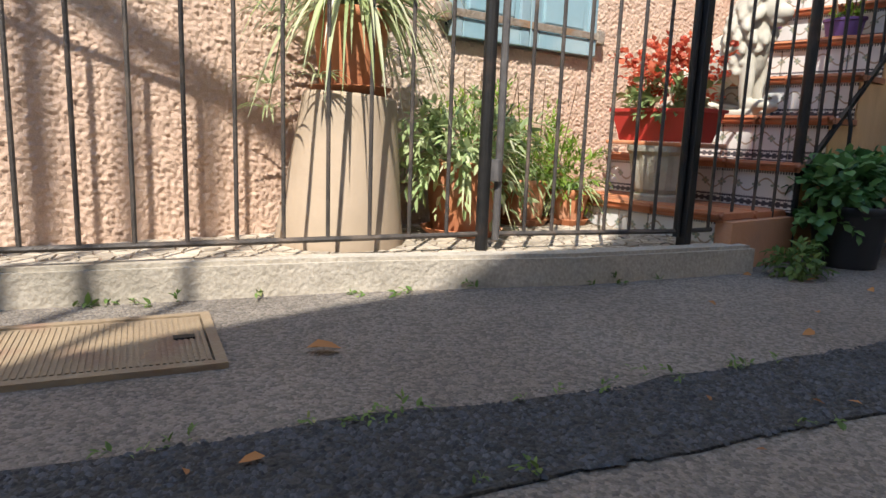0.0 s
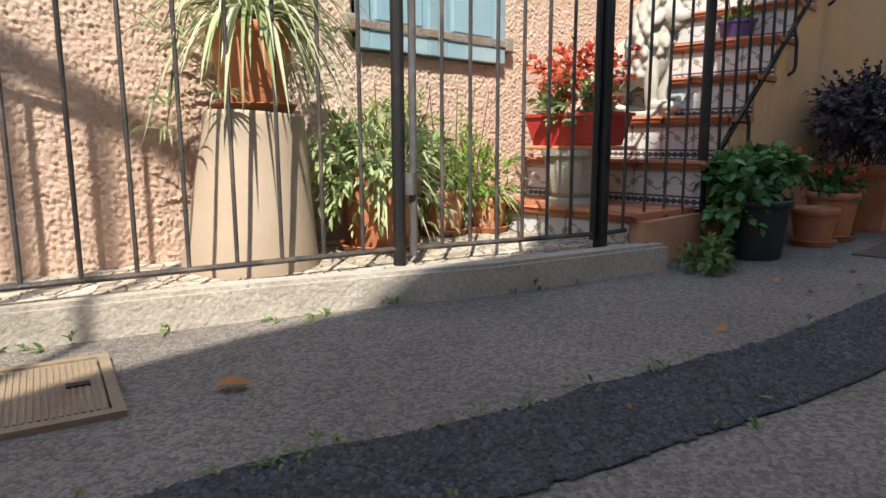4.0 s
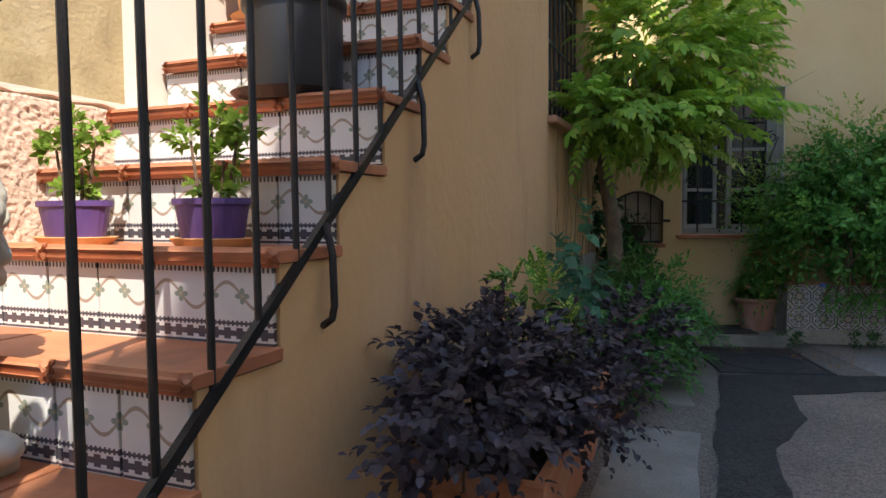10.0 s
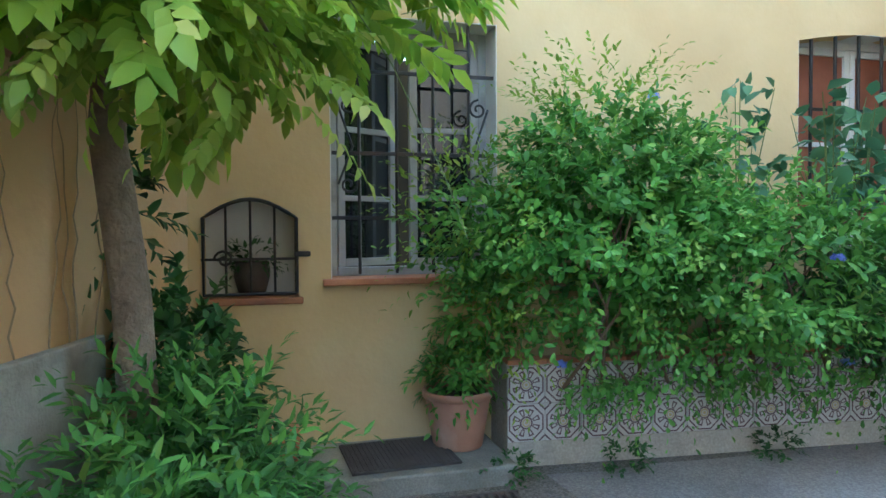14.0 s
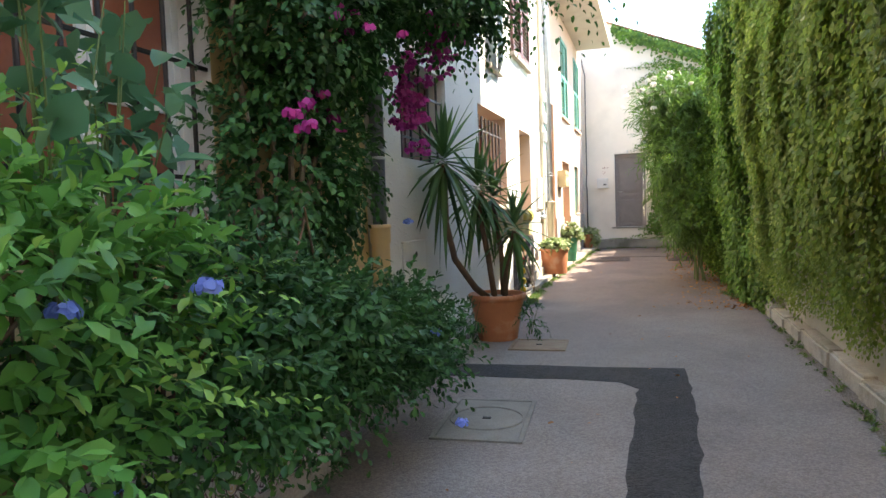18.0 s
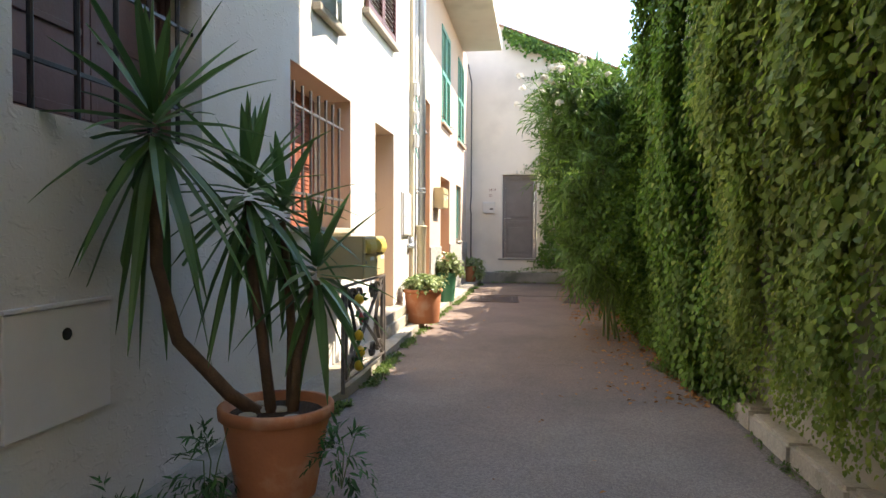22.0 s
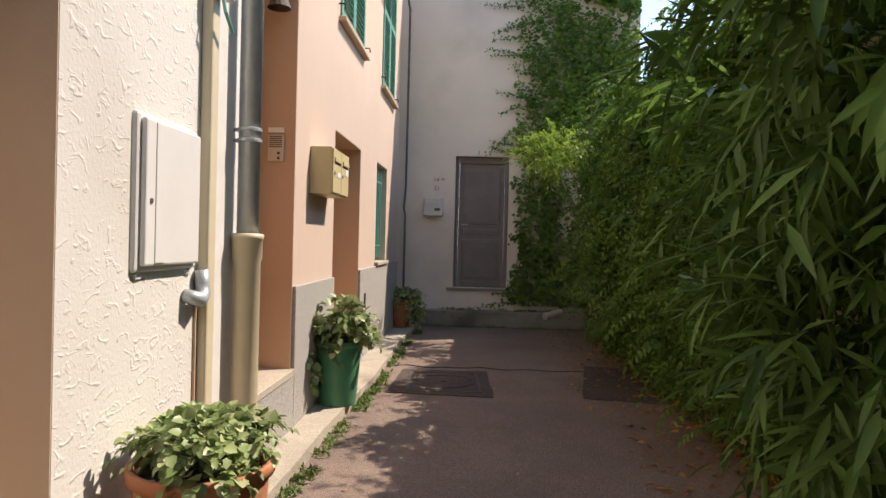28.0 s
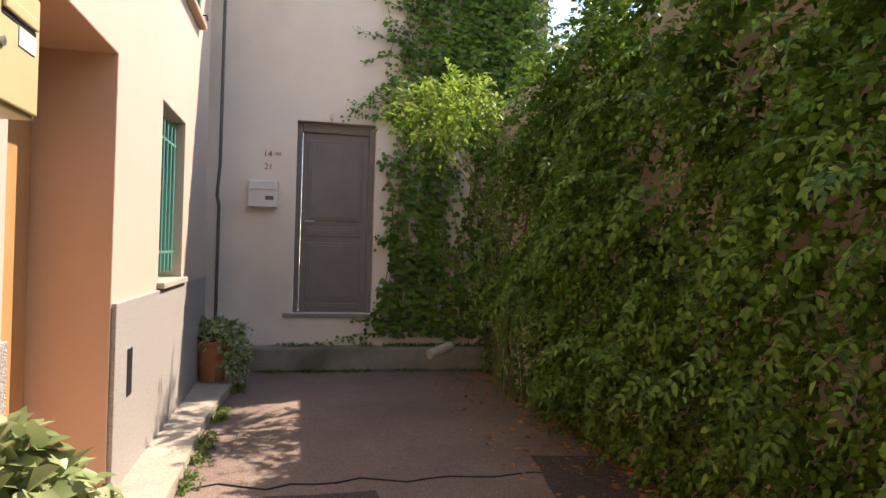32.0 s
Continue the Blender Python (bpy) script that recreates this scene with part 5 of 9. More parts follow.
prism(bm, [(0.33, sz(-0.33) - 0.014), (0.33, sz(-0.33) + 0.014), (-2.5, sz(2.5) + 0.014), (-2.5, sz(2.5) - 0.014)], -0.004, 0.012)
part("stringer", bm, M_IRON, rail)
k = 0
while True:
    s = -0.24 + 0.132 * k
    if s > 2.5:
        break
    bm = B()
    tube(bm, [(-s, 0.003, sz(s) - 0.01), (-s, -0.003, hz(s))], 0.0075, 8)
    part("baluster", bm, M_IRON, rail)
    k += 1
for s in (0.0, 0.52, 1.04, 1.56, 2.08):
    bm = B()
    z = sz(s)
    tube(bm, [(-s, 0.013, z + 0.01), (-s, 0.03, z - 0.06), (-s, 0.033, z - 0.175), (-s, 0.026, z - 0.205), (-s, 0.0, z - 0.222)], 0.009, 8)
    part("bracket", bm, M_IRON, rail)

# ---------- blue shutters ----------
for q, (s0, s1) in enumerate(((-1.485, -1.052), (-1.046, -0.605))):
    sh = thing("window_shutter", HM, "weathered pale blue wooden shutter, closed, with louvres above a solid panel", "shutter", "blue shutters")
    x0, x1 = -s1, -s0
    zb, zm, zt = 0.862, 1.74, 2.56
    for nm, a in (("stile", (x0, x0 + 0.055)), ("stile", (x1 - 0.055, x1))):
        bm = B()
        bx(bm, a[0], a[1], -0.945, -0.915, zb, zt, 0.004)
        part(nm, bm, M_BLUEGREY, sh)
    for z0, z1 in ((zb, zb + 0.075), (zm - 0.03, zm + 0.06), (zt - 0.07, zt)):
        bm = B()
        bx(bm, x0 + 0.056, x1 - 0.056, -0.944, -0.916, z0, z1, 0.004)
        part("rail", bm, M_BLUE if z0 < 1 else M_BLUEGREY, sh)
    bm = B()
    bx(bm, x0 + 0.056, x1 - 0.056, -0.943, -0.929, zb + 0.076, zm - 0.031)
    bx(bm, x0 + 0.085, x1 - 0.085, -0.935, -0.920, zb + 0.11, zm - 0.065, 0.010)
    part("panel", bm, M_BLUE, sh, "faded blue raised panel")
    n = 17
    for i in range(n):
        z = zm + 0.075 + i * (zt - 0.08 - zm - 0.075) / n
        bm = B()
        bx(bm, x0 + 0.057, x1 - 0.057, -0.022, 0.022, -0.004, 0.004, 0.0015)
        part("slat", bm, M_BLUEGREY, sh, "", Matrix.Translation((0, -0.93, z + 0.02)) @ Matrix.Rotation(radians(-38), 4, "X"))
    for z in (0.955, 1.765):
        bm = B()
        bx(bm, x0 + 0.004, x1 - 0.004, -0.914, -0.908, z - 0.016, z + 0.016, 0.002)
        part("iron_band", bm, M_RUSTBAND, sh, "rusty iron strap")
    for z in (0.955, 1.80):
        s = (-1.52, -0.575)[q]
        bm = B()
        bx(bm, -s - 0.03, -s + 0.03, -0.972, -0.91, z - 0.035, z + 0.035, 0.008)
        part("hinge", bm, M_RUSTBAND, sh, "rusty stub of a hinge")
    if q == 1:
        bm = B()
        bx(bm, x0 + 0.08, x0 + 0.125, -0.9195, -0.917, 1.57, 1.64)
        part("sticker", bm, M_FADEDRED, sh, "small faded red sticker")
# ---------- plants ----------
def pot(name, m, r0, r1, h, material, label, rim=0.025, saucer=True, soil=0.9):
    """A tapered pot with a rolled rim, soil and a saucer."""
    th_ = thing(name, m, label, "plant pot")
    z = 0.018 if saucer else 0.0
    bm = B()
    lathe(bm, [(0, z), (r0, z), (r0 * 1.02, z + 0.008), (r1 * 0.97, h - rim * 1.6), (r1 * 0.97, h - rim * 1.5), (r1 * 1.05, h - rim * 1.4), (r1 * 1.06, h - 0.006), (r1 * 1.03, h), (r1 * 0.95, h - 0.003), (r1 * 0.91, h - rim), (r1 * 0.86, h * soil)], 30)
    part("body", bm, material, th_, "", None, True)
    bm = B()
    lathe(bm, [(0, h * soil + 0.006), (r1 * 0.5, h * soil + 0.008), (r1 * 0.89, h * soil - 0.002)], 20)
    part("soil", bm, M_SOIL, th_)
    if saucer:
        bm = B()
        lathe(bm, [(0, 0), (r0 * 1.15, 0), (r0 * 1.4, 0.03), (r0 * 1.34, 0.032), (r0 * 1.12, 0.008), (0, 0.008)], 28)
        part("saucer", bm, material, th_)
    return th_


def plant(name, m, label, category="plant", kind=""):
    return thing(name, m, label, category, "", kind)


def foliage(parent, arrays, material, name="leaves", label="", near=0.5, far=0.37):
    return put_mesh(name, leaf_mesh(name, *arrays, near=near, far=far), material, parent, label)


def stems(parent, pairs, r0, r1, material, name="stem"):
    for pts in pairs:
        bm = B()
        tube(bm, pts, r0, 6, r1)
        part(name, bm, material, parent)


def arch_leaves(rng, count, length, width, rise, center=(0, 0, 0), spread=1.0, seg=5, sag=1.0):
    """Long strap leaves that arch out from a centre: one mesh with bent ribbons."""
    co, faces = [], []
    for k in range(count):
        a = rng.uniform(0, 2 * math.pi)
        L = length * rng.uniform(0.55, 1.15)
        w = width * rng.uniform(0.7, 1.2)
        e = rise * rng.uniform(0.35, 1.2)
        d = Vector((math.cos(a), math.sin(a), 0))
        sd = Vector((-d.y, d.x, 0))
        base = Vector(center) + d * rng.uniform(0, 0.03)
        n0 = len(co)
        for i in range(seg + 1):
            f = i / seg
            out = L * spread * (f - 0.12 * f * f)
            up = e * L * (f - 0.3 * f) - sag * L * f * f * 0.75
            p = base + d * out + Vector((0, 0, up))
            ww = w * (1 - f ** 2.2) * (0.55 + 0.9 * f if f < 0.5 else 1)
            co += [p + sd * ww / 2 + Vector((0, 0, ww * 0.25)), p, p - sd * ww / 2 + Vector((0, 0, ww * 0.25))]
        for i in range(seg):
            b = n0 + 3 * i
            faces += [(b, b + 3, b + 4, b + 1), (b + 1, b + 4, b + 5, b + 2)]
    me = bpy.data.meshes.new("leaves")
    me.from_pydata([tuple(c) for c in co], [], faces)
    me.polygons.foreach_set("use_smooth", [True] * len(faces))
    return me


def bush(parent, rng, lumps, shoots, length, per, leaf, width, material, droop=0.5, up=0.3, inner=0.4, name="leaves", spread=0.9, jitter=0.3, label="", near=0.5, far=0.37, make=sprigs):
    sets = []
    for c, r, share in lumps:
        p, d_ = ball_shoots(rng, int(shoots * share), c, r, inner, up)
        p[:, 2] = np.maximum(p[:, 2], 0.02)
        sets.append(make(rng, p, d_, length, per, leaf, width, droop, spread, jitter))
    return foliage(parent, join_leaves(*sets), material, name, label, near, far)


def blossoms(parent, rng, places, r, petals, size, material, name="flower"):
    """Round heads of small petals, one mesh a head."""
    for c in places:
        d_ = unit(rng.normal(size=(petals, 3)))
        d_[:, 2] = np.abs(d_[:, 2]) * 0.8
        p = np.asarray(c) + d_ * r * rng.uniform(0.5, 1, (petals, 1))
        t = unit(np.cross(d_, rng.normal(size=(petals, 3))))
        L = size * rng.uniform(0.7, 1.2, petals)
        put_mesh(name, leaf_mesh(name, p - t * L[:, None] / 2, t, d_, L, L * 0.9, 0.1, 0.1), material, parent)


# tall ceramic chimney pot used as a stand, with a spider plant in a terracotta pot
cm = HM @ Matrix.Translation((2.11, -0.69, 0.092))
cs = thing("ceramic_stand", cm @ Matrix.Rotation(radians(-4.0), 4, "Y"), "large sandy ceramic pipe standing upside down as a plant stand", "plant stand")
bm = B()
lathe(bm, [(0.215, -0.01), (0.217, 0.012), (0.200, 0.12), (0.176, 0.32), (0.160, 0.44), (0.157, 0.478), (0.152, 0.49), (0.140, 0.49), (0.140, 0.47), (0.193, -0.01)], 40)
body = part("body", bm, M_CERAMIC, cs, "", None, True)
sp = pot("terracotta_pot", cm @ Matrix.Translation((-0.034, 0, 0.487)), 0.098, 0.128, 0.27, M_TERRA, "terracotta pot on a ceramic stand")
rng = np.random.default_rng(21)
pl = plant("spider_plant", cm @ Matrix.Translation((-0.034, 0, 0.487)), "variegated spider plant spilling over a terracotta pot")
put_mesh("leaves", arch_leaves(rng, 150, 0.46, 0.022, 1.75, (0, 0, 0.26), 0.9, 7, 1.65), L_SPIDER, pl)
put_mesh("leaves", arch_leaves(rng, 16, 0.32, 0.018, 0.9, (0, 0, 0.26), 1.15, 5, 1.4), L_SPIDER, pl)
for k in range(16):
    a = rng.uniform(0, 6.28)
    rr = rng.uniform(0.16, 0.30)
    c = (rr * math.cos(a), rr * math.sin(a), rng.uniform(-0.10, 0.36))
    if k < 5:
        c = (rng.uniform(-0.22, 0.1), rng.uniform(-0.12, 0.1), rng.uniform(0.55, 0.62) - 0.12 * (k % 2))
    put_mesh("plantlet", arch_leaves(rng, 14, 0.12, 0.010, 1.2, c), L_SPIDER, pl)
    stems(pl, [[(0, 0, 0.26), (c[0] * 0.7, c[1] * 0.7, max(c[2], 0.3) + 0.1), c]], 0.0025, 0.002, M_GREENSTEM, "runner")

# pots with bushy plants on the terrace
for k, (s, n, r0, r1, h) in enumerate(((-1.60, -0.66, 0.115, 0.15, 0.28), (-1.17, -0.78, 0.085, 0.11, 0.20), (-0.97, -0.70, 0.07, 0.09, 0.16))):
    m = HM @ Matrix.Translation((-s, n, 0.092))
    pot("terracotta_pot", m, r0, r1, h, M_TERRA, "weathered terracotta pot on the terrace", soil=0.85)
    pl = plant("potted_shrub", m, "leafy green shrub in a terracotta pot")
    if k == 0:
        bush(pl, rng, [((0.02, 0.02, 0.33), (0.30, 0.22, 0.22), 1.0)], 120, 0.15, 9, 0.058, 0.32, L_BUSHGREEN, 0.7, 0.35, 0.1)
        put_mesh("strap_leaves", arch_leaves(rng, 60, 0.34, 0.020, 1.5, (0, 0, h * 0.85), 1.0, 5, 1.3), L_SPIDER, pl)
        stems(pl, [[(0, 0, h * 0.8), (math.cos(a) * 0.09, math.sin(a) * 0.09, 0.34), (math.cos(a) * 0.2, math.sin(a) * 0.14, 0.50)] for a in np.linspace(0, 5.6, 8)], 0.006, 0.003, M_GREENSTEM)
    else:
        put_mesh("leaves", arch_leaves(rng, 46, 0.24, 0.018, 1.6, (0, 0, h * 0.85), 1.0, 5, 1.5), L_BUSHGREEN, pl)
        bush(pl, rng, [((0.0, 0.0, 0.24), (0.15, 0.13, 0.13), 1.0)], 60, 0.10, 8, 0.04, 0.32, L_YELLOWGREEN, 0.35, 0.5, 0.1)
for c, r, k in (((1.36, -0.85, 0.42), (0.24, 0.10, 0.30), 140), ((0.98, -0.86, 0.36), (0.18, 0.08, 0.22), 80)):
    pl = plant("climbing_shrub", HM, "sparse yellow-green shrub against the roughcast wall")
    bush(pl, rng, [(c, r, 1.0)], k, 0.14, 8, 0.035, 0.32, L_YELLOWGREEN, 0.3, 0.6, 0.1)
    stems(pl, [[(c[0] + q * 0.4, c[1], 0.1), (c[0] + q * 0.7, c[1], 0.4), (c[0] + q, c[1] + 0.02, 0.72)] for q in (-0.18, -0.08, 0.03, 0.12, 0.2)], 0.005, 0.002, M_STEM)

# red trough with flowers on a stone pedestal
m = HM @ Matrix.Translation((0.60, -0.49, 0.213))
ped = thing("stone_pedestal", m, "grey cast stone pedestal with fluted sides on the landing", "pedestal")
bm = B()
lathe(bm, [(0, 0), (0.125, 0), (0.125, 0.022), (0.10, 0.03), (0.115, 0.05), (0.13, 0.13), (0.14, 0.20), (0.155, 0.215), (0.155, 0.24), (0, 0.24)], 32)
for v in bm.verts:
    a = math.atan2(v.co.y, v.co.x)
    if 0.04 < v.co.z < 0.21:
        v.co.x *= 1 + 0.03 * math.cos(a * 16)
        v.co.y *= 1 + 0.03 * math.cos(a * 16)
part("body", bm, M_STONEGREY, ped)
tm = m @ Matrix.Translation((0, 0, 0.24)) @ Matrix.Rotation(radians(90), 4, "Z")
tr = thing("flower_trough", tm, "red plastic flower trough on a saucer tray", "plant pot")
bm = B()
bx(bm, -0.245, 0.245, -0.10, 0.10, 0, 0.018, 0.006)
part("tray", bm, M_TERRA, tr, "terracotta coloured tray")
bm = B()
a = [(-0.19, -0.07, 0.019), (0.19, -0.07, 0.019), (0.19, 0.07, 0.019), (-0.19, 0.07, 0.019)]
b = [(-0.225, -0.092, 0.145), (0.225, -0.092, 0.145), (0.225, 0.092, 0.145), (-0.225, 0.092, 0.145)]
c = [(-0.235, -0.10, 0.145), (0.235, -0.10, 0.145), (0.235, 0.10, 0.145), (-0.235, 0.10, 0.145)]
d4 = [(-0.235, -0.10, 0.16), (0.235, -0.10, 0.16), (0.235, 0.10, 0.16), (-0.235, 0.10, 0.16)]
e4 = [(-0.215, -0.085, 0.155), (0.215, -0.085, 0.155), (0.215, 0.085, 0.155), (-0.215, 0.085, 0.155)]
f4 = [(-0.21, -0.08, 0.13), (0.21, -0.08, 0.13), (0.21, 0.08, 0.13), (-0.21, 0.08, 0.13)]
vs = [[bm.verts.new(p) for p in ring] for ring in (a, b, c, d4, e4, f4)]
bm.faces.new(vs[0][::-1])
for r0_, r1_ in zip(vs, vs[1:]):
    for i in range(4):
        bm.faces.new((r0_[i], r0_[(i + 1) % 4], r1_[(i + 1) % 4], r1_[i]))
bm.faces.new(vs[-1])
part("body", bm, M_REDPLASTIC, tr)
fl = plant("red_begonia", tm, "red flowering begonia filling a red trough", "flower")
rng = np.random.default_rng(5)
bush(fl, rng, [((0, 0, 0.20), (0.22, 0.11, 0.10), 1.0)], 66, 0.09, 6, 0.05, 0.6, L_SUCCULENT, 0.3, 0.6, 0.1)
bush(fl, rng, [((0, 0, 0.29), (0.26, 0.16, 0.15), 1.0)], 92, 0.09, 6, 0.034, 0.8, P_RED, 0.2, 0.7, 0.1, "red_leaves")
blossoms(fl, rng, [(rng.uniform(-0.26, 0.26), rng.uniform(-0.15, 0.15), 0.26 + rng.uniform(0, 0.22)) for _ in range(38)], 0.020, 18, 0.024, P_RED)

# ---------- stone lion: one plain shape ----------
lm = HM @ Matrix.Translation((0.03, 0, 0.598)) @ Matrix.Diagonal((1, 1, 1.06, 1))


def lion():
    bm = B()

    def blob(n, x, z, rx, rn, rz, tilt=0.0, sub=3):
        r = bmesh.ops.create_icosphere(bm, subdivisions=sub, radius=1.0)
        for v in r["verts"]:
            q = Vector((v.co.x * rx, v.co.y * rn, v.co.z * rz))
            q = Matrix.Rotation(tilt, 3, "X") @ q
            v.co = q + Vector((x, n, z))

    bx(bm, -0.10, 0.10, -0.86, -0.36, 0.0, 0.035, 0.01)
    blob(-0.74, 0, 0.16, 0.095, 0.11, 0.13)              # haunch
    blob(-0.72, 0.07, 0.13, 0.045, 0.10, 0.10)
    blob(-0.72, -0.07, 0.13, 0.045, 0.10, 0.10)
    blob(-0.60, 0, 0.25, 0.085, 0.17, 0.115, 0.75)       # back
    blob(-0.47, 0, 0.30, 0.095, 0.10, 0.16)              # chest
    for x in (-0.055, 0.055):
        blob(-0.42, x, 0.17, 0.032, 0.036, 0.15)
        blob(-0.375, x, 0.055, 0.04, 0.065, 0.03)
        blob(-0.63, x * 1.7, 0.05, 0.032, 0.11, 0.025)
    blob(-0.38, 0, 0.475, 0.068, 0.075, 0.075)           # head
    blob(-0.315, 0, 0.45, 0.045, 0.05, 0.04)             # muzzle
    blob(-0.33, 0, 0.415, 0.036, 0.04, 0.022)            # jaw
    for x in (-0.06, 0.06):
        blob(-0.42, x, 0.535, 0.022, 0.018, 0.026, 0, 2)
        blob(-0.325, x * 0.45, 0.487, 0.014, 0.012, 0.010, 0, 2)
    blob(-0.46, 0, 0.36, 0.095, 0.105, 0.15)             # bulk of the mane
    blob(-0.43, 0, 0.49, 0.072, 0.075, 0.075)
    r = np.random.default_rng(9)
    # locks of the mane: flat drops that overlap like shingles, each row under the one above
    for row in range(8):
        z = 0.545 - 0.046 * row
        cy = -0.425 - 0.010 * row
        ra = 0.076 + 0.030 * math.sin(math.pi * min(1.0, row / 6))
        k = 10 + row % 2
        for i in range(k):
            a = 2 * math.pi * (i + 0.5 * (row % 2)) / k
            if math.sin(a) > 0.72 and row < 4:
                continue
            twist = r.uniform(-0.8, 0.8)
            turn = Matrix.Rotation(a - math.pi / 2, 3, "Z") @ Matrix.Rotation(0.38, 3, "X") @ Matrix.Rotation(twist, 3, "Y")
            at = Vector((ra * math.cos(a), cy + ra * math.sin(a), z + r.uniform(-0.008, 0.008)))
            for off_, w_, h_ in ((0.0, 0.029, 0.042), (-0.026, 0.017, 0.024)):
                g = bmesh.ops.create_icosphere(bm, subdivisions=2, radius=1.0)
                for v in g["verts"]:
                    v.co = turn @ Vector((v.co.x * w_ + 0.2 * off_ * twist, v.co.y * 0.019, v.co.z * h_ + off_)) + at
    pts = [(0.06, -0.86, 0.05), (0.11, -0.84, 0.06), (0.13, -0.74, 0.055), (0.12, -0.64, 0.06), (0.10, -0.58, 0.09)]
    tube(bm, pts, 0.02, 8)
    return bm


ob = part("lion_statue", lion(), M_STONE, None, "", lm, True)
ob.matrix_basis = lm
rm = ob.modifiers.new("fuse", "REMESH")
rm.mode, rm.voxel_size, rm.use_smooth_shade = "VOXEL", 0.006, True
sm = ob.modifiers.new("soften", "SMOOTH")
sm.factor, sm.iterations = 0.5, 3
tagged(ob, "white cast stone seated lion on a stair tread", "statue")

# ---------- pots on the treads ----------
rng = np.random.default_rng(33)


def step_z(k):
    return Z0 + RISE * k + 0.003


for n, w in ((-0.675, 0.30), (-0.245, 0.27)):
    m = HM @ Matrix.Translation((-0.455, n, step_z(3))) @ Matrix.Diagonal((0.8, 0.8, 0.8, 1))
    th_ = thing("purple_planter", m, "small purple plastic planter on a pale tray", "plant pot", "purple planters")
    bm = B()
    lathe(bm, [(0, 0.0), (0.115, 0), (0.135, 0.022), (0.13, 0.024), (0, 0.012)], 24)
    for v in bm.verts:
        v.co.x *= 0.62
        v.co.y *= w / 0.30 * 1.15
    part("tray", bm, M_ORANGEPOT, th_)
    bm = B()
    lathe(bm, [(0, 0.013), (0.095, 0.013), (0.115, 0.115), (0.124, 0.118), (0.124, 0.135), (0.112, 0.135), (0.105, 0.11), (0, 0.11)], 24)
    for v in bm.verts:
        v.co.x *= 0.62
        v.co.y *= w / 0.30 * 1.15
    part("body", bm, M_PURPLE, th_)
    pl = plant("jade_plant", m, "young succulent with thick leaves in a purple planter")
    heads = [(0.0, -0.07, 0.30), (0.02, 0.06, 0.24), (-0.02, -0.01, 0.36), (0.0, 0.10, 0.33)]
    stems(pl, [[(0, h[1] * 0.5, 0.11), (h[0] * 0.5, h[1] * 0.8, h[2] * 0.7), h] for h in heads], 0.007, 0.004, M_STEM)
    bush(pl, rng, [(h, (0.05, 0.05, 0.05), 0.25) for h in heads] + [((0, 0, 0.16), (0.05, 0.09, 0.04), 0.3)], 60, 0.03, 5, 0.034, 0.7, L_YELLOWGREEN, 0.0, 0.5, 0.1)

m = HM @ Matrix.Translation((-0.95, -0.345, step_z(5)))
pot("black_pot", m, 0.136, 0.147, 0.31, M_BLACKPLASTIC, "tall black plastic pot on a terracotta saucer", soil=0.92)
pl = plant("ground_cover", m, "low green sprouts in a black pot")
bush(pl, rng, [((0, 0, 0.30), (0.11, 0.11, 0.04), 1.0)], 50, 0.05, 6, 0.022, 0.5, L_YELLOWGREEN, 0.2, 0.7, 0.1)
m = HM @ Matrix.Translation((-1.42, -0.77, step_z(7)))
pot("orange_pot", m, 0.105, 0.15, 0.26, M_ORANGEPOT, "pale orange terracotta pot on a stair tread", soil=0.9)
pl = plant("oleander_sapling", m @ Matrix.Translation((0, 0, 0.2)), "airy young shrub in an orange pot")
tips = [(0.10 * math.cos(a), 0.15 * math.sin(a), 0.18 + 0.07 * (i % 3)) for i, a in enumerate(np.linspace(0, 5.8, 9))]
stems(pl, [[(0, 0, 0.02), (t[0] * 0.6, t[1] * 0.6, t[2] * 0.7), t] for t in tips], 0.004, 0.002, M_GREENSTEM)
bush(pl, rng, [((0, 0, 0.20), (0.16, 0.20, 0.14), 1.0)], 70, 0.08, 7, 0.035, 0.35, L_YELLOWGREEN, 0.2, 0.6, 0.1)
bush(pl, rng, [((0.0, 0.14, 0.16), (0.10, 0.10, 0.16), 1.0)], 40, 0.08, 6, 0.042, 0.6, L_YELLOWGREEN, 0.3, 0.6, 0.1)
for k, n in ((10, -0.33), (11, -0.72), (12, -0.35)):
    m = HM @ Matrix.Translation((-(S0 + RUN * k + 0.13), n, step_z(k)))
    pot("terracotta_pot", m, 0.085, 0.115, 0.24, M_TERRA, "terracotta pot on an upper tread")
    pl = plant("potted_plant", m, "small leafy plant in a terracotta pot")
    bush(pl, rng, [((0, 0, 0.30), (0.12, 0.12, 0.10), 1.0)], 50, 0.08, 7, 0.035, 0.5, L_YELLOWGREEN, 0.3, 0.5, 0.1)

# ---------- pots at the foot of the ochre wall ----------
rng = np.random.default_rng(41)
m = HM @ Matrix.Translation((0.24, 0.17, 0))
pot("black_pot", m, 0.115, 0.145, 0.25, M_BLACKPLASTIC, "black plastic nursery pot on the asphalt", saucer=False)
pl = plant("broadleaf_plant", m, "broad-leaved dark green plant spilling over a black pot")
bush(pl, rng, [((0.04, -0.03, 0.33), (0.16, 0.12, 0.10), 0.5), ((-0.20, -0.04, 0.37), (0.18, 0.12, 0.09), 0.5)], 120, 0.09, 7, 0.058, 0.80, L_ROUND, 0.4, 0.4, 0.2, near=0.42, far=0.48)
bush(pl, rng, [((0.15, -0.05, 0.20), (0.07, 0.07, 0.11), 1.0)], 24, 0.08, 7, 0.052, 0.80, L_ROUND, 0.6, 0.3, 0.1, near=0.42, far=0.48)
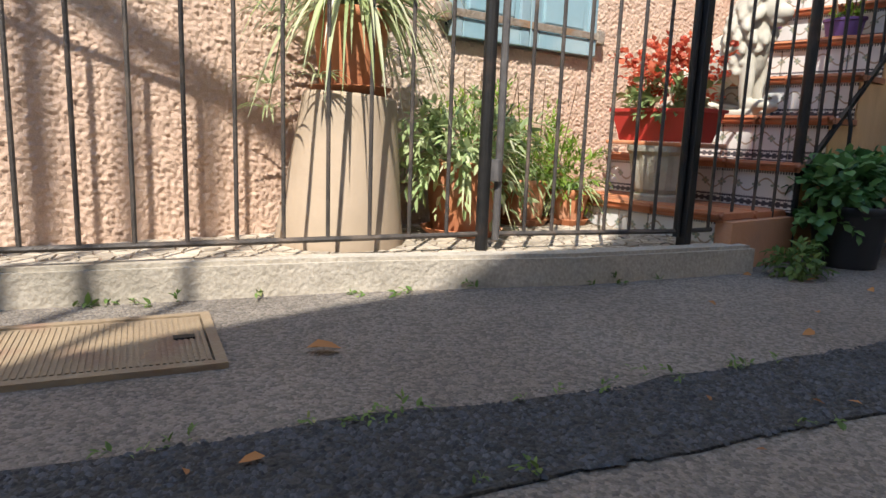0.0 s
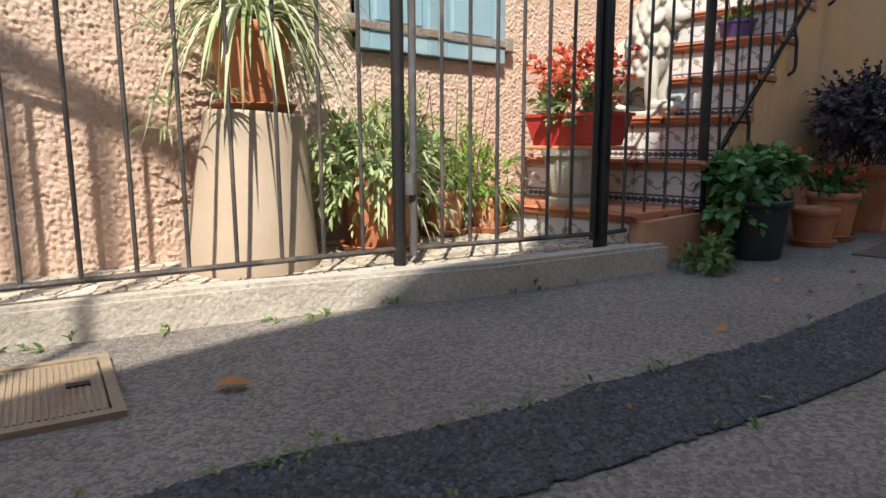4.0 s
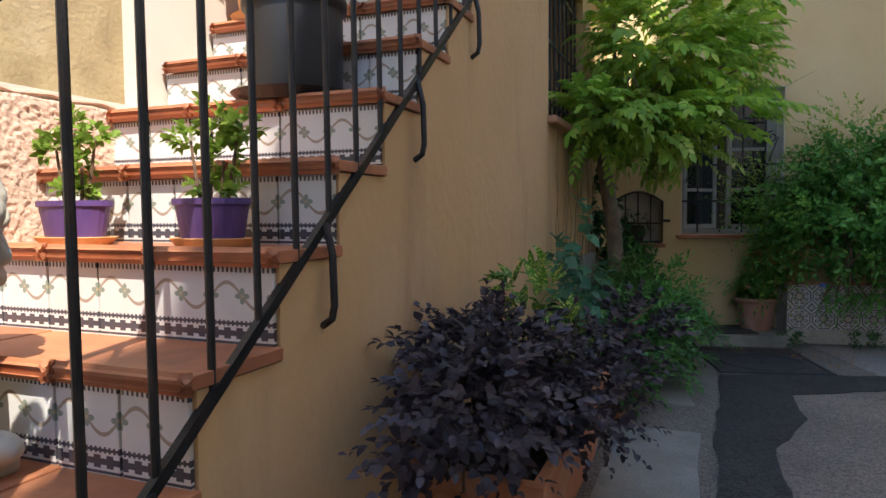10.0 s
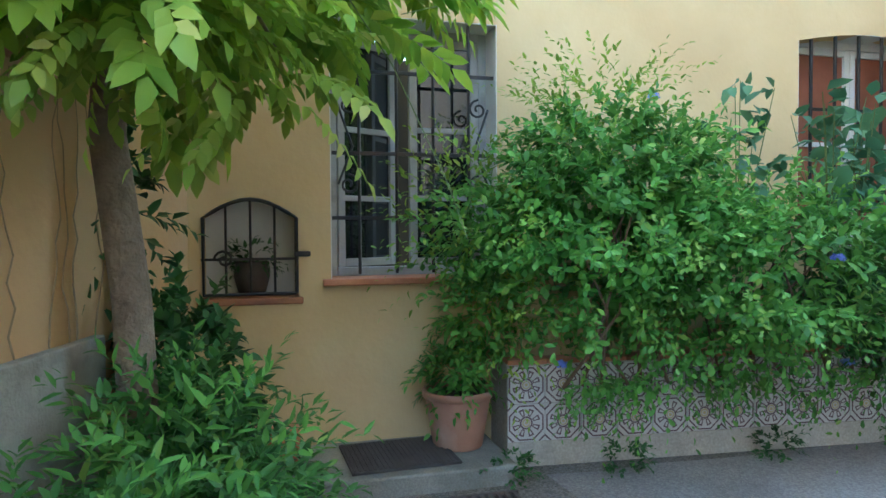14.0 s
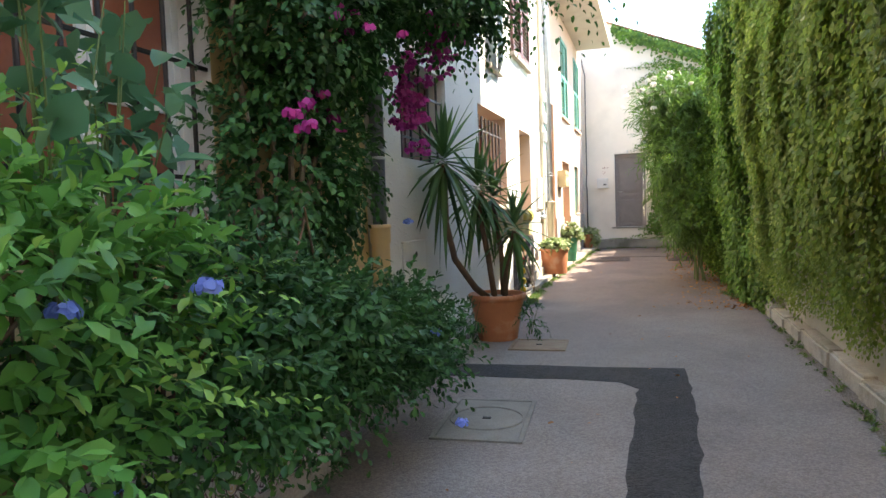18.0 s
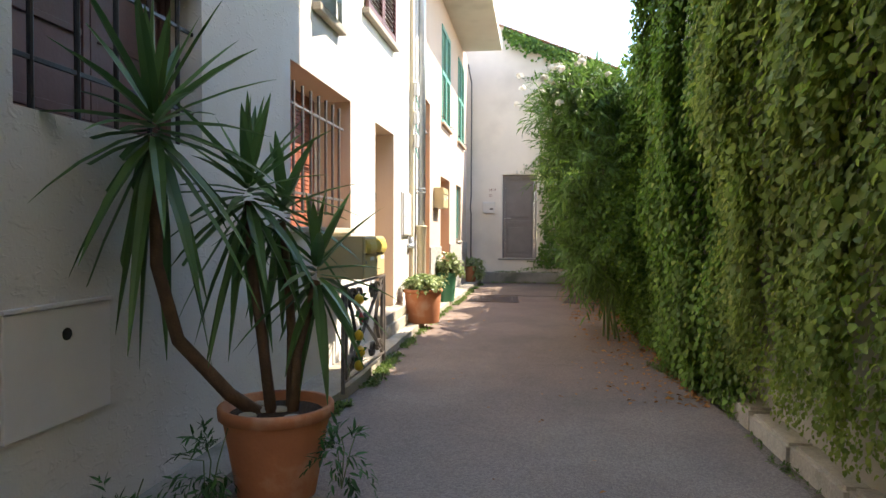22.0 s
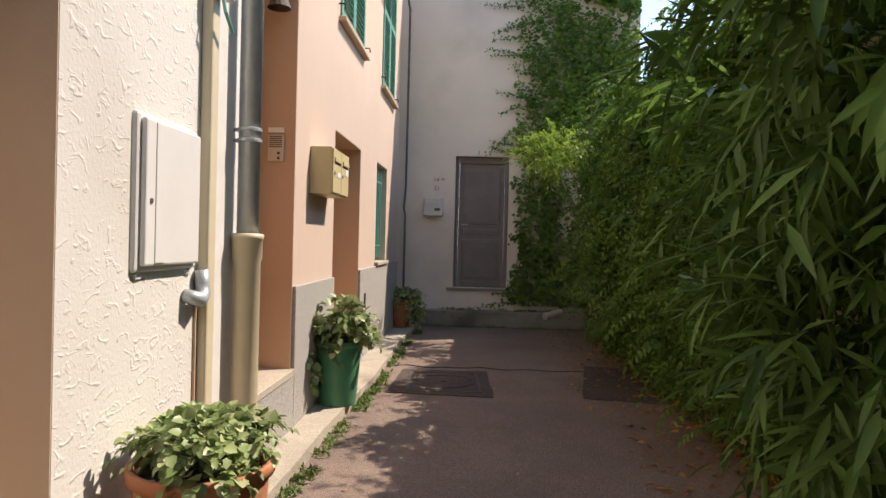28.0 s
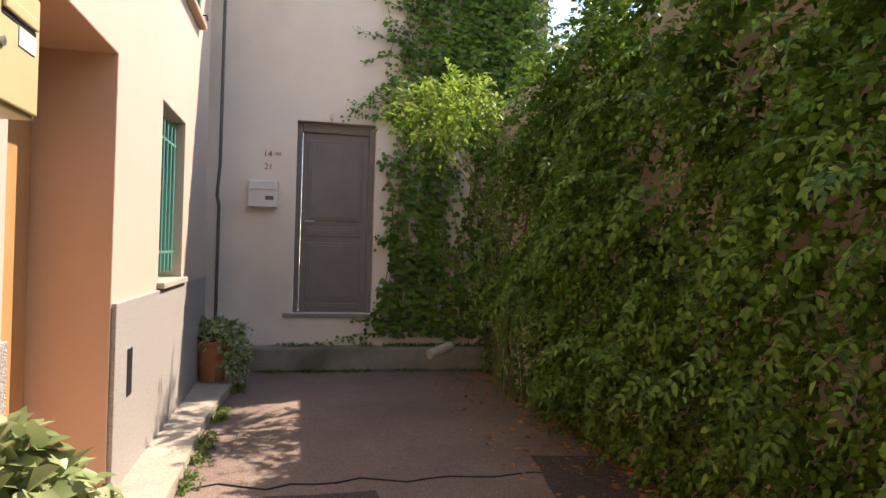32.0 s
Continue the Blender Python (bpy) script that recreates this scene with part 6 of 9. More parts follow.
blossoms(pl, rng, [(-0.30, 0.06, 0.45), (-0.36, 0.0, 0.43), (-0.25, 0.10, 0.41), (-0.42, 0.05, 0.40), (-0.18, 0.02, 0.44)], 0.012, 14, 0.016, P_ORANGE)
for s, n, r0, r1, h in ((0.28, 0.25, 0.075, 0.10, 0.18), (0.54, 0.25, 0.085, 0.115, 0.24)):
    pot("terracotta_pot", HM @ Matrix.Translation((-s, n, 0)), r0, r1, h, M_TERRA, "terracotta pot on a saucer by the wall")
pl = plant("red_geranium", HM @ Matrix.Translation((-0.54, 0.25, 0.22)), "small plant with red flowers in a terracotta pot", "flower")
bush(pl, rng, [((0, 0, 0.05), (0.11, 0.10, 0.07), 1.0)], 40, 0.08, 6, 0.04, 0.7, L_DARKGREEN, 0.3, 0.5, 0.1)
blossoms(pl, rng, [(rng.uniform(-0.1, 0.1), rng.uniform(-0.02, 0.12), rng.uniform(0.03, 0.15)) for _ in range(9)], 0.016, 16, 0.022, P_RED)
m = HM @ Matrix.Translation((0.70, 0.19, 0))
pl = plant("weed_clump", m, "leafy weeds growing at the kerb corner")
bush(pl, rng, [((0, 0, 0.06), (0.09, 0.08, 0.07), 1.0)], 50, 0.07, 7, 0.034, 0.55, L_WEED, 0.5, 0.4, 0.1)

# long terracotta trough with purple fringe-flower and spotted laurel
m = HM @ Matrix.Translation((-1.58, 0.215, 0))
tr = thing("terracotta_trough", m, "long terracotta planting trough against the ochre wall", "plant pot")
bm = B()
rings = []
for w_, d_, z in ((0.58, 0.15, 0.0), (0.655, 0.185, 0.31), (0.69, 0.205, 0.315), (0.70, 0.21, 0.36), (0.66, 0.175, 0.362), (0.64, 0.165, 0.32)):
    rings.append([bm.verts.new((x * w_, y * d_, z)) for x, y in ((-1, -1), (1, -1), (1, 1), (-1, 1))])
bm.faces.new(rings[0][::-1])
for a, b in zip(rings, rings[1:]):
    for i in range(4):
        bm.faces.new((a[i], a[(i + 1) % 4], b[(i + 1) % 4], b[i]))
bm.faces.new(rings[-1])
bmesh.ops.bevel(bm, geom=[e for e in bm.edges if e.calc_face_angle(0) > 0.6], offset=0.008, segments=2, affect="EDGES")
part("body", bm, M_TERRA, tr)
bm = B()
bx(bm, -0.63, 0.63, -0.155, 0.155, 0.3215, 0.332, 0.004)
part("soil", bm, M_SOIL, tr, "dark dry potting soil")
pl = plant("purple_shrub", m, "dark purple-leaved shrub in a terracotta trough", "shrub")
bush(pl, rng, [((0.56, 0.02, 0.60), (0.46, 0.22, 0.19), 0.85), ((0.95, 0.08, 0.62), (0.26, 0.14, 0.16), 0.22), ((0.20, 0.24, 0.46), (0.34, 0.16, 0.14), 0.30), ((-0.12, 0.20, 0.54), (0.34, 0.20, 0.14), 0.18), ((-0.30, 0.34, 0.62), (0.26, 0.16, 0.12), 0.14)], 330, 0.16, 11, 0.035, 0.76, L_PURPLE, 0.3, 0.55, 0.15)
stems(pl, [[(x, 0, 0.33), (x * 1.2, 0.05, 0.5), (x * 1.4, 0.12, 0.6)] for x in np.linspace(-0.4, 0.72, 18)], 0.005, 0.002, M_STEM)
stems(pl, [[(x, 0.05, 0.33), (x - 0.05, 0.18, 0.52), (x - 0.14 - 0.1 * k, 0.34 + 0.03 * k, 0.66 + 0.02 * k)] for k, x in enumerate((0.1, 0.02, -0.06, -0.12))], 0.004, 0.002, M_STEM)
pl = plant("spotted_laurel", m, "yellow-speckled laurel growing out of a trough", "shrub")
bush(pl, rng, [((0.0, 0.04, 0.74), (0.16, 0.14, 0.14), 0.8), ((-0.14, 0.14, 0.58), (0.2, 0.12, 0.12), 0.6)], 17, 0.10, 6, 0.094, 0.42, L_AUCUBA, 0.25, 0.6, 0.1)
stems(pl, [[(0.03, -0.02, 0.33), (0.03 + q, 0, 0.5), (0.03 + 1.5 * q, 0.02, 0.68)] for q in (-0.09, -0.03, 0.04, 0.09)], 0.007, 0.004, M_GREENSTEM)
# shrubs further along the wall
m = HM @ Matrix.Translation((-3.45, 0.35, 0))
pl = plant("tall_seedling_tree", HM @ Matrix.Translation((-2.66, 0.16, 0)), "young tree with large blue-green leaves", "shrub")
tips = [(-0.16, 0.0, 1.12), (-0.10, 0.05, 0.95), (0.02, -0.05, 0.88), (0.16, -0.04, 0.92), (0.26, 0.02, 0.80), (0.34, 0.08, 0.66), (-0.22, 0.08, 0.76), (0.12, 0.12, 0.68), (-0.02, 0.16, 0.74), (0.22, 0.14, 0.52), (0.05, 0.0, 0.60)]
stems(pl, [[(0, 0, 0), (t[0] * 0.4, t[1] * 0.4, t[2] * 0.5), t] for t in tips], 0.005, 0.002, M_GREENSTEM)
cc, dd = [], []
for t in tips:
    for f in (0.42, 0.55, 0.67, 0.78, 0.86, 0.94, 1.0):
        cc.append(np.array(t) * f)
        dd.append(rng.normal(size=3) * np.array([1, 1, 0.3]) + [0, 0.3, 0.1])
foliage(pl, sprigs(rng, np.array(cc), np.array(dd), 0.08, 4, 0.078, 0.68, 0.4, 0.9, 0.4), L_BLUEGREEN)
for s, r in ((2.75, 0.10), (3.3, 0.11)):
    pot("terracotta_pot", HM @ Matrix.Translation((-s, 0.32, 0)), r * 0.8, r, 0.24, M_TERRA, "terracotta pot half hidden by shrubs")
pl = plant("green_shrub", m, "dense low green shrub at the foot of the ochre wall", "shrub")
bush(pl, rng, [((0.1, 0.12, 0.32), (0.55, 0.30, 0.30), 0.55), ((-0.45, 0.18, 0.30), (0.50, 0.34, 0.28), 0.55), ((-0.7, 0.0, 0.42), (0.3, 0.22, 0.34), 0.3)], 560, 0.19, 10, 0.055, 0.42, L_SHRUB, 0.4, 0.5, 0.2)
bush(pl, rng, [((0.62, 0.02, 0.34), (0.30, 0.20, 0.26), 1.0)], 170, 0.16, 9, 0.046, 0.48, L_SHRUB, 0.4, 0.5, 0.2)
bush(pl, rng, [((0.30, 0.10, 0.52), (0.42, 0.22, 0.14), 0.5), ((-0.35, 0.15, 0.55), (0.42, 0.26, 0.16), 0.6)], 90, 0.26, 12, 0.06, 0.30, L_PLUMBAGO, 0.25, 0.7, 0.5, "upper_leaves", 0.9, 0.5)


# ---------- fittings of the ochre wall ----------
def bars(parent, m, x0, x1, z0, z1, count, r, levels, material, out=0.0, over=0.0):
    """Upright bars and flat cross bars, in the plane local y = out."""
    for i in range(count):
        x = x0 + (x1 - x0) * (i + 0.5) / count
        bm = B()
        tube(bm, [(x, out, z0 - over), (x, out, z1 + over)], r, 8)
        part("bar", bm, material, parent, "", m)
    for z in levels:
        bm = B()
        bx(bm, x0 - 0.04, x1 + 0.04, out - 0.006, out + 0.006, z - 0.009, z + 0.009, 0.002)
        part("cross_bar", bm, material, parent, "", m)


def scroll(bm, cx, y, cz, r, turns=1.6, a0=0.0, hand=1, thick=0.006):
    pts = []
    n = int(14 * turns)
    for i in range(n + 1):
        f = i / n
        a = a0 + hand * 2 * math.pi * turns * f
        pts.append((cx + r * (1 - 0.8 * f) * math.cos(a), y, cz + r * (1 - 0.8 * f) * math.sin(a)))
    tube(bm, pts, thick, 6)


def lining(name, m, hole, depth, material, label, sill=None):
    """Painted skin on the sides and head of an opening; hole in local x and z."""
    x0, x1, z0, z1 = hole
    bm = B()
    e = 0.004
    bx(bm, x0, x0 + e, -depth, -0.002, z0, z1)
    bx(bm, x1 - e, x1, -depth, -0.002, z0, z1)
    bx(bm, x0 + e, x1 - e, -depth, -0.002, z1 - e, z1)
    if sill is None:
        bx(bm, x0 + e, x1 - e, -depth, -0.002, z0, z0 + e)
    return tagged(part(name, bm, material, None, "", m), label, "reveal", "", "structure")


win = thing("window_grille", HM, "black iron grille over a barred window in the ochre wall", "window grille")
bars(win, E3, -OW[1] + 0.02, -OW[0] - 0.02, OW[2] + 0.02, OW[3], 8, 0.009, (1.70, 2.05, 2.4), M_IRON, -0.04)
for k in range(4):
    bm = B()
    scroll(bm, -OW[0] - 0.15 - 0.26 * k, -0.04, 1.87, 0.06, 1.5, 0, 1 if k % 2 else -1)
    part("scroll", bm, M_IRON, win)
bm = B()
bx(bm, -OW[1] - 0.03, -OW[0] + 0.03, -0.3, 0.055, 1.555, 1.598, 0.012)
tagged(part("window_sill", bm, M_SALMONPLASTER, None, "", HM), "rounded terracotta window sill", "window sill", "", "structure")
# grey utility panel in the corner
bm = B()
bx(bm, -4.35, -3.76, 0.0, 0.04, 0.0, 0.77, 0.006)
up = thing("utility_panel", HM, "grey metal utility panel against the ochre wall", "panel")
part("panel", bm, M_STONEGREY, up)
# dry creeper stems on the ochre wall
rng = np.random.default_rng(52)
cr = plant("dry_creeper", HM, "thin dry creeper stems running up the ochre wall", "climbing plant")
runs = []
for k in range(15):
    x = -3.05 - 0.09 * k + rng.uniform(-0.03, 0.03)
    z = 0.5 + rng.uniform(0, 0.3)
    pts = [(x, 0.006, z)]
    while z < 1.5:
        z += 0.07
        x += rng.uniform(-0.032, 0.034)
        pts.append((x, 0.006, z))
    runs.append(pts)
stems(cr, runs, 0.0030, 0.0012, M_DRYSTEM)

# ---------- back wall: niche, windows, number ----------
nich = thing("niche_grille", BW, "arched black iron grille door over a small wall niche", "grille")
y0, y1, z0, z1 = N1
x0, x1 = -y1, -y0
bm = B()
arch = [(x0 + 0.01, 0.012, z0 + 0.02), (x0 + 0.01, 0.012, z1 - 0.09)] + [(x0 + 0.01 + (x1 - x0 - 0.02) * f, 0.012, z1 - 0.09 + 0.085 * math.sin(math.pi * f)) for f in np.linspace(0.1, 0.9, 9)] + [(x1 - 0.01, 0.012, z1 - 0.09), (x1 - 0.01, 0.012, z0 + 0.02), (x0 + 0.01, 0.012, z0 + 0.02)]
tube(bm, arch, 0.009, 6)
part("frame", bm, M_IRON, nich)
for f in (0.25, 0.5, 0.75):
    bm = B()
    x = x0 + (x1 - x0) * f
    tube(bm, [(x, 0.012, z0 + 0.02), (x, 0.012, z1 - 0.09 + 0.085 * math.sin(math.pi * f))], 0.006, 6)
    part("bar", bm, M_IRON, nich)
bm = B()
bx(bm, x0, x1, 0.008, 0.016, z0 + 0.175, z0 + 0.187)
scroll(bm, x1 - 0.1, 0.012, z0 + 0.18, 0.045, 1.3)
part("cross_bar", bm, M_IRON, nich)
bm = B()
bx(bm, x0 - 0.055, x0 + 0.02, 0.01, 0.035, z0 + 0.19, z0 + 0.215, 0.006)
part("latch", bm, M_IRON, nich)
bm = B()
bx(bm, x0 - 0.02, x1 + 0.02, -0.3, 0.025, z0 - 0.03, z0 + 0.002, 0.006)
tagged(part("niche_sill", bm, M_TERRATILE, None, "", BW), "terracotta tile sill of the niche", "sill", "", "structure")
bm = B()
bx(bm, x0, x1, -0.30, -0.21, z0, z1)
tagged(part("niche_back", bm, M_WHITEPAINT, None, "", BW), "pale back of the niche", "wall", "", "structure")
# spandrels that give the niche its arched head
bm = B()
prism(bm, [(x0, z1 - 0.09), (x0, z1)] + [(x0 + (x1 - x0) * f, z1 - 0.09 + 0.09 * math.sin(math.pi * f)) for f in np.linspace(0.5, 0.0, 6)][:-1], -0.25, 0.0)
prism(bm, [(x1, z1 - 0.09), (x1, z1)] + [(x0 + (x1 - x0) * f, z1 - 0.09 + 0.09 * math.sin(math.pi * f)) for f in np.linspace(0.5, 1.0, 6)][:-1], -0.25, 0.0)
tagged(part("niche_arch", bm, M_OCHRE2, None, "", BW), "arched head of the niche", "wall", "", "structure")
jar = thing("niche_pot", BW @ Matrix.Translation(((x0 + x1) / 2, -0.14, z0 + 0.004)), "small dark pot with a plant in the niche", "plant pot")
bm = B()
lathe(bm, [(0, 0), (0.06, 0), (0.085, 0.09), (0.075, 0.15), (0.08, 0.16), (0.07, 0.16), (0, 0.14)], 20)
part("body", bm, M_CASTIRON, jar, "", None, True)
pl = plant("niche_plant", BW @ Matrix.Translation(((x0 + x1) / 2, -0.14, z0 + 0.15)), "small leafy plant in a niche")
bush(pl, rng, [((0, 0, 0.05), (0.12, 0.08, 0.07), 1.0)], 30, 0.07, 6, 0.035, 0.5, L_DARKGREEN)


def casement(name, m, hole, depth, label, leaves, frame_mat, pane_mat, cross=(0.5,), back=M_DARK):
    """A wooden two-leaf window set back in its opening. leaves: turn of each leaf in degrees."""
    x0, x1, z0, z1 = hole
    w = thing(name, m, label, "window", "", "structure")
    bm = B()
    f = 0.045
    bx(bm, x0, x0 + f, -depth - 0.05, -depth, z0, z1, 0.004)
    bx(bm, x1 - f, x1, -depth - 0.05, -depth, z0, z1, 0.004)
    bx(bm, x0 + f, x1 - f, -depth - 0.05, -depth, z1 - f, z1, 0.004)
    bx(bm, x0 + f, x1 - f, -depth - 0.05, -depth, z0, z0 + f, 0.004)
    part("window_frame", bm, frame_mat, w)
    half = (x1 - x0 - 2 * f) / 2
    for side, turn in zip((0, 1), leaves):
        hx = x0 + f if side == 0 else x1 - f
        sgn = 1 if side == 0 else -1
        lm_ = Matrix.Translation((hx, -depth - 0.02, z0 + f)) @ Matrix.Rotation(radians(turn) * -sgn, 4, "Z")
        H = z1 - z0 - 2 * f
        bm = B()
        q = 0.04
        a, b = sorted((0.002 * sgn, sgn * (half - 0.002)))
        bx(bm, a, a + q, -0.02, 0.018, 0.002, H - 0.002, 0.003)
        bx(bm, b - q, b, -0.02, 0.018, 0.002, H - 0.002, 0.003)
        for zc in (0.002, H - 0.002 - q):
            bx(bm, a + q, b - q, -0.02, 0.018, zc, zc + q, 0.003)
        for c_ in cross:
            bx(bm, a + q, b - q, -0.015, 0.014, H * c_ - 0.014, H * c_ + 0.014, 0.003)
        leaf = part("casement", bm, frame_mat, w, "", lm_)
        bm = B()
        bx(bm, a + q, b - q, -0.008, 0.002, q, H - q)
        part("pane", bm, pane_mat, leaf)
    # A near-black sheet stands in for the unlit room.
    bm = B()
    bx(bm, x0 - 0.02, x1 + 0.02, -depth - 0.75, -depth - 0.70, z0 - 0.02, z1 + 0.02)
    part("painted_dark_room", bm, back, w)
    return w


h1 = (-W1[1], -W1[0], W1[2], W1[3])
lining("reveal", BW, h1, 0.4, M_WHITEPAINT, "white painted window reveal", True)
casement("window_1", BW, h1, 0.17, "weathered pale grey window with one leaf ajar and reflecting glass", (0, 28), M_WINDOWGREY, M_GLASS, (0.3, 0.6))
gr = thing("window_grille", BW, "black wrought iron window grille with scrolls", "window grille")
bars(gr, E3, h1[0] + 0.05, h1[1] - 0.05, h1[2] + 0.02, h1[3], 4, 0.008, (1.16, 1.47, 1.86), M_IRON, -0.03)
for xx, hnd in ((h1[1] - 0.09, 1), (h1[0] + 0.09, -1)):
    bm = B()
    for zc in (1.70, 1.32):
        scroll(bm, xx, -0.03, zc, 0.05, 1.4, 1.57, hnd)
    tube(bm, [(xx + hnd * 0.05, -0.03, 1.70), (xx - hnd * 0.02, -0.03, 1.5), (xx + hnd * 0.05, -0.03, 1.32)], 0.006, 6)
    part("scrollwork", bm, M_IRON, gr)
bm = B()
bx(bm, h1[0] - 0.05, h1[1] + 0.04, -0.2, 0.05, h1[2] - 0.03, h1[2] + 0.002, 0.006)
tagged(part("window_sill", bm, M_TERRATILE, None, "", BW), "terracotta tile window sill", "window sill", "", "structure")
h2 = (-W2[1], -W2[0], W2[2], W2[3])
lining("reveal", BW, h2, 0.4, M_WHITEPAINT, "cream painted window reveal", True)
casement("window_2", BW, h2, 0.16, "white wooden window with red-brown inner shutters", (0, 0), M_WHITEPAINT, M_REDSHUT, (0.5,))
gr = thing("window_grille", BW, "black iron bars in front of a window", "window grille")
bars(gr, E3, h2[0] + 0.02, h2[1] - 0.02, h2[2], h2[3], 6, 0.010, (1.30, 1.78), M_IRON, -0.02)
bm = B()
f2 = np.linspace(0, 1, 9)
prism(bm, [(h2[0], h2[3])] + [(h2[0] + (h2[1] - h2[0]) * f, h2[3] - 0.06 * (1 - math.sin(math.pi * f))) for f in f2] + [(h2[1], h2[3])], -0.12, 0.0)
tagged(part("window_arch", bm, M_OCHRE2, None, "", BW), "shallow arched window head", "wall", "", "structure")


def lettering(name, text, size, m, material, label, depth=0.004, spacing=1.0):
    cu = bpy.data.curves.new(name, "FONT")
    cu.body, cu.size, cu.extrude = text, size, depth
    cu.align_x = "CENTER"
    cu.space_character = spacing
    tmp = new(name + "_text", cu)
    dg = bpy.context.evaluated_depsgraph_get()
    me = bpy.data.meshes.new_from_object(tmp.evaluated_get(dg))
    bpy.data.objects.remove(tmp)
    bpy.data.curves.remove(cu)
    ob_ = put_mesh(name, me, material, None, "", m)
    return tagged(ob_, label, "number")


# text faces the lane: text x axis = local -x of the wall frame
TW = Matrix.Rotation(radians(180), 4, "Z") @ Matrix.Rotation(radians(90), 4, "X")
lettering("house_number", "17", 0.085, BW @ Matrix.Translation((0.29, 0.008, 1.79)) @ TW, M_IRON, "black metal house number 17 on the ochre wall")
nb = thing("bell_plate", BW @ Matrix.Translation((0.50, 0, 1.49)), "small grey metal name plate with a bell", "door bell")
bm = B()
bx(bm, -0.045, 0.045, 0, 0.02, -0.02, 0.02, 0.004)
part("plate", bm, M_GREYIRON, nb)
bm = B()
bx(bm, -0.03, 0.02, 0.02, 0.023, -0.008, 0.008)
part("name_strip", bm, M_LABEL, nb)
sg = thing("warning_sign", BW @ Matrix.Translation((-1.80, 0.004, 2.49)), "small yellow triangular warning sign on the wall", "sign")
bm = B()
prism(bm, [(-0.05, -0.04), (0.05, -0.04), (0, 0.05)], 0, 0.003)
part("plate", bm, M_BOXYELLOW, sg)
bm = B()
bx(bm, -0.006, 0.006, 0.003, 0.0045, -0.015, 0.022)
part("mark", bm, M_DARK, sg)
# white louvred shutters of the upper window
for x in (-0.51, -0.93):
    sh = thing("window_shutter", BW @ Matrix.Translation((x, 0.0, 3.03)), "white louvred wooden shutter of an upper window", "shutter", "upper shutters")
    bm = B()
    bx(bm, 0, 0.05, 0.0, 0.03, 0, 1.3, 0.004)
    bx(bm, 0.35, 0.40, 0.0, 0.03, 0, 1.3, 0.004)
    for zz in (0, 0.62, 1.25):
        bx(bm, 0.05, 0.35, 0.001, 0.029, zz, zz + 0.06, 0.003)
    part("frame", bm, M_WHITEPAINT, sh)
    for i in range(24):
        bm = B()
        bx(bm, 0.05, 0.35, -0.018, 0.018, -0.003, 0.003)
        part("slat", bm, M_WHITEPAINT, sh, "", Matrix.Translation((0, 0.015, 0.07 + i * 0.05)) @ Matrix.Rotation(radians(-40), 4, "X"))

# doormat, clay pot by the planter, brick
mt = thing("doormat", pose(-8.80, 0.30, 0.086, 0, 0, 3), "worn dark ribbed doormat on the doorstep", "doormat")
bm = B()
bx(bm, -0.19, 0.19, -0.24, 0.24, 0, 0.012, 0.003)
part("mat", bm, M_MAT, mt)
for k in range(22):
    bm = B()
    bx(bm, -0.18, 0.18, -0.23 + k * 0.0215, -0.222 + k * 0.0215, 0.012, 0.016)
    part("rib", bm, M_MAT, mt)
m = pose(-8.88, 0.60, 0.086)
pot("terracotta_pot", m, 0.115, 0.16, 0.27, M_OLDTERRA, "large faded terracotta pot on the doorstep", saucer=False, soil=0.9)
pl = plant("potted_plant", m, "leafy plant with trailing shoots in a terracotta pot")
bush(pl, rng, [((0, -0.02, 0.34), (0.15, 0.16, 0.15), 0.6), ((-0.02, 0.10, 0.60), (0.12, 0.20, 0.32), 0.8)], 150, 0.13, 8, 0.05, 0.42, L_PLUMBAGO, 0.5, 0.3, 0.1)
m = pose(-8.86, -0.25, 0.086)
bb = thing("clay_block", m, "broken terracotta block by the wall", "brick")
bm = B()
bx(bm, -0.09, 0.09, -0.12, 0.12, 0, 0.16, 0.015)
part("block", bm, M_TERRA, bb)

# ---------- tiled planter ----------
PA, PB = Vector((-8.745, 0.80)), Vector((-8.52, 3.75))
pd = (PB - PA).normalized()
PLM = frame_at((PA.x, PA.y, 0), (-pd.x, -pd.y, 0), (pd.y, -pd.x, 0))   # local x runs back towards the start, y to the lane
PLEN = (PB - PA).length
planter = thing("tiled_planter", PLM, "long raised planter faced with patterned glazed tiles", "planter")
bm = B()
bx(bm, -PLEN, 0.0, -0.10, 0.0, 0.0, 0.115)
bx(bm, -PLEN, 0.0, -0.10, -0.012, 0.115, 0.475)
bx(bm, -0.10, 0.0, -0.32, -0.101, 0.0, 0.475)
part("body", bm, M_CONCRETE, planter, "cream cement planter body")
bm = B()
bx(bm, -PLEN, -0.101, -0.52, -0.101, 0.0, 0.42)
part("soil", bm, M_SOIL, planter)


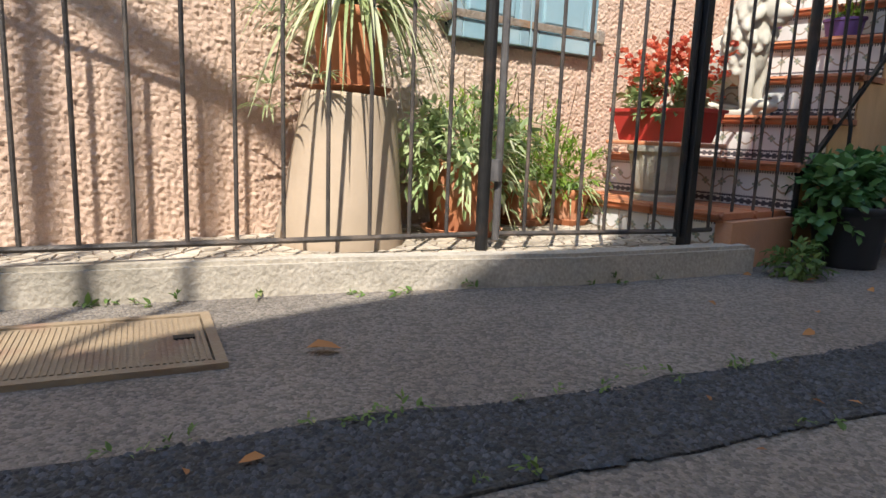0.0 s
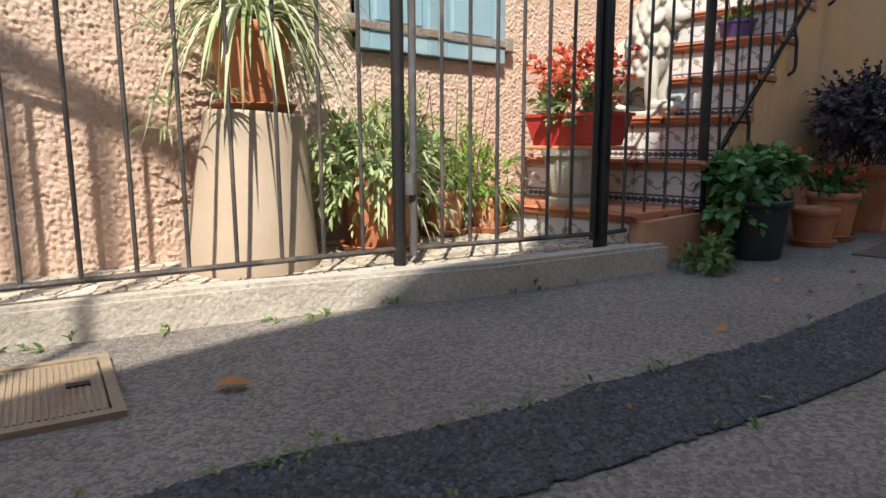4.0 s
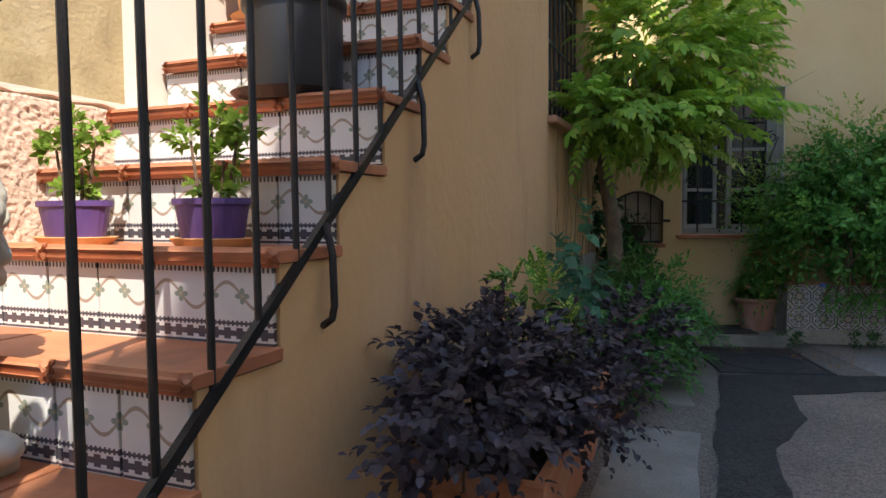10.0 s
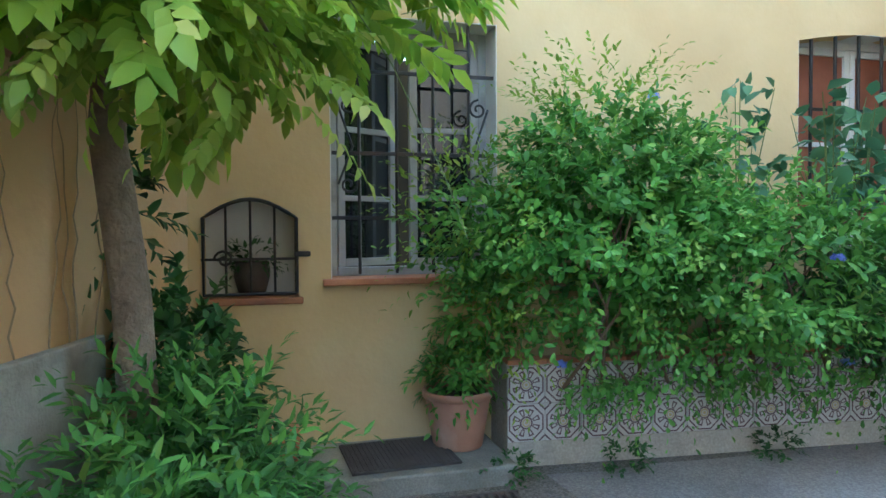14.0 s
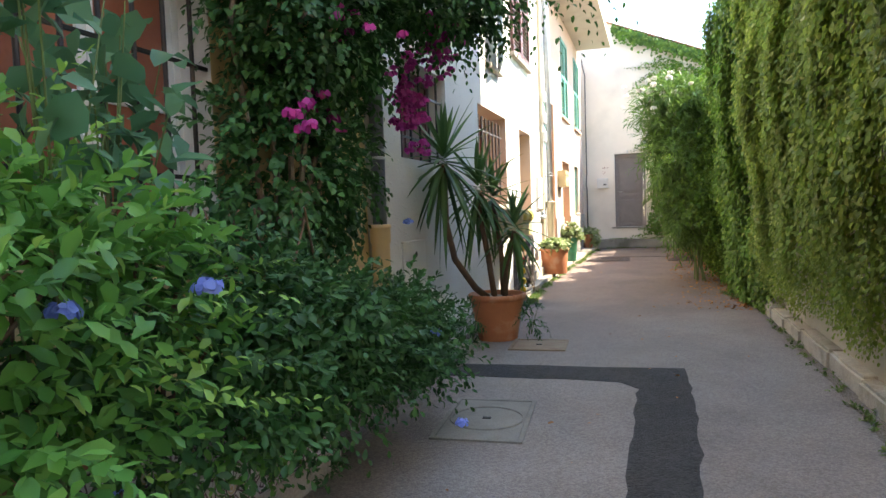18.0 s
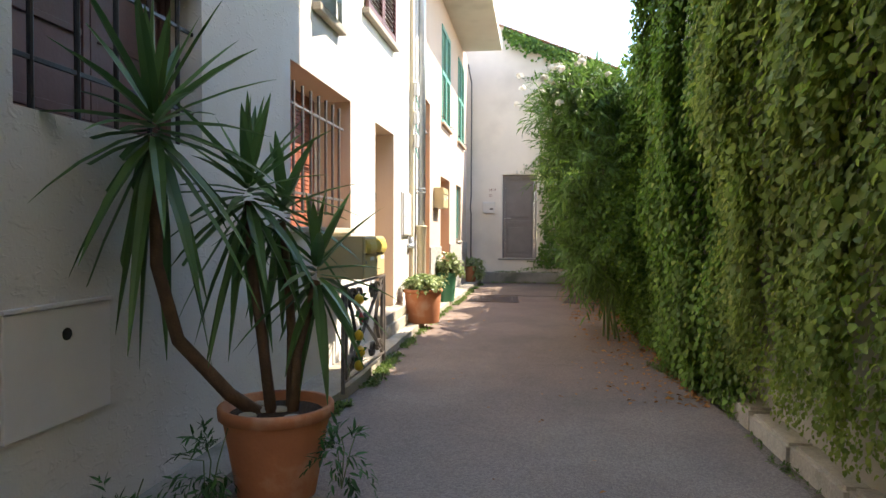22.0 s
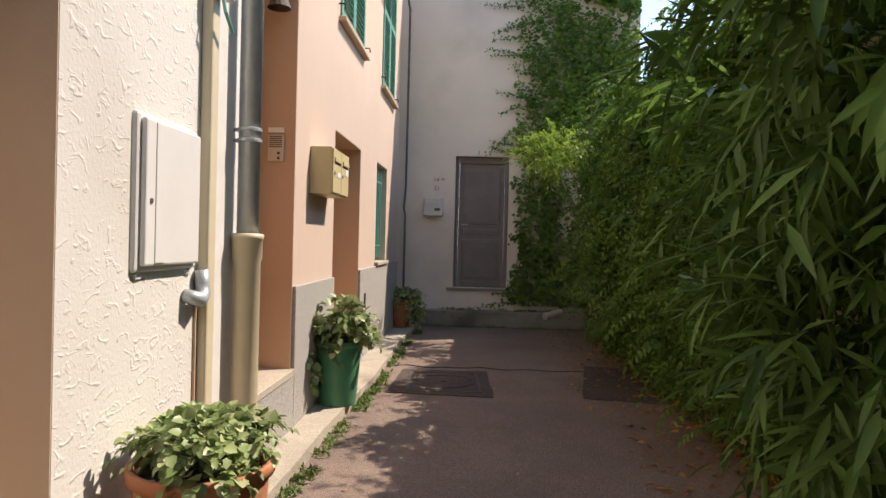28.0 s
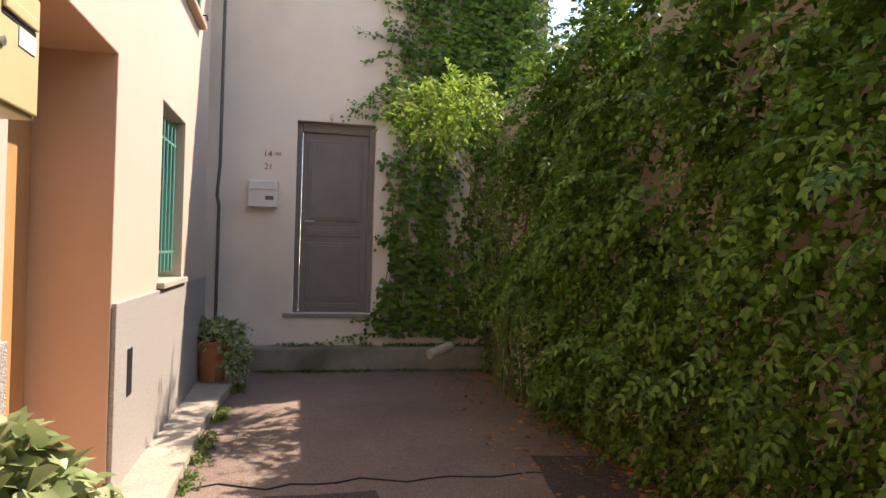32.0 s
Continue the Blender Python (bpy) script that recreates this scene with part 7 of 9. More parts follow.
def star_material():
    """Glazed tile with a ringed eight-point star in plum on off-white, from the tile's own coordinates."""
    m = bpy.data.materials.new("star_pattern_tile")
    m.use_nodes = True
    nt = m.node_tree
    nd, lk = nt.nodes, nt.links
    bs = nd["Principled BSDF"]
    bs.inputs["Roughness"].default_value = 0.25
    tc = nd.new("ShaderNodeTexCoord")
    spx = nd.new("ShaderNodeSeparateXYZ")
    lk.new(tc.outputs["Object"], spx.inputs[0])

    def op(kind, a, b=None):
        n = nd.new("ShaderNodeMath")
        n.operation = kind
        for i, v in enumerate((a, b)):
            if v is None:
                continue
            if isinstance(v, (int, float)):
                n.inputs[i].default_value = v
            else:
                lk.new(v, n.inputs[i])
        return n.outputs[0]

    X, Z = spx.outputs[0], spx.outputs[2]
    r = op("SQRT", op("ADD", op("MULTIPLY", X, X), op("MULTIPLY", Z, Z)))
    a = op("ARCTAN2", Z, X)

    def ring(v, w):
        return op("LESS_THAN", op("ABSOLUTE", op("SUBTRACT", r, v)), w)

    wedge = op("LESS_THAN", op("ABSOLUTE", op("SUBTRACT", op("FRACT", op("MULTIPLY", a, 8 / (2 * math.pi))), 0.5)), 0.26)
    star = op("MULTIPLY", wedge, op("MULTIPLY", op("GREATER_THAN", r, 0.030), op("LESS_THAN", r, 0.062)))
    inner = op("MULTIPLY", op("LESS_THAN", op("ABSOLUTE", op("SUBTRACT", op("FRACT", op("MULTIPLY", a, 8 / (2 * math.pi))), 0.5)), 0.12), op("MULTIPLY", op("GREATER_THAN", r, 0.036), op("LESS_THAN", r, 0.055)))
    ax, az = op("ABSOLUTE", X), op("ABSOLUTE", Z)
    octo = op("MAXIMUM", op("MAXIMUM", ax, az), op("MULTIPLY", op("ADD", ax, az), 0.7071))
    edge = op("LESS_THAN", op("ABSOLUTE", op("SUBTRACT", octo, 0.0735)), 0.0034)
    corner = op("LESS_THAN", op("ABSOLUTE", op("SUBTRACT", op("ADD", ax, az), 0.138)), 0.005)
    dark = op("MAXIMUM", op("MAXIMUM", op("SUBTRACT", star, inner), ring(0.025, 0.0035)), op("MAXIMUM", edge, corner))
    core = op("MAXIMUM", op("LESS_THAN", r, 0.007), ring(0.0155, 0.003))

    def mix(fac, c1, c2):
        n = nd.new("ShaderNodeMix")
        n.data_type = "RGBA"
        lk.new(fac, n.inputs["Factor"])
        for key, v in (("A", c1), ("B", c2)):
            if isinstance(v, tuple):
                n.inputs[key].default_value = (*v, 1)
            else:
                lk.new(v, n.inputs[key])
        return n.outputs["Result"]

    geo = nd.new("ShaderNodeNewGeometry")
    nz = nd.new("ShaderNodeTexNoise")
    nz.inputs["Scale"].default_value = 9
    lk.new(geo.outputs["Position"], nz.inputs["Vector"])
    base = mix(nz.outputs["Fac"], (0.46, 0.42, 0.37), (0.58, 0.54, 0.49))
    col = mix(dark, base, (0.15, 0.095, 0.10))
    col = mix(core, col, (0.45, 0.34, 0.18))
    lk.new(col, bs.inputs["Base Color"])
    return m


M_STAR = star_material()
bm = B()
bx(bm, -0.0815, 0.0815, 0.0, 0.011, -0.0815, 0.0815, 0.0015)
star_me = bpy.data.meshes.new("wall_tile")
bm.to_mesh(star_me)
bm.free()
star_me.materials.append(M_STAR)
bm = B()
bx(bm, -0.095, 0.095, -0.075, 0.022, 0, 0.022, 0.005)
cap_me = bpy.data.meshes.new("cap_tile")
bm.to_mesh(cap_me)
bm.free()
cap_me.materials.append(M_TERRATILE)


def planter_pieces():
    for i in range(int(PLEN / 0.18)):
        for j in range(2):
            put_mesh("wall_tile", star_me, None, planter, "", Matrix.Translation((-0.0905 - 0.18 * i, -0.0118, 0.2045 + 0.177 * j)) @ Matrix.Diagonal((1.09, 1, 1.07, 1)))
    for i in range(int(PLEN / 0.194)):
        put_mesh("cap_tile", cap_me, None, planter, "", Matrix.Translation((-0.097 - 0.194 * i, -0.02, 0.4755)))


# plumbago that fills the planter
rng = np.random.default_rng(61)
pl = plant("plumbago_bush", pose(-8.6, 1.6, 0.4), "large green plumbago bush with pale blue flowers overflowing a planter", "bush")
off = np.array([8.6, -1.6, -0.4])


def shift(lumps):
    return [(tuple(np.asarray(c) + off), r, s) for c, r, s in lumps]


bush(pl, rng, shift([((-8.60, 1.15, 1.02), (0.42, 0.78, 0.46), 0.30), ((-8.50, 1.95, 0.88), (0.46, 0.85, 0.44), 0.34), ((-8.65, 1.30, 1.36), (0.27, 0.62, 0.34), 0.16)]) , 1750, 0.22, 12, 0.056, 0.50, L_PLUMBAGO, 0.28, 0.45, 0.35, spread=1.15, jitter=0.6, near=0.36, far=0.5)
bush(pl, rng, shift([((-8.55, 1.15, 1.05), (0.50, 0.86, 0.52), 0.5), ((-8.46, 1.95, 0.90), (0.52, 0.9, 0.48), 0.5)]), 130, 0.34, 13, 0.034, 0.50, L_SHOOT, 0.40, 0.55, 0.75, "shoot_leaves", 1.1, 0.5, near=0.36, far=0.5)
bush(pl, rng, shift([((-8.70, 1.30, 1.65), (0.20, 0.42, 0.22), 0.5), ((-8.70, 0.62, 1.15), (0.18, 0.28, 0.32), 0.4), ((-8.66, 0.75, 0.7), (0.16, 0.2, 0.25), 0.25)]), 170, 0.30, 10, 0.040, 0.42, L_YELLOWGREEN, 0.25, 0.6, 0.2)
# Same bush further in: deep shade put into a darker leaf green.
bush(pl, rng, shift([((-8.42, 3.35, 0.66), (0.32, 0.55, 0.30), 0.6), ((-8.45, 2.75, 0.76), (0.34, 0.55, 0.34), 0.45), ((-8.42, 4.15, 0.42), (0.34, 0.55, 0.38), 0.5)]), 950, 0.20, 11, 0.046, 0.5, L_DARKGREEN, 0.3, 0.45, 0.3, spread=1.15, jitter=0.6, near=0.36, far=0.5)
stems(pl, [[(rng.uniform(-0.05, 0.1), y, 0.0), (rng.uniform(-0.1, 0.2), y + rng.uniform(-0.2, 0.2), 0.35), (rng.uniform(-0.1, 0.3), y + rng.uniform(-0.4, 0.4), 0.75)] for y in np.linspace(-0.6, 1.9, 26)], 0.009, 0.004, M_STEM)
blossoms(pl, rng, [tuple(np.asarray(c) + off) for c in ((-8.10, 1.99, 0.97), (-8.02, 2.25, 0.98), (-8.32, 3.64, 0.78), (-8.14, 3.98, 0.57), (-7.98, 3.81, 0.22), (-8.58, 4.85, 1.06), (-8.70, 1.05, 0.47), (-8.50, 2.46, 0.44), (-8.75, 1.55, 1.73), (-8.36, 4.6, 0.36))], 0.034, 46, 0.020, P_BLUE)
bush(pl, rng, shift([((-8.52, 1.5, 0.36), (0.05, 0.75, 0.14), 0.6), ((-8.42, 2.7, 0.34), (0.05, 0.6, 0.14), 0.4)]), 150, 0.18, 9, 0.042, 0.5, L_PLUMBAGO, 0.9, -0.2, 0.2, "trailing_leaves", near=0.36, far=0.5)
# Low leaves there also carry the shade in their darker green.
bush(pl, rng, shift([((-8.36, 3.45, 0.26), (0.16, 0.6, 0.26), 0.6), ((-8.40, 4.1, 0.25), (0.24, 0.5, 0.26), 0.4)]), 170, 0.18, 9, 0.042, 0.5, L_DARKGREEN, 0.6, 0.1, 0.2, "shaded_low_leaves", near=0.36, far=0.5)
# trailing weeds at the planter's foot
for y in (0.75, 1.3, 2.1, 2.9, 3.6):
    wd = plant("weed_clump", pose(-8.55 + 0.02 * y - 0.05, y, 0), "small green weeds at the foot of the planter")
    bush(wd, rng, [((0, 0, 0.06), (0.08, 0.14, 0.08), 1.0)], 34, 0.07, 7, 0.028, 0.5, L_DARKGREEN, 0.5, 0.5, 0.1)

for x, y, z, hgt, k in ((-8.62, 2.62, 0.45, 1.32, 11), (-8.78, 2.05, 0.45, 1.45, 5), (-8.50, 2.35, 0.45, 1.28, 8)):
    sd_ = plant("planter_seedling", pose(x, y, z), "tall blue-green seedling growing out of the planter", "shrub")
    tips = [(rng.normal() * 0.12, rng.normal() * 0.16, hgt * rng.uniform(0.72, 1.0)) for _ in range(k)]
    stems(sd_, [[(0, 0, -0.05), (t[0] * 0.3, t[1] * 0.3, t[2] * 0.55), t] for t in tips], 0.005, 0.002, M_GREENSTEM)
    cc = np.array([np.array(t) * f for t in tips for f in (0.72, 0.82, 0.91, 1.0)])
    dd = rng.normal(size=cc.shape) * [1, 1, 0.25] + [0.3, 0, 0.05]
    foliage(sd_, sprigs(rng, cc, dd, 0.09, 3, 0.105, 0.62, 0.4, 0.9, 0.4), L_BLUEGREEN)

# ---------- wisteria in the corner ----------
tree = plant("wisteria", pose(-8.22, -0.57, 0), "old wisteria with a leaning trunk and a drooping leafy crown", "tree")
bm = B()
tube(bm, [(0.24, -0.03, 0), (0.21, -0.05, 0.4), (0.18, -0.075, 0.9), (0.13, -0.145, 1.4), (0.10, -0.13, 1.7), (0.06, -0.05, 2.1)], 0.062, 12, 0.048)
part("trunk", bm, M_BARK, tree, "", None, True)
limbs = []
for k in range(9):
    a = k * 0.7
    limbs.append([(-0.05, -0.06, 1.5 + 0.05 * k), (0.35 * math.cos(a), 0.3 * math.sin(a) + 0.1, 1.85 + 0.03 * k), (0.75 * math.cos(a) + 0.1, 0.55 * math.sin(a) + 0.2, 1.95 + 0.05 * k)])
stems(tree, limbs, 0.022, 0.008, M_BARK, "limb")
off = np.array([8.22, 0.57, 0.0])
bush(tree, rng, shift([((-7.95, -0.25, 2.16), (0.70, 0.50, 0.36), 0.40), ((-8.35, 0.05, 2.22), (0.48, 0.42, 0.34), 0.22), ((-7.6, -0.50, 2.20), (0.45, 0.35, 0.40), 0.28), ((-7.9, -0.1, 2.6), (0.8, 0.6, 0.30), 0.15)]), 430, 0.28, 16, 0.074, 0.46, L_WISTERIA, 0.28, 0.25, 0.35, make=pinnate)
bush(tree, rng, shift([((-7.62, -0.20, 1.72), (0.50, 0.40, 0.12), 0.6), ((-7.45, -0.55, 1.66), (0.32, 0.32, 0.16), 0.9), ((-7.15, -0.86, 1.66), (0.24, 0.12, 0.12), 0.4)]), 105, 0.26, 16, 0.072, 0.46, L_WISTERIA, 0.26, 0.15, 0.3, "front_leaves", make=pinnate)
bush(tree, rng, shift([((-7.36, -0.50, 1.54), (0.26, 0.26, 0.08), 0.6), ((-7.48, -0.25, 1.46), (0.18, 0.14, 0.07), 0.4), ((-7.15, -0.82, 1.62), (0.16, 0.08, 0.06), 0.2), ((-7.55, -0.62, 1.80), (0.35, 0.22, 0.16), 0.9)]), 42, 0.22, 14, 0.060, 0.50, L_PALEVINE, 0.4, 0.05, 0.2, "pale_leaves", make=pinnate)
bush(tree, rng, shift([((-8.30, -0.52, 0.62), (0.22, 0.20, 0.40), 0.5), ((-8.42, -0.75, 1.15), (0.12, 0.12, 0.35), 0.25), ((-8.4, -0.55, 0.4), (0.3, 0.25, 0.35), 0.5)]), 230, 0.16, 9, 0.06, 0.6, L_DARKGREEN, 0.6, 0.2, 0.2, "ivy_leaves")
stems(tree, [[(0.02, 0.0, 2.0), (0.5, 0.0, 2.0), (0.9, -0.03, 1.85), (1.15, 0.0, 1.65)], [(0.1, 0.05, 1.95), (0.5, 0.2, 1.85), (0.85, 0.35, 1.5)]], 0.012, 0.004, M_BARK, "limb")
stems(tree, [[(0.6, 0.5, 1.75), (0.75, 0.62, 1.5), (0.9, 0.72, 1.2), (0.98, 0.74, 1.08)], [(0.2, 0.75, 1.8), (0.1, 1.0, 1.9), (0.1, 1.3, 2.05)]], 0.002, 0.001, M_GREENSTEM, "tendril")

# ---------- bougainvillea at the corner of the ochre house ----------
bg = plant("bougainvillea", pose(-8.86, 4.0, 0.4), "bougainvillea climbing the wall with magenta bracts", "climbing plant")
off = np.array([8.86, -4.0, -0.4])
tr_ = []
for k in range(6):
    y = 3.75 + 0.11 * k
    tr_.append([tuple(np.array((-8.92 + 0.02 * k, y, 0.42)) + off), tuple(np.array((-8.86, y + 0.05 * math.sin(k), 1.2)) + off), tuple(np.array((-8.84, y + 0.12 * k - 0.2, 1.9)) + off), tuple(np.array((-8.65, y + 0.25 * k - 0.3, 2.45)) + off)])
stems(bg, tr_, 0.020, 0.009, M_BARK, "stem")
bush(bg, rng, shift([((-8.78, 4.10, 2.12), (0.30, 0.75, 0.50), 0.6), ((-8.72, 4.55, 2.45), (0.40, 0.80, 0.34), 0.35), ((-8.82, 3.9, 1.35), (0.20, 0.60, 0.65), 0.4), ((-8.84, 4.55, 1.45), (0.13, 0.30, 0.6), 0.13), ((-8.40, 5.05, 2.42), (0.42, 0.55, 0.25), 0.35)]), 1250, 0.20, 10, 0.05, 0.6, L_DARKGREEN, 0.6, 0.2, 0.3)
bush(bg, rng, shift([((-8.12, 5.1, 2.52), (0.3, 0.5, 0.12), 0.6), ((-7.75, 5.3, 2.62), (0.25, 0.3, 0.1), 0.4)]), 80, 0.34, 11, 0.05, 0.55, L_DARKGREEN, 0.9, 0.1, 0.3, "hanging_leaves")
heads = []
for c, r, k in (((-8.60, 5.00, 1.75), (0.10, 0.17, 0.30), 58), ((-8.50, 5.25, 2.12), (0.14, 0.24, 0.22), 60), ((-8.48, 3.45, 1.44), (0.06, 0.08, 0.12), 5), ((-8.66, 4.0, 1.62), (0.06, 0.12, 0.12), 7), ((-8.55, 4.4, 2.0), (0.2, 0.5, 0.2), 12)):
    for _ in range(k):
        heads.append(tuple(np.array(c) + np.clip(rng.normal(size=3), -1.6, 1.6) * np.array(r) * 0.55 + off))
blossoms(bg, rng, heads, 0.036, 14, 0.034, P_PINK)


# ---------- downpipe between the ochre and the white house ----------
def downpipe(name, m, z_join, z_top, r_up, r_low, label, out=0.07, foot=M_PVC, metal=M_ZINC):
    d_ = thing(name, m, label, "downpipe")
    bm = B()
    tube(bm, [(0, out, z_join - 0.02), (0, out, z_top)], r_up, 16)
    part("upper_pipe", bm, metal, d_, "grey zinc pipe", None, True)
    bm = B()
    lathe(bm, [(r_low, 0.0), (r_low, z_join - 0.10), (r_low * 1.12, z_join - 0.09), (r_low * 1.12, z_join), (r_low * 1.2, z_join + 0.004), (r_low * 1.2, z_join + 0.025), (r_up * 1.05, z_join + 0.03)], 20, (0, out))
    part("lower_pipe", bm, foot, d_, "cast pipe with a socket", None, True)
    for z in (z_join + 0.45, z_join + 0.5, z_top - 0.6):
        bm = B()
        lathe(bm, [(r_up * 1.0, z), (r_up * 1.14, z + 0.004), (r_up * 1.14, z + 0.016), (r_up, z + 0.02)], 18, (0, out))
        bx(bm, -0.008, 0.008, 0, out, z + 0.002, z + 0.018)
        part("collar", bm, M_ZINC, d_)
    return d_


# This pipe stands in shade and gets the darkened zinc.
downpipe("downpipe", AM @ Matrix.Translation((-5.20, 0, 0)), 1.02, 7.3, 0.047, 0.060, "grey zinc downpipe with an ochre foot at the house corner", 0.09, M_OCHRE2, M_PIPESHADE)


# ---------- white house ----------
ha = (-WA[1], -WA[0], WA[2], WA[3])
casement("window_3", AM, ha, 0.16, "small dark brown window with closed shutters", (0, 0), M_BROWNSHUT, M_BROWNSHUT, (0.5,))
gr = thing("window_grille", AM, "dark iron bars over a small window", "window grille")
bars(gr, E3, ha[0] + 0.02, ha[1] - 0.02, ha[2], ha[3], 5, 0.011, (1.72, 2.1), M_IRON, -0.05)
mc = thing("meter_door", AM @ Matrix.Translation((-6.06, 0, 0.69)), "cream metal meter door set in the white wall", "meter box")
bm = B()
bx(bm, -0.255, 0.255, 0.0, 0.014, -0.205, 0.195, 0.004)
part("door", bm, M_WHITEPLASTIC, mc)
bm = B()
bx(bm, -0.265, 0.265, 0.0, 0.024, 0.197, 0.212, 0.003)
part("top_strip", bm, M_WHITEPLASTIC, mc)
bm = B()
lathe(bm, [(0.022, 0.0), (0.022, 0.004), (0, 0.005)], 16)
part("lock_hole", bm, M_DARK, mc, "", Matrix.Translation((-0.02, 0.014, 0.10)) @ Matrix.Rotation(radians(-90), 4, "X"))

hb = (-WB[1], -WB[0], WB[2], WB[3])
lining("reveal", AM, hb, 0.42, M_TAN, "tan painted window reveal", True)
bm = B()
bx(bm, hb[0] - 0.01, hb[1] + 0.01, -0.4, 0.035, hb[2] - 0.045, hb[2] + 0.002, 0.008)
tagged(part("window_sill", bm, M_CONCRETE, None, "", AM), "pale stone window sill", "window sill", "", "structure")
for k in range(2):
    a = hb[0] + 0.10 + k * (hb[1] - hb[0] - 0.11) / 2
    w = (hb[1] - hb[0] - 0.11) / 2 - 0.004
    sh = thing("window_shutter", AM @ Matrix.Translation((a, -0.33, hb[2] + 0.006)), "red-brown louvred wooden shutter behind iron bars, closed", "shutter", "red-brown shutters")
    H = hb[3] - hb[2] - 0.015
    bm = B()
    bx(bm, 0, 0.06, 0, 0.035, 0, H, 0.004)
    bx(bm, w - 0.06, w, 0, 0.035, 0, H, 0.004)
    for z in (0, H * 0.48, H - 0.07):
        bx(bm, 0.06, w - 0.06, 0.001, 0.034, z, z + 0.07, 0.003)
    part("frame", bm, M_REDSHUT, sh)
    for i in range(26):
        z = 0.09 + i * (H - 0.14) / 26
        bm = B()
        bx(bm, 0.06, w - 0.06, -0.006, 0.006, -0.030, 0.030, 0.003)
        part("slat", bm, M_REDSHUT, sh, "", Matrix.Translation((0, 0.016, z)) @ Matrix.Rotation(radians(12), 4, "X"))
gr = thing("window_grille", AM, "grey iron window grille with long upright bars", "window grille")
bars(gr, E3, hb[0] + 0.10, hb[1] - 0.10, hb[2] + 0.10, hb[3] - 0.10, 7, 0.012, (1.42, 2.03), M_GREYIRON, -0.05)

# pair of letter boxes and an iron railing under the window
lb = thing("letter_boxes", AM @ Matrix.Translation((-9.40, 0.0, 0.795)), "pair of dull yellow metal letter boxes on the railing", "letter box")
# Case takes the shaded yellow, its doors the lit one.
bm = B()
bx(bm, 0.0, 0.655, 0.0, 0.355, 0.0, 0.32, 0.006)
part("case", bm, M_BOXSHADE, lb)
for k in range(2):
    a, b = 0.008 + 0.325 * k, 0.318 + 0.325 * k
    bm = B()
    bx(bm, a, b, 0.3555, 0.366, 0.008, 0.312, 0.004)
    door = part("door", bm, M_BOXYELLOW, lb, "yellow letter box door")
    bm = B()
    prism(bm, [(a + 0.012, 0.215), (a + 0.012, 0.296), (b - 0.012, 0.296), (b - 0.012, 0.215)], 0.366, 0.372)
    for q in range(9):
        f = q / 8
        bulge = 0.026 * math.sin(math.pi * (0.15 + 0.7 * f))
        tube(bm, [(a + 0.014, 0.372, 0.285 - 0.085 * f), (a + 0.06, 0.368 + bulge, 0.280 - 0.085 * f), (b - 0.06, 0.368 + bulge, 0.280 - 0.085 * f), (b - 0.014, 0.372, 0.285 - 0.085 * f)], 0.0075, 6)
    part("flap", bm, M_LEMONPAINT, door, "glossy yellow bulging flap")
    bm = B()
    bx(bm, a + 0.03, b - 0.03, 0.3665, 0.368, 0.184, 0.196)
    part("slot", bm, M_DARK, door)
    bm = B()
    bx(bm, a + 0.03, a + 0.15, 0.3662, 0.369, 0.135, 0.165)
    part("name_label", bm, M_LABEL, door)
    bm = B()
    lathe(bm, [(0.011, 0), (0.011, 0.006), (0, 0.007)], 12)
    part("lock", bm, M_METALBUTTON, door, "", Matrix.Translation((b - 0.03, 0.366, 0.125)) @ Matrix.Rotation(radians(-90), 4, "X"))
ir = thing("iron_railing", AM @ Matrix.Translation((-9.40, 0.36, 0.0)), "low wrought iron railing with scrolls under the letter boxes", "railing")
W = 1.18
for x in (0, 0.07, W - 0.07, W):
    bm = B()
    bx(bm, x - 0.013, x + 0.013, -0.012, 0.012, 0.075 if x in (0, W) else 0.15, 0.785, 0.003)
    part("upright", bm, M_RAILIRON, ir)
for z in (0.15, 0.785):
    bm = B()
    bx(bm, -0.013, W + 0.013, -0.013, 0.013, z - 0.008, z + 0.008, 0.002)
    part("rail", bm, M_RAILIRON, ir)


def flat_bow(pts, w=0.026, t=0.006):
    """A flat iron strip bent along points in the plane of the railing."""
    bm_ = B()
    n_ = len(pts)
    rings_ = []
    for i_, (px, pz) in enumerate(pts):
        ax, az = pts[max(i_ - 1, 0)]
        cx_, cz_ = pts[min(i_ + 1, n_ - 1)]
        dx, dz = cx_ - ax, cz_ - az
        l_ = math.hypot(dx, dz) or 1.0
        ux, uz = -dz / l_ * t / 2, dx / l_ * t / 2
        rings_.append([bm_.verts.new(p_) for p_ in ((px + ux, -w / 2, pz + uz), (px + ux, w / 2, pz + uz), (px - ux, w / 2, pz - uz), (px - ux, -w / 2, pz - uz))])
    for a_, b_ in zip(rings_, rings_[1:]):
        for q_ in range(4):
            bm_.faces.new((a_[q_], a_[(q_ + 1) % 4], b_[(q_ + 1) % 4], b_[q_]))
    bm_.faces.new(rings_[0][::-1])
    bm_.faces.new(rings_[-1])
    return bm_


def curl(cx_, cz_, r_, a0, turn):
    return [(cx_ + r_ * (1 - 0.75 * f) * math.cos(a0 + turn * 2 * math.pi * 1.35 * f), cz_ + r_ * (1 - 0.75 * f) * math.sin(a0 + turn * 2 * math.pi * 1.35 * f)) for f in np.linspace(0, 1, 20)]


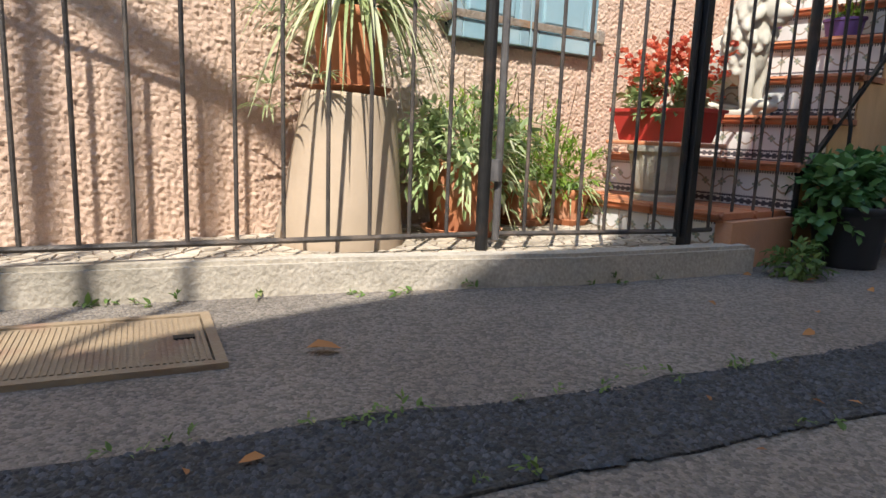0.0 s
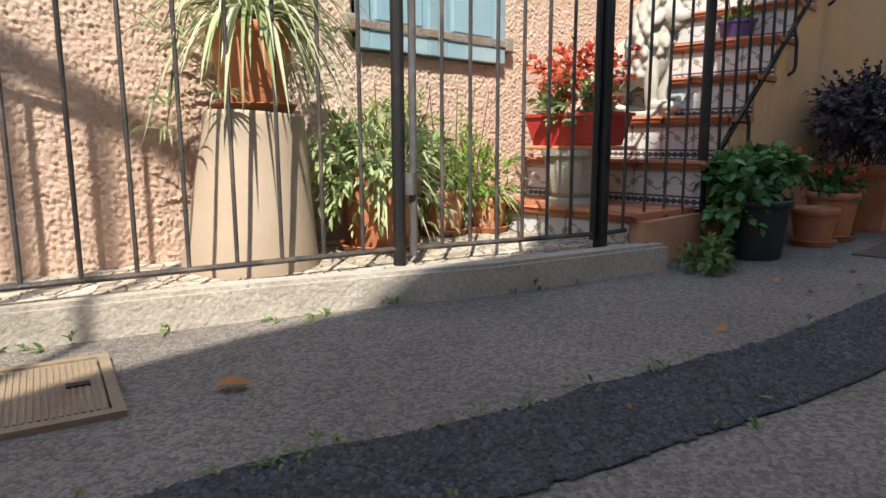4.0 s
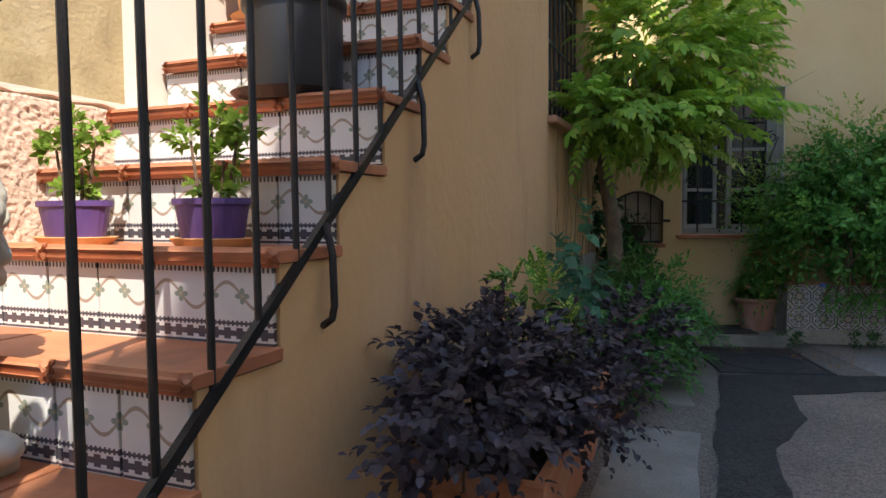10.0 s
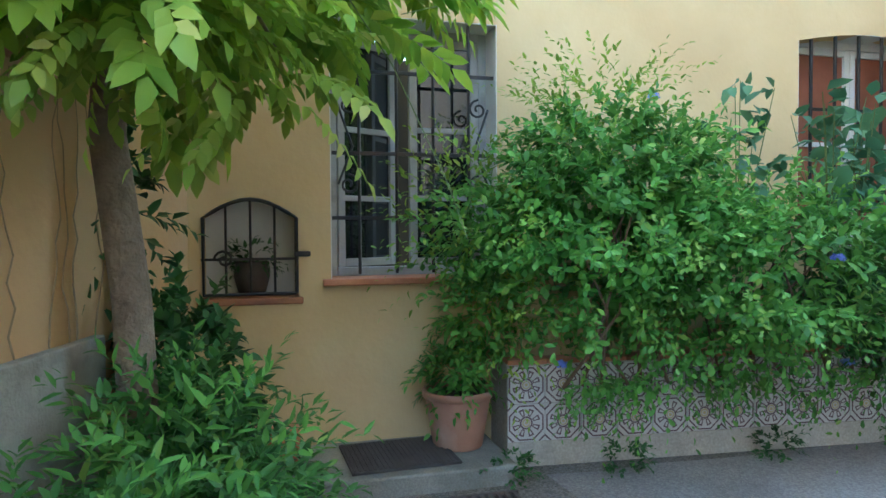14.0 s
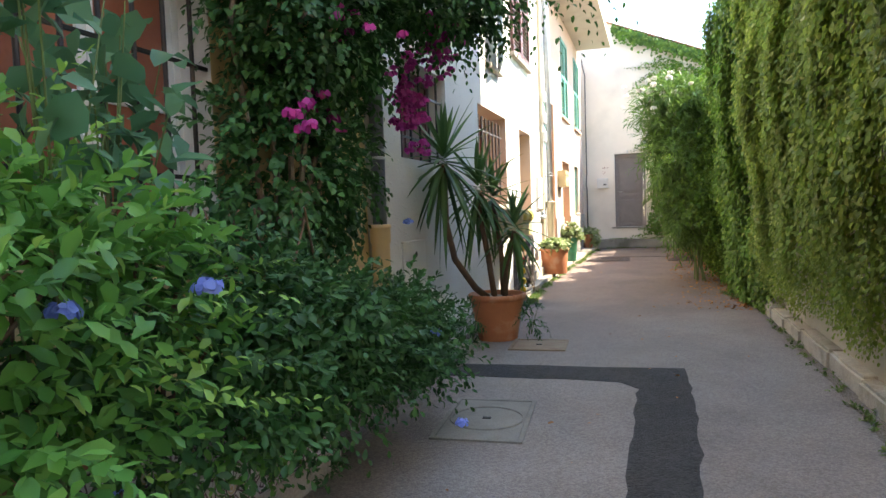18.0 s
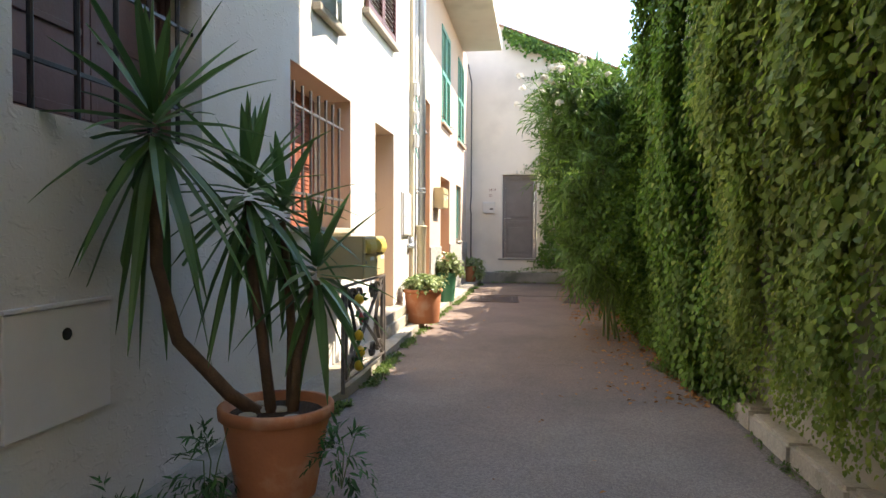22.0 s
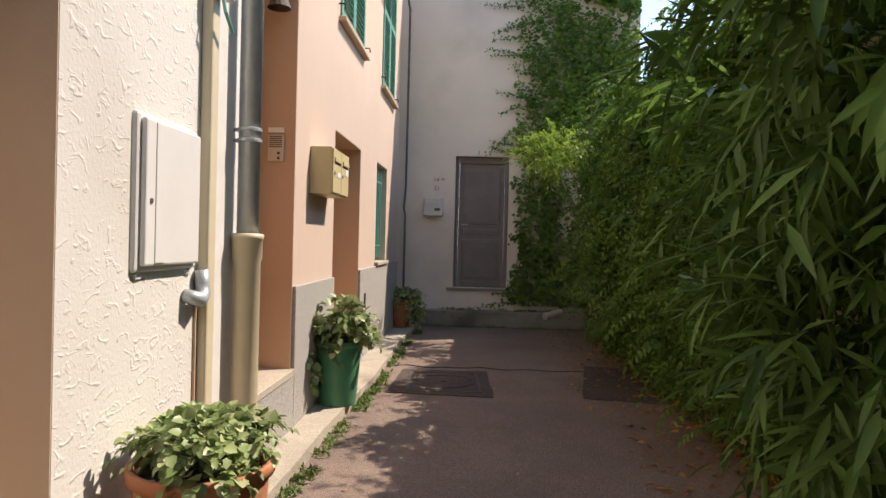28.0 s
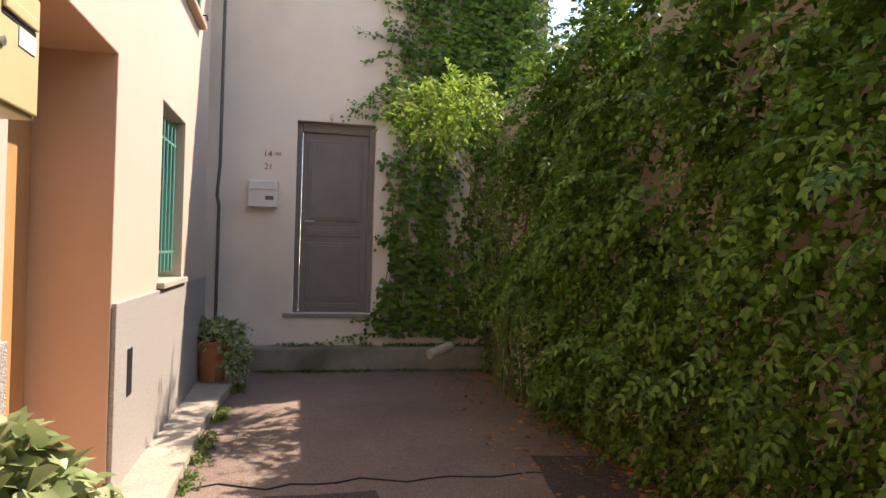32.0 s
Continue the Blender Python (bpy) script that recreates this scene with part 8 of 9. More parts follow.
for flip in (1, -1):
    def at(u, flip=flip):
        return W / 2 + flip * u

    # a long bow from the lower corner to the upper middle, and one that crosses it
    part("bow", flat_bow([(at(-0.50), 0.17), (at(-0.30), 0.30), (at(-0.08), 0.42), (at(0.14), 0.55), (at(0.36), 0.68), (at(0.50), 0.77)]), M_RAILIRON, ir)
    part("bow", flat_bow([(at(0.50), 0.22), (at(0.38), 0.34), (at(0.30), 0.47), (at(0.38), 0.60), (at(0.50), 0.72)]), M_RAILIRON, ir)
    for u, z, r_, a0, turn in ((-0.20, 0.685, 0.075, 0.0, 1), (0.36, 0.70, 0.065, math.pi, -1), (-0.20, 0.25, 0.075, 0.0, -1), (0.40, 0.25, 0.06, math.pi, 1), (0.0, 0.50, 0.05, math.pi / 2, 1)):
        part("scroll", flat_bow([(W / 2 + flip * (x_ - W / 2), z_) for x_, z_ in curl(W / 2 + u, z, r_, a0, turn)]), M_RAILIRON, ir)
gl = thing("lemon_garland", AM @ Matrix.Translation((-8.47, 0.385, 0.0)), "hanging garland of artificial lemons and leaves", "garland")
rng = np.random.default_rng(71)
for k, z in enumerate((0.68, 0.55, 0.43, 0.31, 0.22)):
    if k % 2 == 0 or k == 3:
        bm = B()
        lathe(bm, [(0, -0.045), (0.008, -0.04), (0.03, -0.02), (0.034, 0.0), (0.028, 0.022), (0.008, 0.042), (0, 0.046)], 16)
        part("lemon", bm, M_LEMON, gl, "yellow lemon", Matrix.Translation((0.02 * (-1) ** k, 0.02, z)) @ Matrix.Rotation(0.4 * (-1) ** k, 4, "Y"), True)
    else:
        bm = B()
        lathe(bm, [(0, -0.06), (0.014, -0.03), (0.02, 0.0), (0.01, 0.03), (0, 0.035)], 12)
        part("pepper", bm, M_REDPLASTIC, gl, "small red pepper", Matrix.Translation((-0.02, 0.025, z)), True)
    p = np.array([(0, 0.01, z)] * 6)
    d_ = rng.normal(size=(6, 3))
    foliage(gl, (p, d_, rng.normal(size=(6, 3)), np.full(6, 0.075), np.full(6, 0.03)), L_DARKGREEN, "leaf_tuft")

# door recess
h3 = (-D3[1], -D3[0], D3[2], D3[3])
lining("reveal", AM, h3, 0.42, M_TAN, "tan painted door reveal", True)
dr = thing("door_1", AM, "tan wooden house door deep in its recess", "door", "", "structure")
bm = B()
bx(bm, h3[0] + 0.005, h3[1] - 0.005, -0.40, -0.36, h3[2], h3[3] - 0.005)
for a, b in ((0.62, 0.95), (1.05, 2.1)):
    bx(bm, h3[0] + 0.12, h3[1] - 0.12, -0.362, -0.352, h3[2] + a - 0.5, h3[2] + b - 0.4, 0.006)
part("door_leaf", bm, M_TAN, dr)
bm = B()
bx(bm, h3[0] - 0.10, h3[1] + 0.05, -0.42, 0.13, 0.205, h3[2] + 0.002, 0.006)
tagged(part("threshold", bm, M_CONCRETE, None, "", AM), "pale stone door threshold", "step", "", "structure")
bm = B()
bx(bm, h3[0] - 0.12, h3[1] + 0.07, 0.0, 0.15, 0.07, 0.203, 0.008)
tagged(part("step", bm, M_CONCRETE, None, "", AM), "low concrete step before the door", "step", "", "structure")
ic = thing("intercom", AM @ Matrix.Translation((h3[0] + 0.004, -0.24, 1.55)), "small grey intercom on the door reveal", "intercom")
bm = B()
bx(bm, 0.0, 0.02, -0.035, 0.035, -0.055, 0.055, 0.004)
part("case", bm, M_GREYIRON, ic)
bm = B()
bx(bm, 0.02, 0.024, -0.02, 0.02, -0.01, 0.03)
part("screen", bm, M_DARK, ic)

# electric cabinet, conduits, downpipe
eb = thing("electric_cabinet", AM @ Matrix.Translation((-12.07, -0.03, 1.10)), "white plastic electric meter cabinet on the white wall", "meter box")
bm = B()
bx(bm, -0.245, 0.245, 0.0, 0.05, -0.01, 0.545, 0.012)
part("frame", bm, M_WHITEPLASTIC, eb)
bm = B()
bx(bm, -0.222, 0.222, 0.05, 0.072, 0.012, 0.525, 0.008)
bx(bm, 0.08, 0.155, 0.07, 0.076, 0.02, 0.518, 0.004)
dd_ = part("door", bm, M_WHITEPLASTIC, eb)
bm = B()
lathe(bm, [(0.010, 0), (0.010, 0.004), (0, 0.005)], 10)
part("lock", bm, M_GREYIRON, dd_, "", Matrix.Translation((0.185, 0.072, 0.24)) @ Matrix.Rotation(radians(-90), 4, "X"))
for x in (-0.2, 0.2):
    bm = B()
    bx(bm, x - 0.02, x + 0.02, 0.0, 0.04, -0.035, -0.012, 0.004)
    part("foot", bm, M_WHITEPLASTIC, eb)
cp = thing("conduit_elbow", AM @ Matrix.Translation((-12.33, 0, 1.05)), "grey plastic conduit elbow below the cabinet", "pipe")
bm = B()
tube(bm, [(-0.02, 0.03, 0.03), (-0.02, 0.035, -0.03), (-0.01, 0.045, -0.07), (0.03, 0.05, -0.09), (0.07, 0.045, -0.08), (0.085, 0.0, -0.07)], 0.029, 12)
part("elbow", bm, M_ZINC, cp, "", None, True)
cv = thing("cable_duct", AM @ Matrix.Translation((-12.40, 0, 0)), "cream plastic cable duct running up the wall", "pipe")
bm = B()
bx(bm, -0.045, 0.035, 0.0, 0.05, 0.07, 6.2, 0.01)
part("duct", bm, M_PVC, cv)
bm = B()
bx(bm, 0.05, 0.058, 0.0, 0.012, 0.07, 1.0)
part("cable", bm, M_SALMON, cv)
bm = B()
bx(bm, -12.84, -12.47, 0.0, 0.03, 0.07, 6.2, 0.006)
tagged(part("corner_strip", bm, M_WHITEPAINT, None, "", AM), "smooth white corner strip of plaster", "wall", "", "structure")
downpipe("downpipe", AM @ Matrix.Translation((-12.68, 0.02, 0.07)), 1.14, 7.0, 0.05, 0.062, "zinc downpipe with a cream foot between two houses", 0.085)
for z in (2.32, 2.62, 2.98):
    bxo = thing("junction_box", AM @ Matrix.Translation((-12.42, 0.05, z)), "small grey electric junction box on the duct", "junction box")
    bm = B()
    bx(bm, -0.055, 0.055, 0.0, 0.06, -0.09, 0.09, 0.02)
    part("case", bm, M_WHITEPLASTIC, bxo)
    bm = B()
    tube(bm, [(0.03, 0.03, -0.09), (0.05, 0.05, -0.16), (-0.03, 0.05, -0.22)], 0.008, 6)
    part("cable", bm, M_GREENSHUT, bxo, "green cable")

# upper windows of the white house
for (y0, y1, z0, z1), mt_, lbl, tilt in (((10.1, 11.35, 3.25, 4.7), M_BROWNSHUT, "plum-brown louvred shutter of an upper window", 0), ((8.70, 9.25, 2.82, 4.2), M_BLUEGREY, "pale grey shutter leaf ajar at an upper window", 16)):
    nl = 2 if y1 - y0 > 1 else 1
    for k in range(nl):
        w = (y1 - y0) / nl - 0.008
        sh = thing("window_shutter", AM @ Matrix.Translation((-y1 + k * (y1 - y0) / nl, 0.012, z0)) @ Matrix.Rotation(radians(tilt), 4, "Z"), lbl, "shutter")
        H = z1 - z0
        bm = B()
        bx(bm, 0, 0.06, 0, 0.035, 0, H, 0.004)
        bx(bm, w - 0.06, w, 0, 0.035, 0, H, 0.004)
        for z in (0, H * 0.5, H - 0.07):
            bx(bm, 0.06, w - 0.06, 0.001, 0.034, z, z + 0.07, 0.003)
        part("frame", bm, mt_, sh)
        for i in range(26):
            bm = B()
            bx(bm, 0.06, w - 0.06, -0.02, 0.02, -0.004, 0.004)
            part("slat", bm, mt_, sh, "", Matrix.Translation((0, 0.016, 0.09 + i * (H - 0.16) / 26)) @ Matrix.Rotation(radians(-40), 4, "X"))
    bm = B()
    bx(bm, -y1 - 0.06, -y0 + 0.06, 0.0, 0.07, z0 - 0.07, z0 - 0.012, 0.01)
    tagged(part("window_sill", bm, M_CONCRETE, None, "", AM), "stone sill of an upper window", "window sill", "", "structure")

# ---------- peach house ----------
h4 = (-D4[1], -D4[0], D4[2], D4[3])
lining("reveal", PM, h4, 0.40, M_SALMON, "salmon painted door reveal", True)
dr = thing("door_2", PM, "varnished wooden house door with raised panels", "door", "", "structure")
x0, x1 = h4[0] + 0.005, h4[1] - 0.005
bm = B()
bx(bm, x0, x0 + 0.035, -0.29, -0.215, h4[2], h4[3] - 0.005, 0.006)
bx(bm, x1 - 0.035, x1, -0.29, -0.215, h4[2], h4[3] - 0.005, 0.006)
part("door_frame", bm, M_WOOD, dr)
bm = B()
bx(bm, x0 + 0.037, x1 - 0.037, -0.28, -0.24, h4[2] + 0.005, h4[3] - 0.01)
leaf = part("door_leaf", bm, M_WOOD, dr)
for a, b in ((0.05, 0.24), (0.255, 0.44), (0.455, 0.62)):
    bm = B()
    bx(bm, x0 + 0.05, x1 - 0.05, -0.242, -0.228, h4[2] + a, h4[2] + b, 0.006)
    part("panel", bm, M_WOOD, leaf)
for k in range(4):
    a = x0 + 0.05 + k * (x1 - x0 - 0.1) / 4
    bm = B()
    bx(bm, a, a + (x1 - x0 - 0.1) / 4 - 0.004, -0.242, -0.232, h4[2] + 0.66, h4[3] - 0.05, 0.003)
    part("board", bm, M_WOOD, leaf)
bm = B()
lathe(bm, [(0.028, 0), (0.03, 0.012), (0.018, 0.03), (0.026, 0.045), (0.012, 0.056), (0, 0.057)], 16)
part("door_knob", bm, M_BRASS, leaf, "round brass knob", Matrix.Translation((x0 + 0.38, -0.232, 1.50)) @ Matrix.Rotation(radians(-90), 4, "X"))
bm = B()
bx(bm, h4[0] - 0.02, h4[1] + 0.02, -0.40, 0.025, h4[2] - 0.04, h4[2] + 0.003, 0.005)
tagged(part("threshold", bm, M_CONCRETE, None, "", PM), "white stone door threshold", "step", "", "structure")
bm = B()
bx(bm, h4[0] - 0.01, h4[1] + 0.02, -0.1, 0.02, 0.07, h4[2] - 0.042)
tagged(part("dado", bm, M_DADO, None, "", PM), "grey pebbled render under the threshold", "wall", "", "structure")
ic = thing("intercom", PM @ Matrix.Translation((h4[0] + 0.005, -0.115, 1.78)), "metal door intercom with a speaker and two buttons", "intercom")
bm = B()
bx(bm, 0.0, 0.014, -0.05, 0.05, -0.10, 0.06, 0.004)
part("plate", bm, M_ALUPAINT, ic)
bm = B()
bx(bm, 0.0, 0.012, -0.05, 0.05, 0.072, 0.105, 0.004)
part("name_strip", bm, M_LABEL, ic)
for k in range(6):
    bm = B()
    bx(bm, 0.014, 0.0165, -0.038, 0.038, 0.045 - k * 0.012, 0.051 - k * 0.012)
    part("speaker_slot", bm, M_GREYIRON, ic)
for z in (-0.05, -0.08):
    bm = B()
    bx(bm, 0.014, 0.02, 0.01, 0.025, z - 0.007, z + 0.007, 0.002)
    part("button", bm, M_DARK, ic)
cn = thing("lamp_shade", PM @ Matrix.Translation((h4[0] + 0.012, -0.15, 2.62)), "small rusty metal lamp bracket over the door", "lamp")
bm = B()
lathe(bm, [(0.07, -0.05), (0.05, 0.0), (0.015, 0.03), (0, 0.03)], 14)
part("shade", bm, M_CASTIRON, cn, "", Matrix.Translation((0.08, 0.06, 0)))
bm = B()
tube(bm, [(0, 0, 0), (0.04, 0.03, 0.04), (0.08, 0.06, 0.03)], 0.008, 6)
part("arm", bm, M_CASTIRON, cn)

l2 = thing("letter_boxes", PM @ Matrix.Translation((-14.46, 0.0, 1.52)), "pair of cream yellow letter boxes on the peach wall", "letter box")
bm = B()
bx(bm, 0.0, 0.53, 0.0, 0.145, 0.0, 0.31, 0.006)
part("case", bm, M_BOXYELLOW, l2)
for k in range(2):
    a, b = 0.008 + 0.262 * k, 0.26 + 0.262 * k
    bm = B()
    bx(bm, a, b, 0.1455, 0.155, 0.01, 0.302, 0.004)
    door = part("door", bm, M_BOXYELLOW, l2)
    bm = B()
    bx(bm, a + 0.03, b - 0.03, 0.155, 0.165, 0.215, 0.245, 0.004)
    part("flap", bm, M_BOXYELLOW, door)
    bm = B()
    bx(bm, a + 0.03, b - 0.03, 0.1555, 0.157, 0.203, 0.213)
    part("slot", bm, M_DARK, door)
    bm = B()
    bx(bm, a + 0.03, a + 0.13, 0.1552, 0.158, 0.12 if k else 0.155, 0.155 if k else 0.20)
    part("name_label", bm, M_LABEL, door)
    bm = B()
    lathe(bm, [(0.012, 0), (0.012, 0.006), (0, 0.007)], 12)
    part("lock", bm, M_METALBUTTON, door, "", Matrix.Translation((b - 0.035, 0.155, 0.14)) @ Matrix.Rotation(radians(-90), 4, "X"))

h5 = (-D5[1], -D5[0], D5[2], D5[3])
lining("reveal", PM, h5, 0.42, M_SALMON, "salmon painted door reveal", True)
dr = thing("door_3", PM, "varnished plank door in a salmon recess", "door", "", "structure")
bm = B()
bx(bm, h5[0] + 0.005, h5[1] - 0.005, -0.38, -0.34, h5[2], h5[3] - 0.005)
leaf = part("door_leaf", bm, M_WOOD, dr)
for k in range(8):
    a = h5[0] + 0.04 + k * (h5[1] - h5[0] - 0.08) / 8
    bm = B()
    bx(bm, a, a + (h5[1] - h5[0] - 0.08) / 8 - 0.005, -0.342, -0.330, h5[2] + 0.03, h5[3] - 0.04, 0.003)
    part("board", bm, M_WOOD, leaf)
w5 = (-W5[1], -W5[0], W5[2], W5[3])
lining("reveal", PM, w5, 0.4, M_PEACH, "peach painted window reveal", True)
bm = B()
bx(bm, w5[0] - 0.03, w5[1] + 0.03, -0.2, 0.045, w5[2] - 0.035, w5[2] + 0.003, 0.006)
tagged(part("window_sill", bm, M_CONCRETE, None, "", PM), "grey stone window sill", "window sill", "", "structure")
casement("window_4", PM, w5, 0.22, "green wooden window behind green bars", (0, 0), M_GREENSHUT, M_GREENSHUT, (0.5,))
gr = thing("window_grille", PM, "green painted iron window bars", "window grille")
bars(gr, E3, w5[0] + 0.03, w5[1] - 0.03, w5[2] + 0.05, w5[3] - 0.05, 6, 0.012, (w5[2] + 0.18, w5[3] - 0.18), M_GREENSHUT, -0.06)
bm = B()
bx(bm, -16.12, -16.03, 0.0, 0.026, 0.47, 0.70)
vt = thing("vent_opening", PM, "small dark vent opening in the pebbled render", "vent")
part("opening", bm, M_DARK, vt)
for (y0, y1, z0, z1) in (G1, G2):
    for k in range(2):
        w = (y1 - y0) / 2 - 0.006
        sh = thing("window_shutter", PM @ Matrix.Translation((-y1 + k * (y1 - y0) / 2, -0.02, z0)), "faded green louvred wooden shutter, closed", "shutter", "green shutters")
        H = z1 - z0
        bm = B()
        bx(bm, 0, 0.055, 0, 0.035, 0, H, 0.004)
        bx(bm, w - 0.055, w, 0, 0.035, 0, H, 0.004)
        for z in (0, H * 0.5, H - 0.07):
            bx(bm, 0.055, w - 0.055, 0.001, 0.034, z, z + 0.07, 0.003)
        part("frame", bm, M_GREENSHUT, sh)
        for i in range(28):
            bm = B()
            bx(bm, 0.055, w - 0.055, -0.02, 0.02, -0.004, 0.004)
            part("slat", bm, M_GREENSHUT, sh, "", Matrix.Translation((0, 0.016, 0.09 + i * (H - 0.16) / 28)) @ Matrix.Rotation(radians(-40), 4, "X"))
    bm = B()
    bx(bm, -y1 - 0.05, -y0 + 0.05, -0.15, 0.06, z0 - 0.045, z0 - 0.004, 0.01)
    tagged(part("window_sill", bm, M_SALMON, None, "", PM), "thin brown window sill", "window sill", "", "structure")
    for yy in (y0 - 0.06, y1 + 0.06):
        bm = B()
        tube(bm, [(-yy, 0.0, z0 + 0.08), (-yy, 0.05, z0 + 0.08), (-yy, 0.055, z0 + 0.04)], 0.007, 6)
        tagged(part("shutter_hook", bm, M_IRON, None, "", PM), "small iron hook holding a green shutter", "hook")
# gutter pipe in the corner
gp_ = thing("corner_pipe", EM @ Matrix.Translation((-0.12, 0.06, 0)), "thin dark pipe running down the corner", "pipe")
bm = B()
tube(bm, [(0.0, 0.0, 0.25), (0, 0, 1.6), (0.02, 0, 1.7), (0.0, 0, 2.0), (0.0, 0, 4.6), (0.05, 0.1, 4.85), (0.05, 0.3, 4.95)], 0.016, 8)
part("pipe", bm, M_GREYIRON, gp_)

# ---------- end wall ----------
x0, x1 = -(DG[1] + 9), -(DG[0] + 9)
z0, z1 = DG[2], DG[3]
lining("reveal", EM, (x0, x1, z0, z1), 0.38, M_ENDWALL, "off-white door reveal")
dr = thing("door_4", EM, "grey painted panelled door, closed, above a step", "door", "", "structure")
bm = B()
bx(bm, x0 + 0.005, x0 + 0.06, -0.17, -0.09, z0 + 0.005, z1 - 0.005, 0.005)
bx(bm, x1 - 0.06, x1 - 0.005, -0.17, -0.09, z0 + 0.005, z1 - 0.005, 0.005)
bx(bm, x0 + 0.06, x1 - 0.06, -0.17, -0.09, z1 - 0.10, z1 - 0.005, 0.005)
part("door_frame", bm, M_GREYDOOR, dr)
bm = B()
bx(bm, x0 + 0.062, x1 - 0.062, -0.165, -0.125, z0 + 0.006, z1 - 0.102)
leaf = part("door_leaf", bm, M_GREYDOOR, dr)
for a, b in ((0.03, 0.10), (0.13, 0.72), (0.78, 0.88), (0.94, 1.76)):
    bm = B()
    bx(bm, x0 + 0.12, x1 - 0.12, -0.128, -0.114, z0 + a, z0 + b, 0.008)
    bx(bm, x0 + 0.15, x1 - 0.15, -0.116, -0.108, z0 + a + 0.03, z0 + b - 0.03, 0.004)
    part("panel", bm, M_GREYDOOR, leaf)
bm = B()
tube(bm, [(x1 - 0.11, -0.125, z0 + 0.93), (x1 - 0.11, -0.07, z0 + 0.93), (x1 - 0.20, -0.065, z0 + 0.93)], 0.010, 8)
part("door_handle", bm, M_METALBUTTON, leaf, "steel lever handle")
bm = B()
bx(bm, x0 - 0.03, x1 + 0.09, -0.1, 0.03, z0 - 0.035, z0 + 0.002, 0.005)
tagged(part("threshold", bm, M_OLDCONC, None, "", EM), "grey door threshold", "step", "", "structure")
ml = thing("letter_box", EM @ Matrix.Translation((-0.53, 0, 1.60)), "small white letter box on the end wall", "letter box")
bm = B()
bx(bm, -0.14, 0.14, 0.0, 0.10, 0.0, 0.26, 0.008)
part("case", bm, M_WHITEPLASTIC, ml)
bm = B()
bx(bm, -0.13, 0.13, 0.10, 0.112, 0.17, 0.25, 0.004)
part("flap", bm, M_WHITEPLASTIC, ml)
bm = B()
bx(bm, -0.10, -0.02, 0.10, 0.104, 0.07, 0.11)
part("name_label", bm, M_GREYIRON, ml)
lettering("house_number", "14", 0.085, EM @ Matrix.Translation((-0.56, 0.002, 2.105)) @ TW, M_REDWRITE, "red-brown painted house number 14 bis")
lettering("house_number", "BIS", 0.045, EM @ Matrix.Translation((-0.66, 0.002, 2.125)) @ TW, M_REDWRITE, "red-brown painted house number suffix")
lettering("house_number", "21", 0.085, EM @ Matrix.Translation((-0.57, 0.002, 1.98)) @ TW, M_REDWRITE, "red-brown painted house number 21")
lp = thing("door_lamp", EM @ Matrix.Translation((-(-7.83 + 9), 0.0, 2.52)), "bare bulb holder above the grey door", "lamp")
bm = B()
lathe(bm, [(0, 0.04), (0.02, 0.04), (0.02, -0.01), (0.014, -0.02), (0, -0.03)], 12, (0, 0.04))
part("holder", bm, M_WHITEPAINT, lp)

# ---------- pots along the pavement ----------
rng = np.random.default_rng(83)


def trailing(place, r1, h, material, label, lumps, shoots, leafmat, leaf, lw, plabel, r0=None, droop=0.6, saucer=False):
    pot("plant_pot", pose(*place), r0 or r1 * 0.78, r1, h, material, label, saucer=saucer, soil=0.92, rim=0.03)
    pl_ = plant("potted_plant", pose(*place), plabel)
    bush(pl_, rng, lumps, shoots, 0.11, 7, leaf, lw, leafmat, droop, 0.4, 0.1)
    stems(pl_, [[(0.02 * math.cos(a), 0.02 * math.sin(a), h * 0.9), (0.06 * math.cos(a), 0.06 * math.sin(a), h + 0.05), (0.12 * math.cos(a), 0.12 * math.sin(a), h + 0.1)] for a in (0.4, 1.7, 3.0, 4.2, 5.4)], 0.006, 0.003, M_GREENSTEM)
    return pl_


trailing((-8.72, 11.80, 0.076), 0.225, 0.40, M_TERRA, "big terracotta coloured pot on the pavement", [((0, 0.02, 0.48), (0.20, 0.23, 0.07), 1.0), ((0.08, -0.18, 0.42), (0.10, 0.08, 0.05), 0.10)], 200, L_SUCCULENT, 0.046, 0.85, "thick-leaved succulent filling a big pot", 0.19)
trailing((-8.77, 14.22, 0.076), 0.165, 0.45, M_GREENPOT, "tall green plastic pot on the pavement", [((0, 0, 0.53), (0.20, 0.20, 0.10), 0.5), ((0.05, -0.08, 0.63), (0.14, 0.12, 0.10), 0.2), ((-0.14, -0.14, 0.42), (0.09, 0.10, 0.22), 0.25), ((0.16, 0.02, 0.52), (0.08, 0.12, 0.08), 0.12)], 150, L_SUCCULENT, 0.066, 0.68, "leafy plant spilling over a green pot", 0.125)
trailing((-8.80, 18.45, 0.076), 0.135, 0.34, M_TERRA, "terracotta pot at the end of the pavement", [((0.02, 0, 0.42), (0.2, 0.2, 0.12), 0.6), ((0.18, -0.05, 0.26), (0.11, 0.12, 0.18), 0.5)], 160, L_SUCCULENT, 0.05, 0.62, "leafy plant trailing out of a terracotta pot", 0.10)

